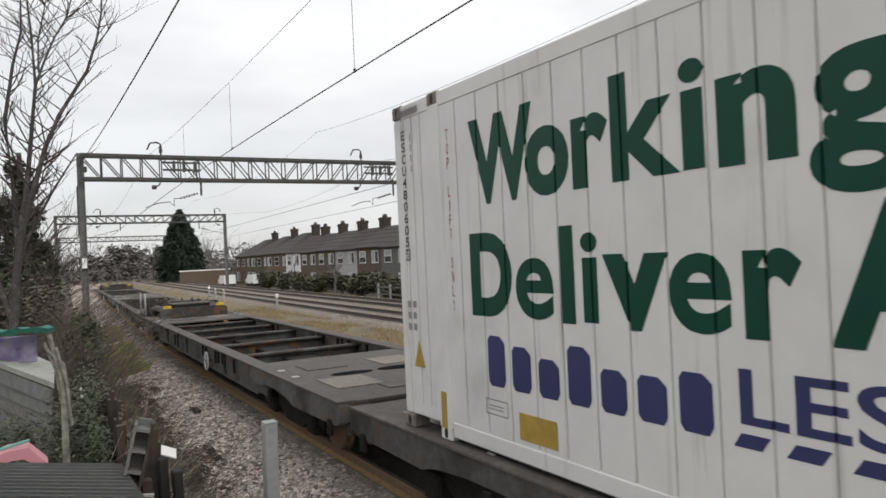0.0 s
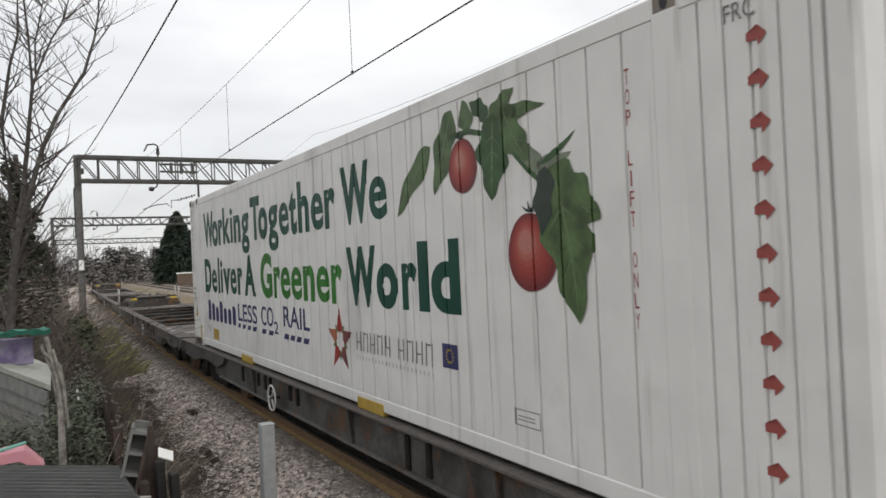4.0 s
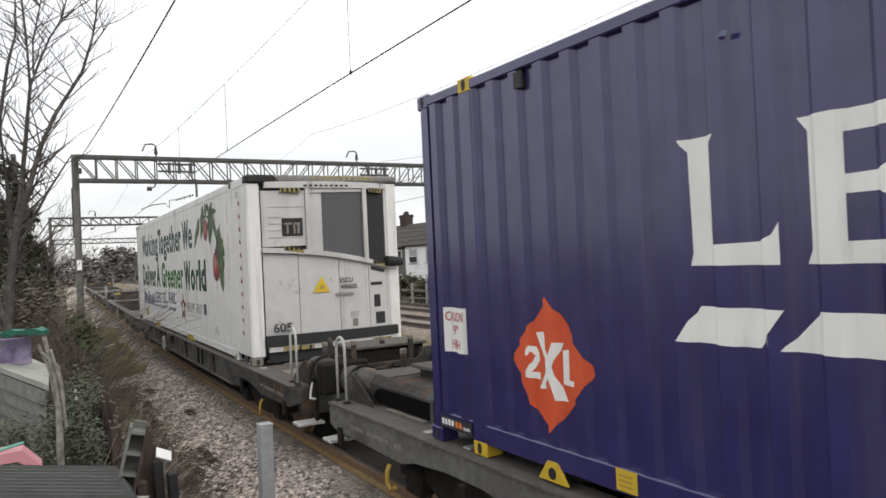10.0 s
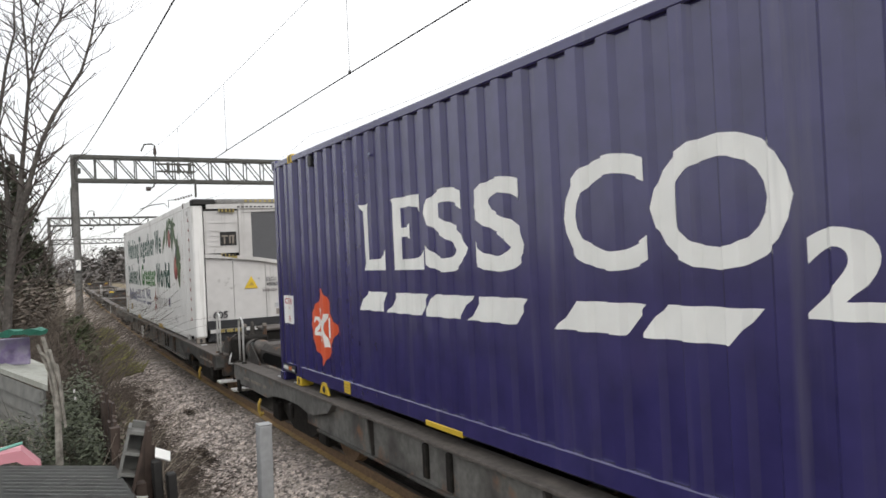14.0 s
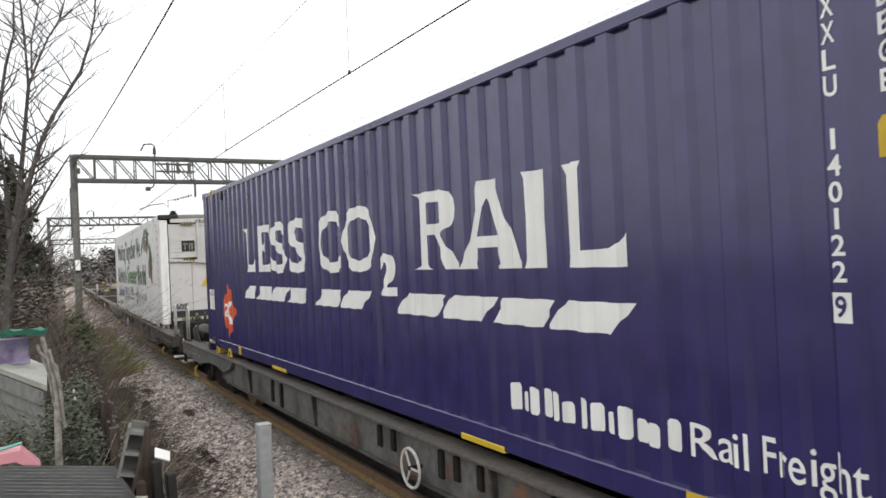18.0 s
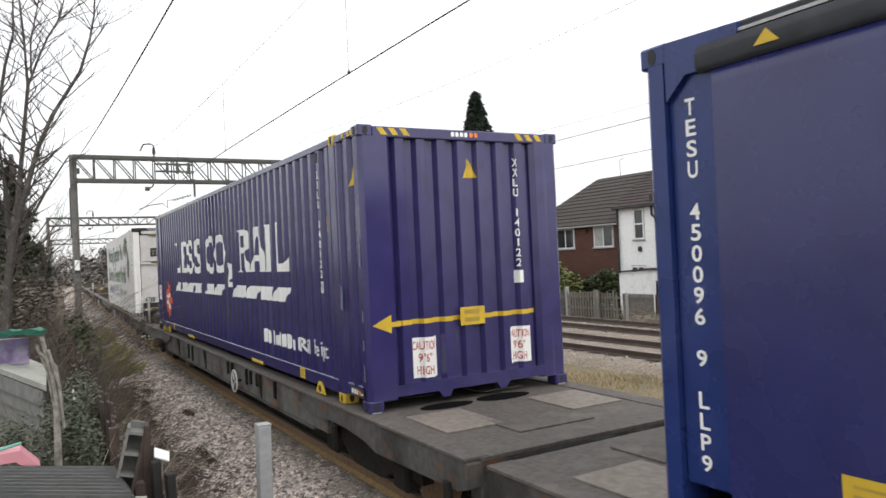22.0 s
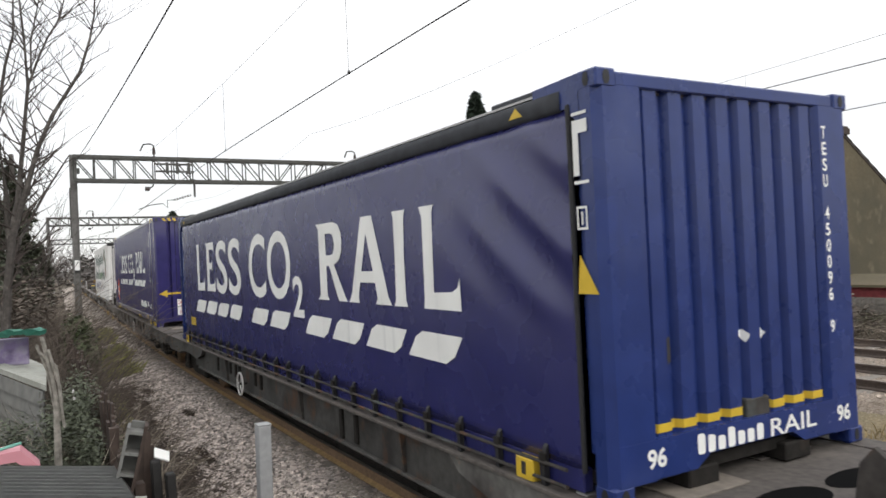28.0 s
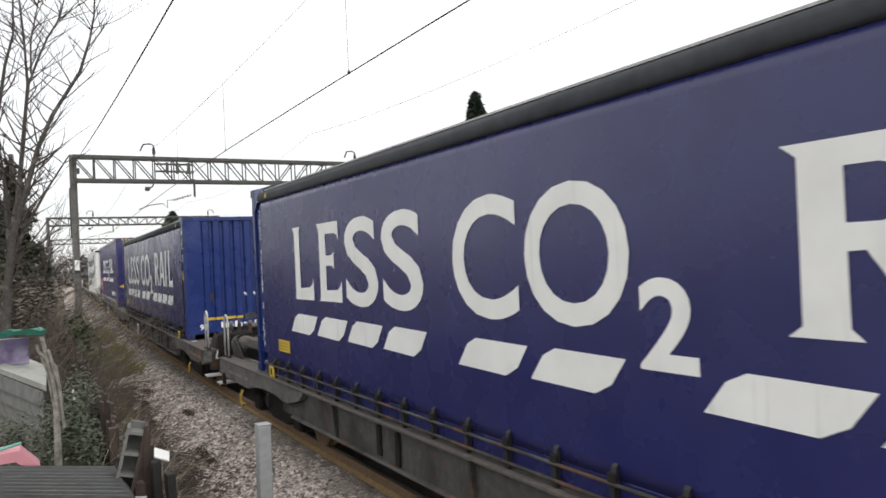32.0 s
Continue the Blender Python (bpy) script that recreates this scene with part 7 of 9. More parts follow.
def chimney(parent, x, y, z0, z1, wx, wy, pots, material="brick_soot"):
    bm = bmesh.new()
    box(bm, x - wx / 2, x + wx / 2, y - wy / 2, y + wy / 2, z0, z1 - 0.3)
    box(bm, x - wx / 2 - 0.06, x + wx / 2 + 0.06, y - wy / 2 - 0.06, y + wy / 2 + 0.06, z1 - 0.3, z1 - 0.08)
    box(bm, x - wx / 2 - 0.02, x + wx / 2 + 0.02, y - wy / 2 - 0.02, y + wy / 2 + 0.02, z1 - 0.08, z1)
    ch = part("chimney", bm, M[material], parent, "soot-darkened brick chimney stack")
    for i in range(pots):
        k = (i + 0.5) / pots - 0.5
        px, py = (x, y + k * wy * 0.85) if wy > wx else (x + k * wx * 0.85, y)
        part("chimney_pot", cyl(bmesh.new(), (px, py, z1), (px, py, z1 + (0.30 + 0.10 * (i % 2) if wy > wx else 0.16)), 0.12, 0.085, 10), M["brick_soot"], ch)
    return ch


def tiled_slope(parent, y0, y1, low, high, courses, material, cut0=0.0, cut1=0.0, name="tile_course"):
    """A roof slope between low (x, z) and high (x, z), in overlapping courses; cut0, cut1: how far its ends draw in towards the ridge (a hip)."""
    (xa, za), (xb, zb) = low, high
    L = math.hypot(xb - xa, zb - za)
    nx, nz = -(zb - za) / L, (xb - xa) / L
    if nz < 0:
        nx, nz = -nx, -nz
    roof = part("roof", prism(bmesh.new(), [(y0, 0), (y1, 0), (y1 - cut1, 1), (y0 + cut0, 1)], "x", 0, 0.08), material, parent)
    for v in roof.data.vertices:
        k, d = v.co.z, v.co.x
        v.co = (xa + (xb - xa) * k + nx * (d - 0.10), v.co.y, za + (zb - za) * k + nz * (d - 0.10))
    for i in range(courses):
        k0, k1 = i / courses, min(1.0, (i + 1.15) / courses)
        bm = bmesh.new()
        ring = []
        for k, d in ((k0, 0.045), (k1, 0.012), (k1, -0.01), (k0, 0.0)):
            ring.append([(xa + (xb - xa) * k + nx * d, yy, za + (zb - za) * k + nz * d) for yy in (y0 + cut0 * k, y1 - cut1 * k)])
        quads(bm, ring + [ring[0]])
        part(name, bm, material, roof)
    return roof


def white_house():
    h = thing("white_terraced_house", pose(0, 0, 0), "white-rendered two-storey terraced cottages with brown tiled roof and bare gable", "house")
    X, y0, y1, g, eave = 23.0, 15.3, 23.55, -1.2, 4.22
    part("rear_wall", box(bmesh.new(), X, X + 0.25, y0, y1, g, eave), M["render_white"], h, "stained white rendered wall")
    part("gable_wall", prism(bmesh.new(), [(X + 0.001, g), (29.0, g), (29.0, eave), (26.0, 6.12), (X + 0.001, eave)], "y", y0 - 0.22, y0 - 0.002), M["gable"], h, "bare brown pebble-dashed gable wall")
    part("party_wall", prism(bmesh.new(), [(X + 0.25, g), (29.0, g), (29.0, eave), (26.0, 6.1), (X + 0.25, eave)], "y", y1 - 0.2, y1), M["brick_brown"], h)
    part("front_wall", box(bmesh.new(), 28.75, 29.0, y0, y1, g, eave), M["brick_brown"], h)
    tiled_slope(h, y0 - 0.25, y1 + 0.1, (X - 0.22, eave - 0.04), (26.0, 6.22), 14, M["tile"])
    tiled_slope(h, y0 - 0.25, y1 + 0.1, (29.22, eave - 0.04), (26.0, 6.22), 6, M["tile"])
    part("ridge_tiles", tube(bmesh.new(), [(26.0, y0 - 0.26, 6.24), (26.0, y1 + 0.1, 6.24)], 0.09, 8), M["tile"], h)
    part("gutter", box(bmesh.new(), X - 0.30, X - 0.18, y0 - 0.15, y1, eave - 0.13, eave - 0.04, 0.02), M["pipe_black"], h)
    chimney(h, 25.9, y0 + 0.3, 5.3, 6.50, 1.45, 0.7, 6)
    chimney(h, 26.0, 23.12, 5.6, 6.92, 0.6, 1.2, 4)
    aerial = bmesh.new()
    tube(aerial, [(26.0, 22.7, 6.95), (26.0, 22.3, 7.75)], 0.012, 5)
    part("aerial", aerial, M["wire"], h)
    stump = part("chimney_stump", prism(bmesh.new(), [(19.06, 4.2), (19.86, 4.2), (19.80, 5.1), (19.12, 5.1)], "x", 23.1, 23.45), M["slate"], h, "capped stump of a chimney stack on the roof")
    part("cap", prism(bmesh.new(), [(18.98, 5.1), (19.90, 5.1), (19.95, 5.22), (19.93, 5.40), (18.90, 5.36), (18.90, 5.22)], "x", 23.04, 23.50), M["brick_soot"], stump)
    part("flashing", box(bmesh.new(), 23.02, 23.1, 19.05, 19.95, 4.30, 4.42, 0.01), M["slate"], stump)
    part("roof_vent", box(bmesh.new(), 24.2, 24.5, 18.6, 18.9, 4.95, 5.1, 0.02), M["slate"], h)
    for ya, yb, za, zb, kind in ((16.20, 16.81, 2.80, 4.03, "top"), (17.93, 18.55, 2.93, 4.04, "top"), (19.91, 20.36, 2.72, 4.04, "sash"), (21.95, 22.50, 2.76, 4.05, "sash")):
        w = window_in(h, X, ya, yb, za, zb, kind)
        part("lintel", box(bmesh.new(), X - 0.03, X, ya - 0.08, yb + 0.08, zb + 0.036, zb + 0.13, 0.01), M["render_white"], w)
    bay = part("bay_window", prism(bmesh.new(), [(15.95, 0.2), (17.30, 0.2), (17.30, 1.45), (17.1, 1.58), (16.62, 1.64), (16.15, 1.58), (15.95, 1.45)], "x", X - 0.02, X + 0.05), M["soot"], h)
    for ya, yb in ((16.0, 16.42), (16.46, 17.25)):
        part("window_frame", box(bmesh.new(), X - 0.035, X - 0.02, ya, yb, 0.98, 1.06), M["frame_white"], bay)
        part("pane", box(bmesh.new(), X - 0.03, X - 0.02, ya, yb, 1.06, 1.45), M["pane"], bay)
    part("window_frame", box(bmesh.new(), X - 0.045, X - 0.02, 16.41, 16.47, 0.3, 1.5), M["frame_white"], bay)
    door = part("door", box(bmesh.new(), X - 0.05, X + 0.05, 17.98, 18.42, -0.9, 1.55), M["frame_white"], h, "white part-glazed back door")
    part("pane", box(bmesh.new(), X - 0.062, X - 0.05, 18.06, 18.34, 1.20, 1.46), M["pane"], door)
    part("pane", box(bmesh.new(), X - 0.062, X - 0.05, 18.06, 18.34, 0.2, 1.08), M["pane"], door)
    lean = part("lean_to", prism(bmesh.new(), [(19.5, g), (21.9, g), (21.9, 1.40), (20.2, 1.52), (19.5, 1.48)], "x", X - 1.6, X), M["render_white"], h, "white lean-to with a flat dark roof")
    part("lean_to_roof", prism(bmesh.new(), [(19.4, 1.48), (20.2, 1.53), (22.0, 1.42), (22.0, 1.47), (20.2, 1.60), (19.4, 1.55)], "x", X - 1.7, X), M["slate"], lean)
    part("opening", box(bmesh.new(), X - 1.61, X - 1.5, 19.6, 19.95, -0.6, 1.1), M["soot"], lean)
    window_in(h, X, 22.0, 22.75, 1.20, 1.62, "cross", False)
    pipe(h, [(X - 0.08, 19.30, 4.15), (X - 0.08, 19.42, -1.0)], 0.05, "pipe_black")
    pipe(h, [(X - 0.09, 17.62, 4.80), (X - 0.09, 17.75, -1.0)], 0.06, "pipe_grey")
    pipe(h, [(X - 0.08, 21.45, 4.6), (X - 0.08, 21.43, 3.75), (X - 0.08, 20.95, 3.35), (X - 0.08, 20.9, 1.72), (X - 0.08, 20.55, 1.75), (X - 0.08, 20.52, 2.2)], 0.05, "pipe_black")
    pipe(h, [(X - 0.08, 23.40, 4.2), (X - 0.08, 23.45, -1.0)], 0.05, "pipe_black")
    pipe(h, [(X - 0.07, 19.0, 2.2), (X - 0.07, 17.8, 2.05)], 0.03, "pipe_grey")
    pipe(h, [(X - 0.07, 18.35, 2.6), (X - 0.07, 17.85, 2.5)], 0.03, "pipe_grey")
    for y, z, m in ((20.75, 3.75, "pipe_grey"), (18.75, 1.5, "pipe_black"), (18.35, 1.68, "pipe_black"), (17.1, 2.45, "pipe_grey"), (22.2, 2.35, "pipe_black"), (20.2, 1.55, "pipe_grey"), (18.95, 4.0, "pipe_grey")):
        part("wall_box", box(bmesh.new(), X - 0.09, X - 0.005, y - 0.09, y + 0.09, z - 0.1, z + 0.1, 0.02), M[m], h)


def red_house():
    h = thing("red_brick_house", pose(0, 0, 0), "red brick semi-detached house with hipped grey-brown tiled roof", "house")
    X, y0, y1, g, eave = 24.0, 23.7, 31.0, -1.2, 3.66
    part("rear_wall", box(bmesh.new(), X, X + 0.25, y0, y1, g, eave), M["brick_red"], h)
    part("side_wall", box(bmesh.new(), X + 0.25, 30.0, y1 - 0.25, y1, g, eave), M["brick_red"], h)
    part("front_wall", box(bmesh.new(), 29.75, 30.0, y0, y1 - 0.25, g, eave), M["brick_red"], h)
    tiled_slope(h, y0 - 0.2, y1 + 0.35, (X - 0.3, eave - 0.08), (27.0, 6.1), 13, M["slate"], 0, 2.55)
    tiled_slope(h, y0 - 0.2, y1 + 0.35, (30.3, eave - 0.08), (27.0, 6.1), 5, M["slate"], 0, 2.55)
    hip = bmesh.new()
    hip.faces.new([hip.verts.new(p) for p in ((X - 0.3, y1 + 0.35, eave - 0.08), (30.3, y1 + 0.35, eave - 0.08), (27.0, y1 - 2.2, 6.1))])
    hip.faces.new([hip.verts.new(p) for p in ((X - 0.3, y1 + 0.35, eave - 0.18), (30.3, y1 + 0.35, eave - 0.18), (27.0, y1 - 2.2, 5.95))])
    part("hip", hip, M["slate"], h)
    part("gutter", box(bmesh.new(), X - 0.36, X - 0.25, y0, y1 + 0.3, eave - 0.18, eave - 0.1, 0.02), M["pipe_grey"], h)
    for ya, yb in ((27.50, 28.80), (24.80, 26.10)):
        window_in(h, X, ya, yb, 2.50, 3.48, "cross")
    window_in(h, X, 25.0, 26.4, -0.2, 0.9, "cross")
    part("alarm_box", box(bmesh.new(), X - 0.1, X, 26.55, 26.8, 3.2, 3.45, 0.02), M["brick_red"], h)
    part("aerial", tube(bmesh.new(), [(27, 27.2, 6.1), (27, 27.2, 6.9), (27, 26.9, 6.95)], 0.015, 5), M["wire"], h)


def far_house(x, y, wide, deep, eave, ridge, wall, roof, pots, label, windows=2, stacks=1, hipped=False):
    h = thing("terraced_house", pose(x, y, 0), label, "house", "terrace beyond the tracks")
    g = -1.3
    bm = bmesh.new()
    for a, b, c, d in ((0, 0.25, 0, wide), (deep - 0.25, deep, 0, wide), (0.25, deep - 0.25, 0, 0.25), (0.25, deep - 0.25, wide - 0.25, wide)):
        box(bm, a, b, c, d, g, eave)
    part("wall", bm, M[wall], h)
    cut = wide * 0.35 if hipped else 0.0
    tiled_slope(h, -0.1, wide + 0.1, (-0.3, eave - 0.05), (deep / 2, ridge), 5, M[roof], cut, cut)
    tiled_slope(h, -0.1, wide + 0.1, (deep + 0.3, eave - 0.05), (deep / 2, ridge), 3, M[roof], cut, cut)
    if not hipped:
        part("gable", prism(bmesh.new(), [(0.0, eave), (deep, eave), (deep / 2, ridge - 0.1)], "y", 0.02, 0.2), M[wall], h)
    else:
        hip = bmesh.new()
        hip.faces.new([hip.verts.new(p) for p in ((-0.3, -0.1, eave - 0.05), (deep + 0.3, -0.1, eave - 0.05), (deep / 2, cut - 0.1, ridge))])
        hip.faces.new([hip.verts.new(p) for p in ((-0.3, wide + 0.1, eave - 0.05), (deep + 0.3, wide + 0.1, eave - 0.05), (deep / 2, wide + 0.1 - cut, ridge))])
        part("hip", hip, M[roof], h)
    for k in range(stacks):
        chimney(h, deep / 2, wide * (0.12 + 0.7 * k), ridge - 0.6, ridge + 1.0, 0.8, 1.3, pots)
    for k in range(windows):
        ya = wide * (k + 0.25) / windows
        window_in(h, 0.0, ya, ya + wide * 0.5 / windows, 1.9, 3.1, ("cross", "sash")[k % 2])
        if k % 2 == 0:
            window_in(h, 0.0, ya, ya + wide * 0.55 / windows, -0.6, 0.9, "cross")


white_house()
red_house()
terr = (("brick_brown", "tile", 4, "brown brick terraced house with tall chimney pots", 2, 1), ("render_white", "tile", 5, "white-rendered terraced house with a brown tiled roof", 2, 1), ("shed", "slate", 5, "grey-rendered terraced house with dark roof", 2, 1),
        ("brick_brown", "slate", 3, "brown brick terraced house with dark roof", 2, 1), ("curtain_net", "tile", 3, "pale-rendered terraced house with brown roof", 2, 1), ("brick_brown", "slate", 2, "brown brick terraced house with dark roof", 2, 1))
for i in range(8):
    wl_, rf, po, lb, wn_, st = terr[i % 6]
    yy = 46 + i * 6.1
    far_house(30.0 + curve_of_line(yy) * 0.3, yy, 6.0, 7.5, 3.4 + 0.1 * (i % 2), 5.7, wl_, rf, po, lb, wn_, st)
for i, yy in enumerate((96.0, 108.0, 121.0)):
    far_house(32.0 + i, yy, 10.5, 9, 3.6, 6.4, ("brick_brown", "gable", "brick_brown")[i], "slate", 2, "brown brick house with a hipped dark roof, far up the line", 3, 1, True)
far_house(30.2, 42.0, 9.0, 6, 3.4, 5.3, "shed", "slate", 3, "grey-walled house with a dark roof behind the conifer", 2, 1)

# ---------------------------------------------------------------- trees and hedges


def conifer_tree(x, y, height, width, seed, label, n, base=0.4, leafsize=0.16):
    t = thing("conifer_tree", pose(x, y, -1.0), label, "tree")
    r = random.Random(seed)
    part("trunk", cyl(bmesh.new(), (0, 0, 0), (0, 0, height * 0.96), 0.24, 0.03, 8), M["bark"], t)
    verts, faces = [], []
    core = bmesh.new()
    rings = []
    for i in range(16):
        k = i / 15
        z = base + (height - base) * k
        rad = width / 2 * (1 - k ** 1.9) * 0.72 + 0.03
        rings.append([core.verts.new((rad * math.cos(a * math.tau / 14) * (1 + 0.2 * noise.noise((i * 0.6, a * 0.9, seed))), rad * math.sin(a * math.tau / 14) * (1 + 0.2 * noise.noise((i * 0.6, a * 0.9, seed + 4))), z)) for a in range(14)])
    for a, b in zip(rings, rings[1:]):
        for k in range(14):
            core.faces.new((a[k], a[(k + 1) % 14], b[(k + 1) % 14], b[k]))
    part("inner_crown", core, M["conifer"], t)
    for _ in range(n):
        k = r.random() ** 0.75
        k = 1 - k if r.random() < 0.65 else k
        z = base + (height - base) * k
        a = r.random() * math.tau
        rad = width / 2 * (1 - k ** 1.9) * (0.62 + 0.5 * r.random()) * (1 + 0.28 * noise.noise((z * 0.9, math.cos(a) * 2, math.sin(a) * 2 + seed))) + 0.06
        p = Vector((rad * math.cos(a), rad * math.sin(a), z))
        u = Vector((math.cos(a) * 0.6 + r.uniform(-0.4, 0.4), math.sin(a) * 0.6 + r.uniform(-0.4, 0.4), r.uniform(-1.0, 0.2))).normalized()
        w = u.cross(Vector((r.uniform(-1, 1), r.uniform(-1, 1), 0.4))).normalized()
        s = leafsize * r.uniform(0.6, 1.5)
        q = len(verts)
        verts += [p - u * s * 0.6, p + w * s * 0.4, p + u * s * 1.3, p - w * s * 0.4]
        faces.append((q, q + 1, q + 2, q + 3))
    part("crown", raw("crown", verts, faces, M["conifer"]), None, t, "dark drooping evergreen sprays")
    return t


conifer_tree(22.05, 32.75, 12.2, 3.7, 7, "tall narrow dark green conifer beside the railway fence", 12000)
conifer_tree(24.4, 130.0, 13.0, 7.2, 12, "broad dark conifer far up the line", 5000, 0.5, 0.42)


def bush(name, blobs, n, size, material, label, seed, stems=10, flat=0.6):
    cx, cy = sum(b[0] for b in blobs) / len(blobs), sum(b[1] for b in blobs) / len(blobs)
    zb = min(b[2] - b[5] for b in blobs)
    t = thing(name, pose(0, 0, 0), label, "bush")
    r = random.Random(seed)
    part("undergrowth", sticks("undergrowth", [[((b[0] + r.uniform(-0.2, 0.2), b[1] + r.uniform(-0.2, 0.2), -0.75 if b[0] < 19 else -1.15), 0.02), ((b[0] + r.uniform(-0.5, 0.5) * b[3], b[1] + r.uniform(-0.5, 0.5) * b[4], b[2] + r.uniform(-0.2, 0.6) * b[5]), 0.008)] for b in blobs for _ in range(stems)], M["twig"], 4), None, t)
    tagged(part("foliage", leaf_cloud("foliage", blobs, n, size, M[material], seed, flat), None, t), "", "", "", "stuff")
    return t


bush("variegated_shrub", [(21.4, 29.6, 0.9, 0.9, 1.2, 1.0), (21.3, 28.0, 1.5, 1.0, 1.3, 1.2), (21.4, 26.4, 1.3, 1.0, 1.3, 1.1), (21.2, 24.9, 0.8, 0.8, 1.0, 0.9), (21.5, 27.3, 2.2, 0.6, 0.8, 0.6)], 9000, 0.10, "shrub", "yellow-green variegated evergreen shrub behind the fence", 21)
bush("dark_shrub", [(22.0, 23.3, 0.8, 0.7, 1.1, 1.05), (22.0, 24.2, 0.6, 0.6, 0.9, 0.9), (22.0, 22.3, 0.4, 0.5, 0.7, 0.7)], 5000, 0.09, "bush", "dark green garden shrub against the white house", 22)
r_ = random.Random(31)
bush("trackside_bush", [(22.6 + curve_of_line(y) + r_.uniform(-0.6, 0.6), y, 0.25 + r_.uniform(-0.25, 0.35), 1.3, 2.2, 1.15) for y in range(42, 92, 3)], 15000, 0.17, "scrub", "overgrown green bushes along the far side of the line", 23, 4)
dead = thing("dead_hedge", pose(0, 0, 0), "brown leafless bramble hedge in front of the house fence", "hedge")
part("undergrowth", sticks("undergrowth", thicket(19.6, 21.4, 7.5, 17.2, -0.6, 1.75, 2600, random.Random(5), 0.8, 0.008), M["bramble"], 3), None, dead)
tagged(part("dead_leaves", leaf_cloud("dead_leaves", [(20.5, y, -0.05, 0.9, 1.0, 0.72 + 0.35 * math.sin(y * 2.3)) for y in (8, 9, 10.4, 11.8, 13, 14.2, 15.5, 16.6)], 5200, 0.06, M["bramble"], 6), None, dead), "", "", "", "stuff")
tagged(part("green_leaves", leaf_cloud("green_leaves", [(20.4, y, 0.0, 0.7, 0.9, 0.55 + 0.3 * math.sin(y * 3.1)) for y in (8.4, 9.8, 11.2, 13.8, 15.4)], 2600, 0.06, M["scrub"], 8), None, dead), "", "", "", "stuff")
tagged(part("dry_growth", sticks("dry_growth", thicket(19.3, 20.8, 7.5, 19.5, -0.6, 1.5, 1500, random.Random(6), 0.9, 0.008), M["stalk"], 3), None, dead), "", "", "", "stuff")
dead2 = thing("undergrowth", pose(0, 0, 0), "low brown and green undergrowth along the railway fence", "hedge")
part("undergrowth", sticks("undergrowth", thicket(20.4, 21.3, 18.5, 40.0, -0.6, 0.9, 900, random.Random(15), 0.8, 0.008), M["bramble"], 3), None, dead2)
tagged(part("leaves", leaf_cloud("leaves", [(20.9, 19 + 1.3 * i, -0.2, 0.4, 0.9, 0.5) for i in range(16)], 2600, 0.06, M["bush"], 16), None, dead2), "", "", "", "stuff")
bare_tree("bare_tree", pose(33.0, 13.5, -1.2), 9.0, 41, "bare winter tree behind the gable")
for i, (x, y, hh) in enumerate(((12.0, 168, 10), (16.5, 150, 9), (21.5, 160, 12), (27.5, 175, 10), (34, 150, 11), (7.0, 175, 12), (24.0, 60, 4.5), (25.5, 74, 5.0))):
    bare_tree("bare_tree", pose(x, y, -1.0), hh, 50 + i, "bare winter tree up the line", "bare trees up the line", "far_tree", "far_tree", 4, (0, 0), 0.2)

woods = []
r_ = random.Random(77)
for i in range(420):
    x, y = r_.uniform(-70, 190), r_.uniform(195, 330)
    branching((x, y, -1), (0, 0, 1), r_.uniform(4.6, 7.2), 0.24, 2, r_, {0: woods, 1: woods, 2: woods}, 0.6, 0.5, 0.75)
tagged(new("far_woods", sticks("far_woods", woods, M["far_tree"], 3)), "grey-brown bare winter woods on the skyline", "woods", "", "stuff")
tagged(new("far_scrub", leaf_cloud("far_scrub", [(r_.uniform(-80, 200), r_.uniform(180, 300), r_.uniform(-1, 3.4), 9, 7, 4.2) for _ in range(70)] + [(r_.uniform(-12, 60), r_.uniform(190, 260), r_.uniform(0, 5), 6, 5, 4.5) for _ in range(45)], 30000, 0.6, M["far_tree"], 78)), "grey-brown scrub along the skyline", "scrub", "", "stuff")

for i, (x, y, wd, hh) in enumerate(((17.5, 215, 2.6, 8.5), (23.0, 205, 4.0, 10.5), (28.5, 225, 4.4, 11.5), (33.0, 210, 3.4, 10.0))):
    t_ = thing("evergreen_tree", pose(x, y, -1.0), "dark rounded evergreen tree far up the line", "tree", "far evergreen trees")
    part("trunk", cyl(bmesh.new(), (0, 0, 0), (0, 0, hh * 0.8), 0.3, 0.08, 6), M["bark"], t_)
    tagged(part("crown", leaf_cloud("crown", [(r_.uniform(-0.4, 0.4) * wd, r_.uniform(-1, 1), hh * k, wd * w, 2.0, hh * 0.2) for k, w in ((0.25, 0.8), (0.42, 1.0), (0.6, 0.95), (0.78, 0.65), (0.5, 0.9))], 3000, 0.36, M["evergreen"], 90 + i, shell=0.2), None, t_), "", "", "", "stuff")

# ---------------------------------------------------------------- fences and cabinets on the far side


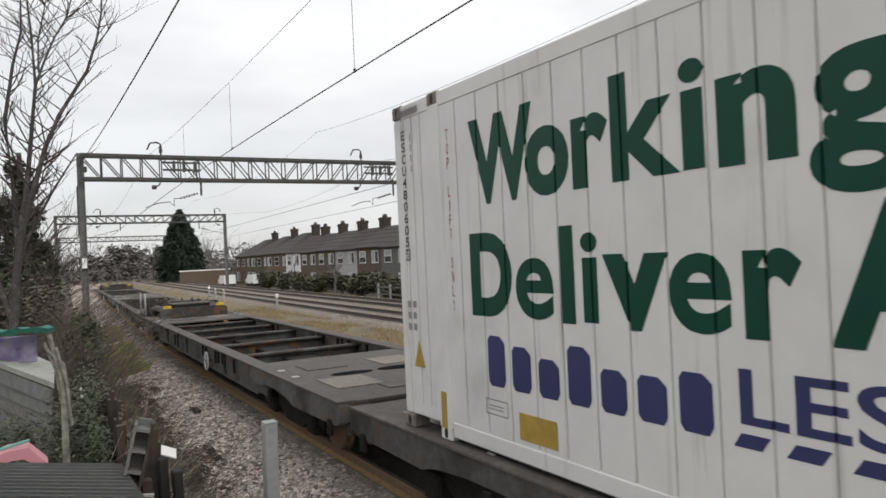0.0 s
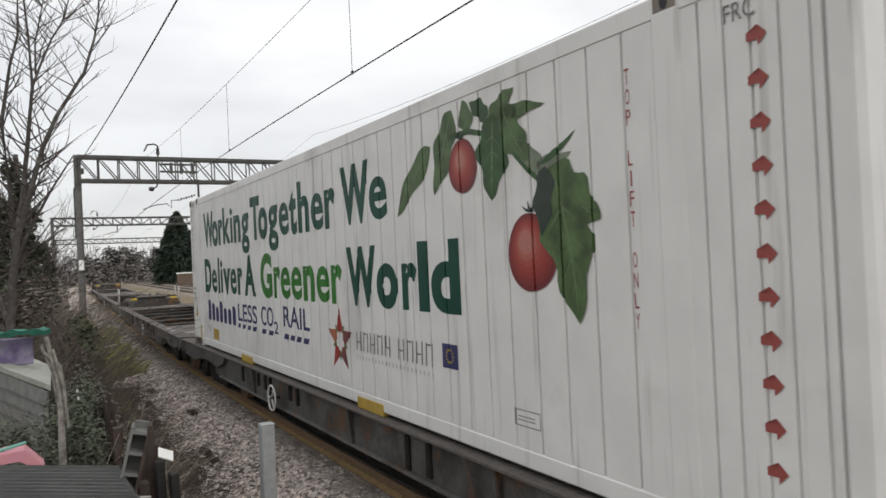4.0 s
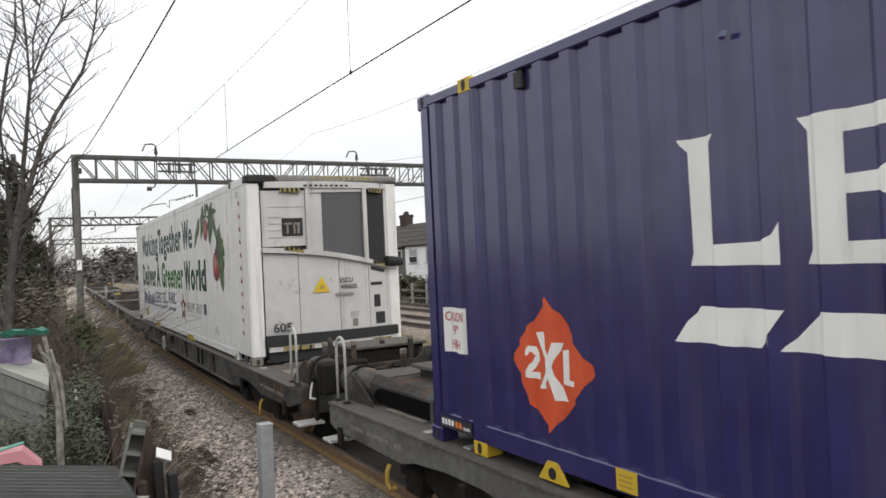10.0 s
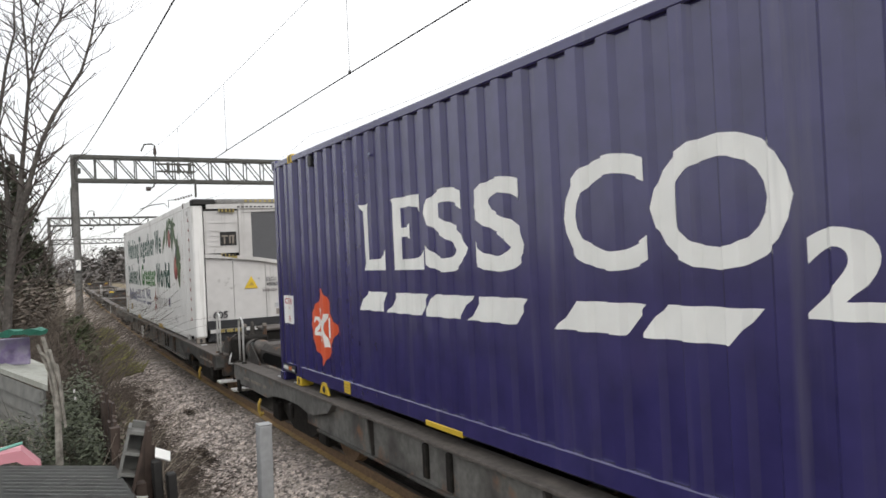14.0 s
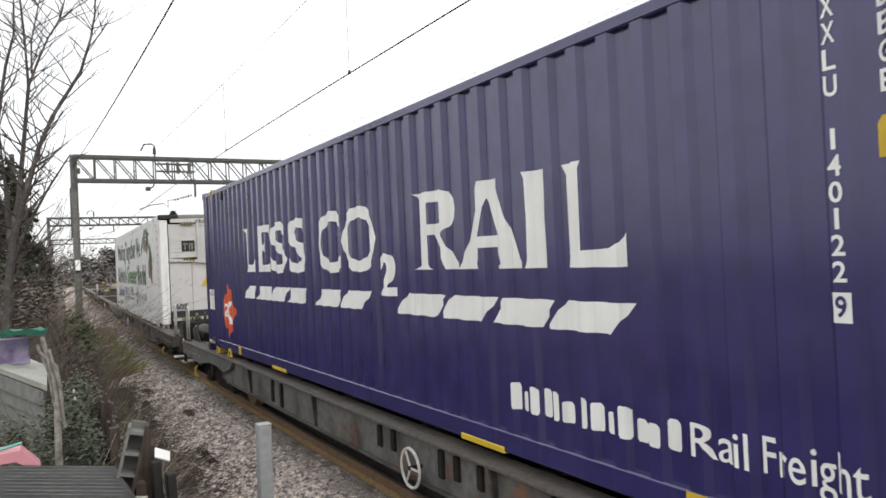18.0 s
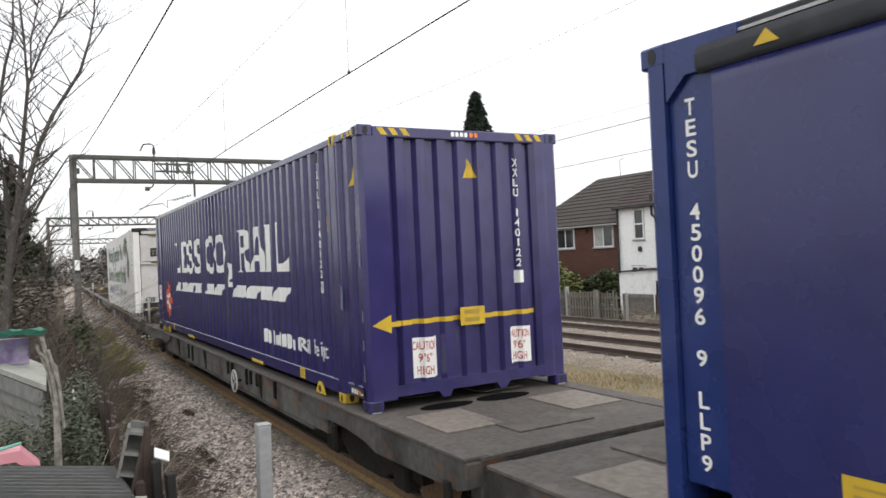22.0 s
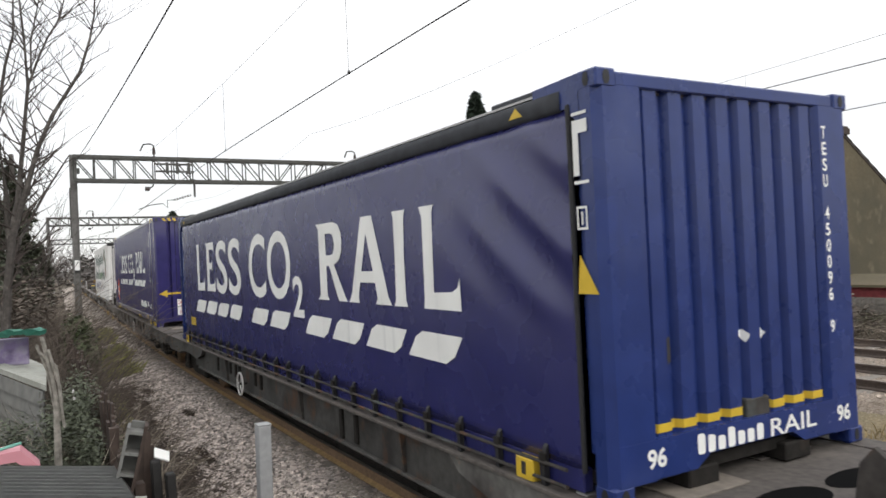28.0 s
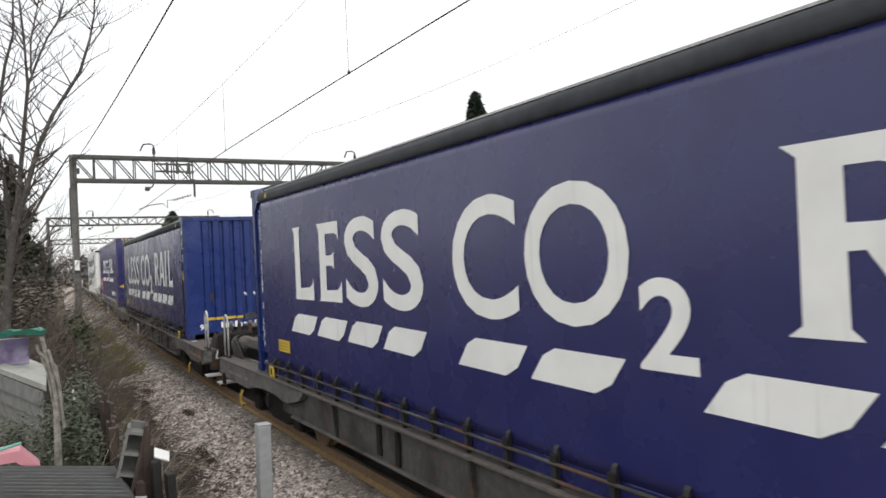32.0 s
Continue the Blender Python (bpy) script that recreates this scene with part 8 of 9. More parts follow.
def east_fence():
    x = 20.3
    f = thing("railway_fence", pose(0, 0, 0), "weathered timber post and panel fence along the far verge", "fence")
    y = 16.9
    while y < 44:
        part("fence_post", box(bmesh.new(), x - 0.06, x + 0.06, y - 0.06, y + 0.06, -0.75, 0.82 + 0.12 * math.sin(y * 3), 0.01), M["concrete"], f)
        y += 1.75
    for a, b, m in ((17.5, 19.0, "fence_brown"), (19.1, 20.65, "fence_wood")):
        pan = part("fence_panel", box(bmesh.new(), x + 0.02, x + 0.035, a, b, -0.6, 0.66), M[m], f)
        for k in range(9):
            z = -0.6 + k * 0.14
            part("board", prism(bmesh.new(), [(x + 0.015, z), (x - 0.012, z + 0.005), (x + 0.01, z + 0.15), (x + 0.018, z + 0.15)], "y", a, b), M[m], pan)
    for a in range(14):
        y = 20.8 + a * 1.6
        for z in (0.05, 0.5):
            part("rail", box(bmesh.new(), x - 0.03, x + 0.03, y, y + 1.55, z - 0.04, z + 0.04), M["fence_wood"], f)
    yy = 20.9
    rr = random.Random(8)
    while yy < 27:
        part("paling", box(bmesh.new(), x - 0.05, x - 0.032, yy, yy + 0.09, -0.6, 0.72 + rr.uniform(-0.06, 0.06)), M["fence_wood"], f)
        yy += 0.16
    for a, b in ((10.0, 13.0), (13.1, 16.2), (16.3, 17.4)):
        pan = part("fence_panel", box(bmesh.new(), 21.95, 21.99, a, b, -0.9, 0.62), M["fence_wood"], f)
        for k in range(8):
            part("board", box(bmesh.new(), 21.93, 21.95, a, b, -0.9 + k * 0.19, -0.9 + k * 0.19 + 0.17), M["fence_wood"], pan)
    for y, hgt in ((25.6, 2.5), (18.15, 1.0), (21.9, 1.2)):
        p = thing("wooden_post", pose(20.1, y, -0.7), "tall weathered grey wooden post by the fence", "post", "posts along the far fence")
        part("shaft", box(bmesh.new(), -0.07, 0.07, -0.07, 0.07, 0, hgt + 0.3, 0.01), M["fence_wood"], p)


def cabinet():
    c = thing("trackside_cabinet", pose(19.62, 27.7, -0.6), "pale grey metal trackside equipment cabinet", "cabinet")
    body = part("body", box(bmesh.new(), -0.3, 0.3, -0.55, 0.55, 0.05, 2.1, 0.03), M["post_metal"], c)
    for sy in (-1, 1):
        d = part("door", box(bmesh.new(), -0.325, -0.3, sy * 0.5 if sy < 0 else 0.01, -0.01 if sy < 0 else 0.5, 0.12, 2.0, 0.006), M["post_metal"], c)
        part("handle", box(bmesh.new(), -0.35, -0.325, sy * 0.08 - 0.02, sy * 0.08 + 0.02, 1.0, 1.15, 0.006), M["steel"], d)
    part("roof", box(bmesh.new(), -0.36, 0.36, -0.6, 0.6, 2.1, 2.16, 0.01), M["post_metal"], c)
    part("plinth", box(bmesh.new(), -0.32, 0.32, -0.57, 0.57, -0.1, 0.05), M["concrete"], c)


def red_shed():
    s = thing("garden_shed", pose(22.4, 12.6, -1.1), "low dull red garden shed with a brown roof board", "shed")
    part("body", box(bmesh.new(), 0, 1.5, -1.1, 1.1, 0, 2.0), M["red_paint"], s)
    part("roof", prism(bmesh.new(), [(-0.2, 2.0), (1.7, 2.25), (1.7, 2.32), (-0.2, 2.08)], "y", -1.8, 1.2), M["gable"], s)
    p = thing("white_post", pose(21.9, 12.95, -1.0), "short white-painted timber garden post", "post")
    part("shaft", box(bmesh.new(), -0.05, 0.05, -0.05, 0.05, 0, 2.05, 0.01), M["letter_white"], p)
    b = thing("water_butt", pose(22.3, 16.75, -1.15), "squat blue-grey covered garden heap by the house wall", "cover")
    bm = bmesh.new()
    bmesh.ops.create_icosphere(bm, subdivisions=3, radius=1.0)
    for v in bm.verts:
        v.co = Vector((v.co.x * 0.5, v.co.y * 0.62, max(0, 0.8 + v.co.z * 1.0 + 0.08 * noise.noise(v.co * 2.5))))
    part("cover", bm, M["felt"], b, smooth=True)


def far_wall():
    w = thing("garden_wall", pose(0, 0, 0), "long low brown brick wall with pale coping far up the line", "wall")
    part("wall", box(bmesh.new(), 21.9, 29.5, 118.0, 118.3, -1.2, 1.55), M["brick_brown"], w)
    part("coping", box(bmesh.new(), 21.8, 29.6, 117.95, 118.35, 1.55, 1.72), M["letter_white"], w)
    for i in range(3):
        b = thing("white_van", pose(27.5 + i * 2.6, 112 - i * 6, -0.9), "small pale parked vehicle behind the bushes", "vehicle", "vehicles behind the bushes")
        part("body", prism(bmesh.new(), [(-2.0, 0.35), (2.0, 0.35), (2.0, 1.0), (1.3, 1.1), (0.8, 1.65), (-1.9, 1.7)], "x", -0.85, 0.85), M["letter_white"], b)
        for y in (-1.3, 1.3):
            part("wheel", cyl(bmesh.new(), (-0.86, y, 0.32), (0.86, y, 0.32), 0.32, n=14), M["black"], b)


east_fence()
cabinet()
red_shed()
far_wall()
for x, y in ((11.5, 63.0), (11.3, 40.0)):
    p = thing("marker_post", pose(x + curve_of_line(y), y, -0.4), "short pale marker post between the tracks", "post", "marker posts")
    part("shaft", box(bmesh.new(), -0.05, 0.05, -0.05, 0.05, 0, 1.0, 0.01), M["pipe_grey"], p)
    part("head", box(bmesh.new(), -0.09, 0.09, -0.06, 0.06, 0.85, 1.05, 0.01), M["letter_white"], p)

# ---------------------------------------------------------------- gardens on the near side


def lone_posts():
    p = thing("steel_post", pose(1.58, 5.44, -0.55, 0, 0.6, 0), "square pale grey steel post standing in the ballast", "post")
    part("shaft", box(bmesh.new(), -0.045, 0.055, -0.05, 0.05, 0, 1.80, 0.008), M["post_metal"], p)
    part("cap", box(bmesh.new(), -0.047, 0.057, -0.052, 0.052, 1.80, 1.812, 0.004), M["post_metal"], p)
    for i, (x, y, hgt, label) in enumerate(((0.86, 5.30, 1.76, "black-stained timber post with a loose white cap"), (0.935, 5.22, 1.68, "black-stained timber post at the garden edge"))):
        q = thing("fence_post", pose(x, y, -0.6, 0, -1.5, 0), label, "post", "posts at the garden edge")
        part("shaft", box(bmesh.new(), -0.03, 0.03, -0.04, 0.04, 0, hgt, 0.008), M["soot"], q)
        if i == 0:
            cap = part("cap", box(bmesh.new(), -0.055, 0.055, -0.042, 0.042, -0.007, 0.007, 0.003), M["letter_white"], q, "white plastic cap")
            cap.matrix_basis = pose(0.045, 0, hgt + 0.03, 42, 28, 10)
    litter = thing("litter", pose(1.62, 8.6, -0.45), "scrap of white litter on the ballast", "litter")
    part("scrap", box(bmesh.new(), -0.03, 0.04, -0.02, 0.03, 0.0, 0.03, 0.006), M["letter_white"], litter)


def brown_fence():
    f = thing("garden_fence", pose(0, 0, 0), "dark brown broken board fence along the gardens", "fence")
    rr = random.Random(13)
    y = 4.9
    while y < 19.5:
        x = 0.70 + (y - 4.9) * 0.031
        top = (0.95 if y < 7 else 1.12) + rr.uniform(-0.08, 0.08) - (0.12 if y > 14 else 0)
        b = part("board", box(bmesh.new(), -0.012, 0.012, 0, 0.145, -0.7, top), M["fence_brown"], f)
        b.matrix_basis = pose(x, y, 0, rr.uniform(-2, 2), rr.uniform(-3, 3), -2)
        y += 0.15 if y > 6.4 or rr.random() > 0.2 else 0.3
    for y in (5.0, 6.9, 8.8, 10.7, 12.6, 14.5, 16.4, 18.3):
        part("fence_post", box(bmesh.new(), 0.64 + (y - 4.9) * 0.031, 0.70 + (y - 4.9) * 0.031, y, y + 0.09, -0.7, 1.1), M["fence_brown"], f)
    # the broken return at the near end
    for x, top, lean in ((0.66, 1.40, 3), (0.745, 1.34, 1), (0.83, 1.24, -2)):
        b = part("board", box(bmesh.new(), -0.041, 0.041, -0.011, 0.011, -0.7, top), M["fence_brown"], f)
        b.matrix_basis = pose(x, 5.42, 0, 0, lean, -8)
    for z in (-0.1, 0.8):
        part("rail", tube(bmesh.new(), [(0.69, 4.95, z), (1.14, 19.4, z)], 0.035, 4), M["fence_brown"], f)


def near_roof():
    """The corrugated roof right in front of the wall that the camera looks over."""
    s = thing("low_outbuilding", pose(0, 0, 0), "low outbuilding with a grey corrugated sheet roof", "shed")
    zr = 1.2
    way = Vector((0.764, -0.645, 0))
    back = Vector((0.012, -1.0, 0))
    e0 = Vector((0.558, 5.285, zr))
    pitch, per = 0.09, 8
    n = int(2.2 / pitch) * per
    rows = []
    for i in range(n + 1):
        d, k = i * pitch / per, (i % per) / per
        dz = 0.0015 * (1.0 if k < 0.3 else 1 - (k - 0.3) / 0.2 if k < 0.5 else 0.0 if k < 0.8 else (k - 0.8) / 0.2)
        rows.append([tuple(e0 + back * d - way * (1.5 * j / 6) + Vector((0, 0, dz - 0.026))) for j in range(7)])
    bm = quads(bmesh.new(), rows)
    bmesh.ops.solidify(bm, geom=bm.faces[:], thickness=0.008)
    part("roof_sheet", bm, M["felt"], s, "grey corrugated roofing sheet")
    part("barge_board", tube(bmesh.new(), [tuple(e0 + Vector((0.0, 0, -0.06))), tuple(e0 + back * 2.2 + Vector((0.0, 0, -0.06)))], 0.025, 4), M["wagon"], s)
    wall = [tuple((e0 - way * 1.45 + back * 0.12).xy), tuple((e0 - way * 0.06 + back * 0.1).xy), tuple((e0 - way * 0.06 + back * 2.1).xy), tuple((e0 - way * 1.45 + back * 2.1).xy)]
    part("wall", prism(bmesh.new(), wall, "z", -0.75, zr - 0.09), M["fence_brown"], s)


def far_shed():
    s = thing("garden_shed", pose(0, 0, 0), "weathered grey clad garden shed with pale felt roof", "shed")
    # its roof slopes towards the line; cladding faces the gardens
    A, B, C, D = Vector((0.311, 8.9, 1.268)), Vector((-0.583, 11.5, 1.466)), Vector((0.394, 11.0, 1.246)), Vector((-0.70, 13.6, 1.684))
    top = [B, A, C, D]
    bm = bmesh.new()
    lo = [bm.verts.new(p - Vector((0, 0, 0.06))) for p in top]
    hi = [bm.verts.new(p) for p in top]
    bm.faces.new(lo[::-1]), bm.faces.new(hi)
    for i in range(4):
        bm.faces.new((lo[i], lo[(i + 1) % 4], hi[(i + 1) % 4], hi[i]))
    part("roof", bm, M["shed_roof"], s, "pale grey-green felt roof")
    d = (A - B).normalized()
    nrm = Vector((d.y, -d.x, 0)).normalized()
    p, q = B + Vector((0, 0.08, 0)), A + Vector((-0.03, 0.06, 0))
    for k in range(12):
        bm = bmesh.new()
        vs = []
        for base, tall in ((p, 0.165), (q, 0.145)):
            z = -0.07 - (k + 1) * tall
            vs.append([bm.verts.new(base + nrm * o + Vector((0, 0, z + zz))) for o, zz in ((0.0, 0), (0.036, 0.004), (0.006, tall), (0.0, tall))])
        for i in range(4):
            bm.faces.new((vs[0][i], vs[0][(i + 1) % 4], vs[1][(i + 1) % 4], vs[1][i]))
        bm.faces.new(vs[0]), bm.faces.new(vs[1][::-1])
        part("cladding_board", bm, M["shed"], s)
    part("side_wall", prism(bmesh.new(), [(0.24, 9.0), (0.28, 9.0), (0.36, 10.9), (0.32, 10.9)], "z", -0.7, 1.19), M["shed"], s)
    part("back_wall", prism(bmesh.new(), [(-0.55, 11.56), (0.26, 9.02), (0.28, 9.04), (-0.5, 11.6)], "z", -0.7, 1.18), M["shed"], s)
    # what lies on it
    b = thing("purple_board", pose(0.0, 10.7, 1.33, 0, 0, -12), "faded purple patterned board lying on the shed", "board")
    part("board", box(bmesh.new(), -0.42, 0.20, -0.03, 0.02, 0, 0.34, 0.01), M["purple"], b)
    t = thing("teal_sheet", pose(0.10, 10.6, 1.78), "crumpled teal plastic sheet over the clutter", "sheet")
    bm = quads(bmesh.new(), [[(-0.55 + 0.07 * i, -0.25 + 0.05 * j, 0.07 * noise.noise((i * 0.6, j * 0.7, 2)) - 0.012 * j) for i in range(13)] for j in range(7)])
    bmesh.ops.solidify(bm, geom=bm.faces[:], thickness=0.006)
    part("sheet", bm, M["teal"], t)


def old_post():
    p = thing("broken_gate_post", pose(0.28, 6.5, -0.65), "weathered split timber gate post with hanging scraps", "post")
    bm = bmesh.new()
    tube(bm, [(0.02, 0, 0), (0.01, 0, 1.0), (0.01, 0, 1.75), (0.012, 0.02, 2.15)], [0.032, 0.03, 0.028, 0.02], 7)
    part("shaft", bm, M["old_wood"], p)
    for k, (pts, rad) in enumerate((([(0.03, 0, 1.95), (-0.01, 0, 2.3), (-0.07, 0, 2.62)], 0.016), ([(0.0, 0.03, 2.05), (-0.04, 0.03, 2.35), (-0.11, 0.02, 2.56)], 0.012), ([(0.06, -0.02, 1.9), (0.03, -0.02, 2.25), (-0.03, -0.02, 2.52)], 0.011), ([(-0.09, 0, 2.5), (0.02, 0.01, 2.38), (0.05, 0.01, 2.1)], 0.013))):
        part("strut", tube(bmesh.new(), pts, rad, 5), M["old_wood"], p)
    for x, z in ((0.13, 2.10), (0.125, 2.16), (0.03, 2.12)):
        part("scrap", box(bmesh.new(), x, x + 0.014, -0.006, 0.006, z, z + 0.022), M["faint"], p)


def pink_toy():
    p = thing("pink_slide", pose(0.0, 6.0, 1.02), "faded pink plastic garden toy with a teal rim", "toy")
    bm = bmesh.new()
    prism(bm, [(-0.45, 0.08), (-0.10, 0.22), (0.03, 0.225), (0.15, 0.09), (0.12, 0.06), (0.0, 0.15), (-0.08, 0.15), (-0.40, 0.03)], "y", -0.12, 0.12)
    part("slide", bm, M["pink"], p)
    part("rim", tube(bmesh.new(), [(-0.5, -0.05, 0.16), (0.04, -0.05, 0.262)], 0.012, 6), M["teal"], p)
    part("stand", box(bmesh.new(), -0.35, -0.05, -0.1, 0.1, -1.6, 0.1), M["dark_cloth"], p)


def broken_panel():
    p = thing("broken_cupboard", pose(0.60, 5.0, 0.0, 0, 14, -10), "broken grey-green wooden cupboard frame dumped at the fence", "cupboard")
    part("side", box(bmesh.new(), -0.345, -0.325, -0.06, 0.10, 0.4, 1.44), M["shed"], p)
    part("side", box(bmesh.new(), -0.245, -0.225, -0.06, 0.10, -0.5, 1.46), M["fence_brown"], p)
    for z in (1.14, 1.27, 1.40):
        part("shelf", box(bmesh.new(), -0.325, -0.245, -0.06, 0.10, z, z + 0.02), M["shed"], p)
    part("back", box(bmesh.new(), -0.325, -0.245, 0.06, 0.10, 0.4, 1.46), M["shed"], p)
    part("base", box(bmesh.new(), -0.345, -0.245, -0.06, 0.08, -0.65, 0.4), M["fence_brown"], p)
    q = thing("leaning_window", pose(0.60, 4.72, 0.0, 0, 6, -15), "pale broken window frame leaning at the roof edge", "window")
    for x0, x1, z0, z1 in ((-0.13, -0.115, 0.55, 1.10), (-0.06, -0.045, 0.55, 1.10), (-0.115, -0.06, 1.085, 1.10), (-0.115, -0.06, 0.95, 0.965), (-0.13, -0.045, -0.6, 0.55)):
        part("bar", box(bmesh.new(), x0, x1, -0.015, 0.015, z0, z1), M["shed_roof"] if z1 > 0.6 else M["fence_brown"], q)


def tree_by_shed():
    t = thing("bare_tree", pose(0, 0, 0), "bare winter tree with thin upright twigs behind the shed", "tree")
    P = lambda *pts: [Vector((x * 1.27, 12.7 + dy, 2.46 + (z - 2.46) * 1.27)) for x, dy, z in pts]
    limbs = [
        (P((-0.12, 0, -0.7), (-0.09, 0, 0.6), (-0.07, 0, 1.46), (0.0, 0, 2.38), (0.06, 0, 2.91), (0.13, 0, 3.30)), [0.085, 0.076, 0.068, 0.06, 0.054, 0.048]),
        (P((0.13, 0, 3.30), (0.17, 0.1, 3.65), (0.22, 0.1, 4.10), (0.29, 0.15, 4.74), (0.27, 0.2, 5.34), (0.22, 0.25, 6.1)), [0.044, 0.037, 0.031, 0.025, 0.019, 0.011]),
        (P((0.08, 0, 2.95), (0.22, -0.1, 3.45), (0.36, -0.15, 3.95), (0.52, -0.2, 4.34), (0.84, -0.25, 4.89), (0.96, -0.3, 5.29), (1.02, -0.3, 5.6), (1.05, -0.3, 6.1)), [0.046, 0.040, 0.034, 0.029, 0.023, 0.018, 0.014, 0.008]),
        (P((0.29, 0.15, 4.74), (0.40, 0.1, 5.05), (0.52, 0.1, 5.35), (0.66, 0.1, 5.6), (0.78, 0.1, 6.1)), [0.020, 0.017, 0.014, 0.012, 0.007]),
        (P((0.33, 0.15, 4.9), (0.34, 0.2, 5.3), (0.42, 0.2, 5.7), (0.50, 0.2, 6.1)), [0.016, 0.013, 0.010, 0.006]),
        (P((-0.05, 0, 1.9), (-0.25, 0.1, 2.6), (-0.45, 0.2, 3.4), (-0.55, 0.2, 4.6)), [0.05, 0.045, 0.035, 0.02]),
        (P((0.03, 0.2, 2.5), (0.02, 0.3, 3.4), (-0.05, 0.3, 4.3), (0.06, 0.3, 5.0), (0.16, 0.3, 5.4), (0.18, 0.3, 6.1)), [0.05, 0.04, 0.03, 0.022, 0.016, 0.010]),
        (P((0.0, 0, 2.4), (0.15, 0.4, 2.9), (0.45, 0.5, 3.5), (0.72, 0.5, 3.95)), [0.03, 0.024, 0.018, 0.010]),
    ]
    for i, (pts, rs) in enumerate(limbs):
        part("trunk" if i == 0 else "limb", sticks("limb", [list(zip(pts, rs))], M["bark"], 7), None, t)
    r = random.Random(19)
    twigs = []
    for pts, rs in limbs[1:]:
        for a, b, ra in zip(pts, pts[1:], rs):
            for _ in range(6):
                k = r.random()
                p = a.lerp(b, k)
                side = r.choice((-1, 1))
                d = Vector((side * r.uniform(0.3, 1.0), r.uniform(-0.5, 0.5), r.uniform(0.2, 1.1)))
                branching(p, d, r.uniform(0.3, 0.8), max(0.009, ra * 0.4), 1, r, {0: twigs, 1: twigs}, 0.6, 0.45, 0.7)
    tagged(part("brushwood", sticks("brushwood", twigs, M["twig"], 3), None, t), "", "", "", "stuff")


def near_green():
    r = random.Random(61)
    # ivy-clad trunks and bare thicket behind the sheds
    for i, (x, y, hgt, n, wd) in enumerate(((0.20, 24.0, 6.6, 6500, 0.55), (0.55, 27.0, 5.4, 5500, 0.6), (-0.5, 19.0, 5.2, 5000, 0.5), (1.15, 31.0, 4.2, 4000, 0.5), (-0.25, 29.0, 5.6, 4500, 0.8))):
        t = thing("ivy_clad_tree", pose(x, y, -0.7), "leafless tree trunk wrapped in dark ivy", "tree", "ivy-clad trees by the line")
        part("trunk", tube(bmesh.new(), [(0, 0, 0), (0.05, 0, hgt * 0.5), (0.0, 0, hgt)], [0.16, 0.12, 0.06], 8), M["bark"], t)
        tagged(part("ivy", leaf_cloud("ivy", [(r.uniform(-0.25, 0.25), r.uniform(-0.3, 0.3), z, wd * (1.15 - 0.5 * z / hgt), wd, 0.6) for z in [0.6 + 0.55 * k for k in range(int(hgt / 0.55))]], n, 0.085, M["ivy"], 62 + i, shell=0.25), None, t), "", "", "", "stuff")
        out = {}
        for k in range(9):
            branching((0, 0, hgt * r.uniform(0.35, 0.95)), (r.uniform(-1, 1), r.uniform(-0.5, 0.5), r.uniform(0.3, 1.2)), 1.3, 0.03, 2, r, out, 0.5, 0.5, 0.7)
        tagged(part("brushwood", sticks("brushwood", out[0] + out[1] + out[2], M["twig"], 3), None, t), "", "", "", "stuff")
    b = thing("bramble_thicket", pose(0, 0, 0), "tangled leafless brown thicket behind the gardens", "thicket")
    paths = thicket(-1.2, 1.5, 15, 34, -0.7, 3.6, 3000, r, 0.55, 0.009, 0.6) + thicket(-1.4, 0.7, 11.8, 16, -0.7, 2.9, 1400, r, 0.6, 0.007, 0.6)
    tagged(part("undergrowth", sticks("undergrowth", paths, M["bramble"], 3), None, b), "", "", "", "stuff")
    tagged(part("dead_leaves", leaf_cloud("dead_leaves", [(r.uniform(-1.2, 1.1), r.uniform(14, 33), r.uniform(-0.4, 2.0), 0.8, 1.3, 0.8) for _ in range(34)], 16000, 0.055, M["bramble"], 66, shell=0.2), None, b), "", "", "", "stuff")
    bush("green_hedge", [(1.30, 17.0, 0.45, 0.42, 1.0, 0.75), (1.38, 18.8, 0.6, 0.48, 1.1, 0.85), (1.45, 20.8, 0.65, 0.5, 1.2, 0.9), (1.6, 23.0, 0.55, 0.5, 1.3, 0.8), (1.75, 25.5, 0.4, 0.5, 1.3, 0.7)], 17000, 0.055, "bush", "ragged green hedge at the edge of the ballast", 67, 6)
    v = thing("ivy_mound", pose(0, 0, 0), "ivy and dead stems climbing between the sheds and the fence", "ivy")
    blobs = [(0.42, 7.2, 0.35, 0.22, 0.6, 0.75), (0.52, 8.4, 0.45, 0.25, 0.8, 0.75), (0.2, 7.9, 0.05, 0.3, 0.7, 0.6), (-0.15, 8.0, 0.25, 0.4, 0.6, 0.6), (0.58, 10.0, 0.4, 0.28, 1.0, 0.8), (0.5, 6.4, 0.2, 0.2, 0.5, 0.7), (0.1, 7.0, 0.1, 0.3, 0.5, 0.75), (-0.2, 7.2, 0.2, 0.3, 0.5, 0.7), (0.62, 7.6, 0.5, 0.2, 0.9, 0.65), (0.0, 7.6, 0.95, 0.35, 0.5, 0.36), (-0.25, 7.9, 0.9, 0.3, 0.5, 0.4), (0.30, 7.4, 1.05, 0.2, 0.6, 0.45), (0.47, 7.9, 1.05, 0.2, 0.6, 0.5), (0.62, 8.6, 1.0, 0.25, 0.8, 0.6), (0.2, 6.9, 0.85, 0.25, 0.4, 0.35), (0.55, 7.0, 0.9, 0.18, 0.6, 0.5)]
    tagged(part("leaves", leaf_cloud("leaves", blobs, 36000, 0.019, M["ivy"], 68, shell=0.2), None, v), "", "", "", "stuff")
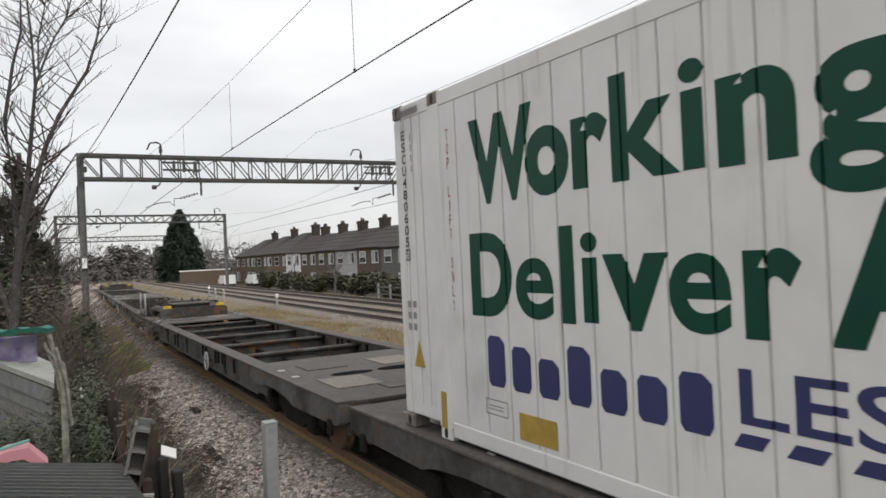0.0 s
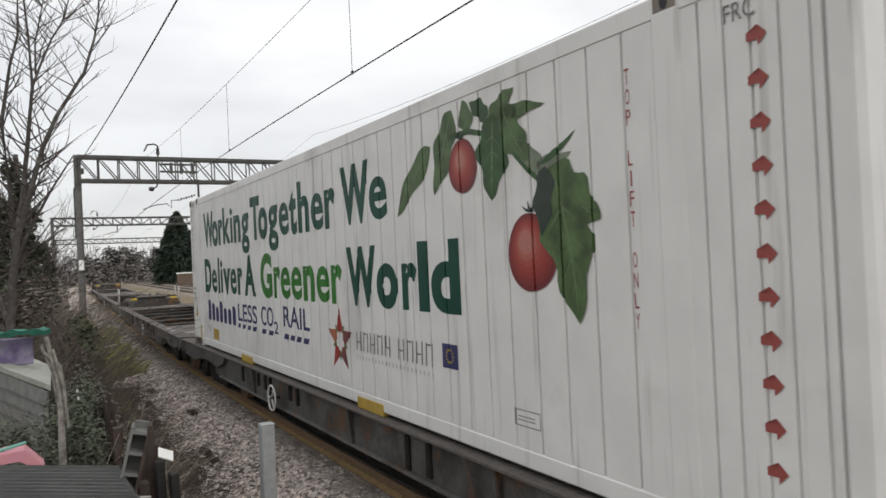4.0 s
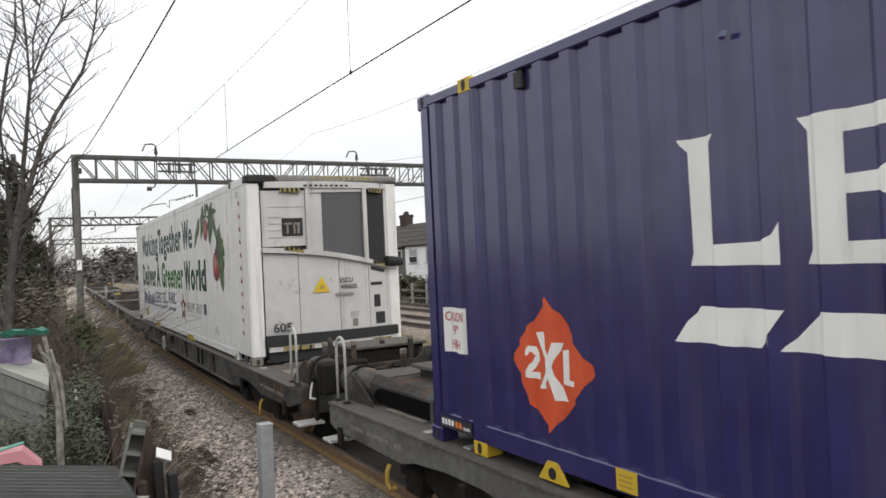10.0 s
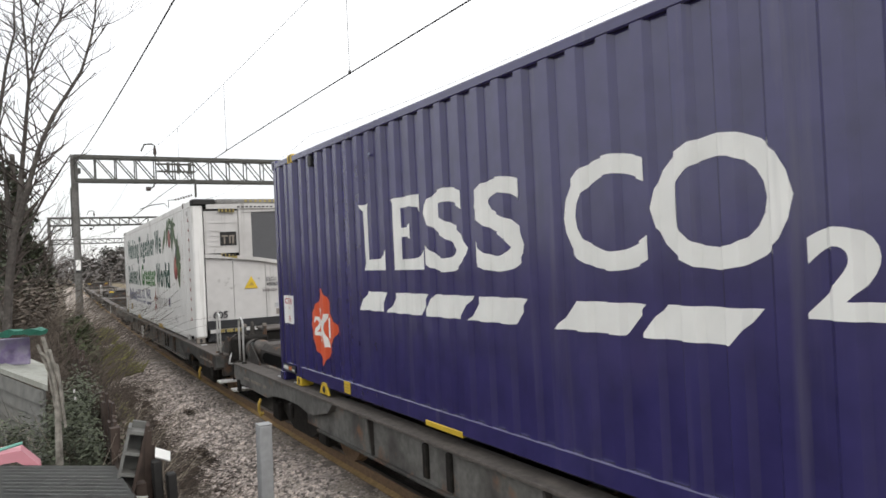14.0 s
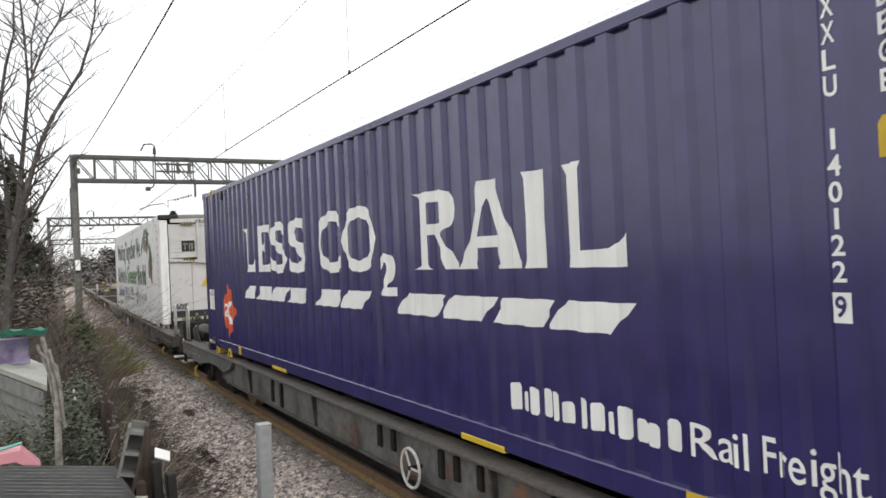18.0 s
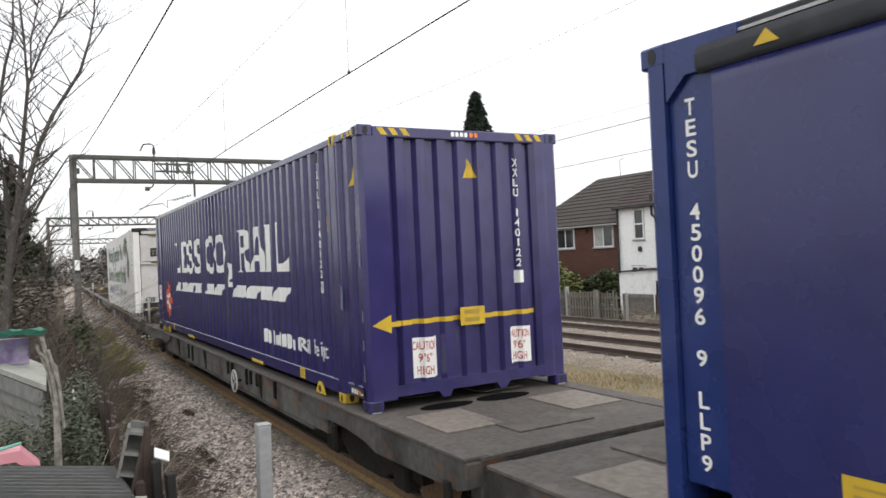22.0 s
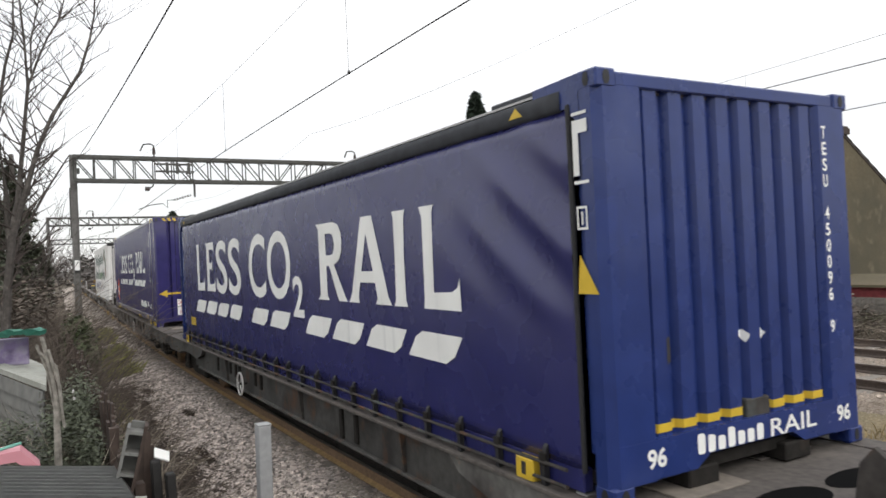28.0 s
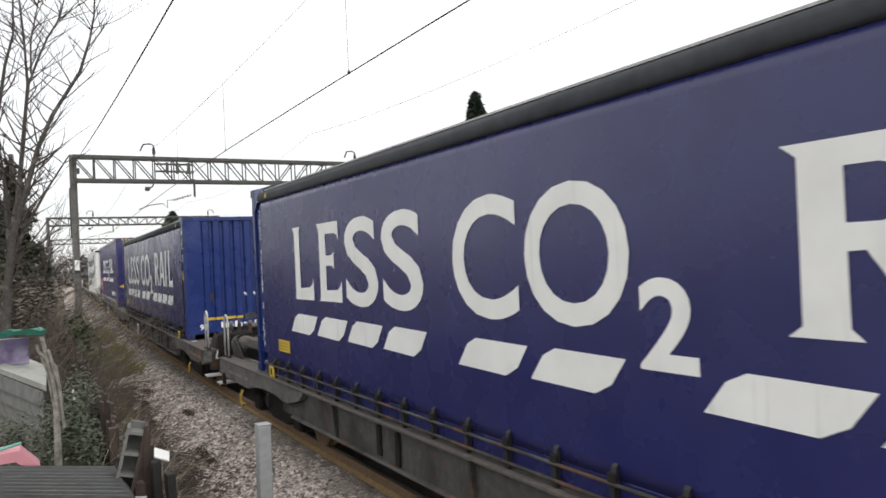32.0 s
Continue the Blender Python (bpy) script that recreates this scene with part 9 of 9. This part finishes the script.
    tagged(part("undergrowth", sticks("undergrowth", thicket(-0.2, 0.8, 6.0, 12.0, -0.7, 1.9, 620, r, 0.35, 0.006, 0.4), M["bark"], 4) , None, v), "", "", "", "stuff")
    tagged(part("dead_growth", sticks("dead_growth", thicket(0.45, 0.95, 5.6, 12.0, -0.7, 1.75, 1400, r, 0.5, 0.005, 0.6), M["bramble"], 3), None, v), "", "", "", "stuff")
    tagged(part("dry_growth", sticks("dry_growth", thicket(0.15, 1.0, 5.8, 10.0, -0.6, 1.9, 420, r, 0.5, 0.006, 0.7) + thicket(-0.3, 0.6, 7.0, 9.5, 0.4, 1.0, 90, r, 0.9, 0.004, 0.9), M["stalk"], 4), None, v), "", "", "", "stuff")
    w = thing("bramble_edge", pose(0, 0, 0), "brown bramble spilling over the fence on to the ballast", "bramble")
    paths = []
    for x0, x1, y0, y1, tall, n in ((0.70, 1.0, 5.4, 9.0, 1.6, 800), (0.95, 1.2, 6.0, 11.0, 0.7, 500), (0.75, 1.1, 9.0, 14.0, 1.75, 1100), (1.0, 1.35, 10.0, 17.0, 1.0, 700), (0.85, 1.25, 13.5, 20.0, 1.35, 1000), (1.2, 1.45, 15.0, 22.0, 0.6, 350)):
        paths += thicket(x0, x1, y0, y1, -0.6, tall, n, r, 0.4, 0.0055, 0.6)
    # dead weeds lying out over the edge of the stones
    lying = []
    for x0, x1, y0, y1, tall, n in ((1.05, 1.45, 5.4, 8.4, 0.45, 620), (1.25, 1.75, 5.8, 9.0, 0.22, 420), (1.15, 1.55, 8.5, 12.5, 0.5, 520)):
        lying += thicket(x0, x1, y0, y1, -0.55, tall, n, r, 2.2, 0.005, 1.0)
    shoulder = lambda x: -0.19 - (2.83 - x) * 0.213
    for _ in range(1500):
        y = r.uniform(9.0, 19.0)
        x = 1.65 + abs(r.gauss(0, 0.40))
        lying += thicket(x, x, y, y, shoulder(x) + 0.01, 0.30, 1, r, 2.4, 0.006, 1.1)
    tagged(part("dead_brushwood", sticks("dead_brushwood", lying, M["dead_weed"], 3), None, w), "", "", "", "stuff")
    tagged(part("brushwood", sticks("brushwood", paths, M["bramble"], 3), None, w), "", "", "", "stuff")
    tagged(part("litter_leaves", leaf_cloud("litter_leaves", [(1.18 + 0.03 * k, 5.3 + 0.6 * k, -0.45, 0.34, 0.55, 0.13) for k in range(12)] + [(1.62, 6.4, -0.40, 0.22, 0.35, 0.08), (1.75, 7.6, -0.37, 0.18, 0.3, 0.07), (1.9, 6.9, -0.35, 0.14, 0.3, 0.06), (1.55, 9.6, -0.41, 0.2, 0.5, 0.08)], 7000, 0.022, M["dead_weed"], 74, shell=0.2), None, w), "", "", "", "stuff")
    spill = [(1.78 + abs(r.gauss(0, 0.30)), r.uniform(9.5, 19.0)) for _ in range(70)] + [(2.75, 13.9), (2.35, 10.6)]
    tagged(part("leaf_litter", leaf_cloud("leaf_litter", [(x, y, shoulder(x) + 0.025, 0.17, 0.50, 0.04) for x, y in spill], 15000, 0.026, M["dead_weed"], 75, shell=0.05), None, w), "", "", "", "stuff")
    tagged(part("dead_leaves", leaf_cloud("dead_leaves", [(0.88 + 0.02 * k, 5.7 + 0.9 * k, 0.3, 0.22, 0.7, 0.75) for k in range(16)] + [(1.1 + 0.025 * k, 8 + 0.9 * k, -0.25, 0.22, 0.7, 0.35) for k in range(14)], 13000, 0.032, M["bramble"], 69, shell=0.2), None, w), "", "", "", "stuff")
    tagged(part("green_leaves", leaf_cloud("green_leaves", [(0.85 + 0.03 * k, 6 + 1.1 * k, 0.3, 0.25, 0.7, 0.7) for k in range(12)], 3500, 0.032, M["bush"], 70, shell=0.2), None, w), "", "", "", "stuff")


lone_posts()
brown_fence()
near_roof()
far_shed()
old_post()
pink_toy()
broken_panel()
tree_by_shed()
near_green()
motions()
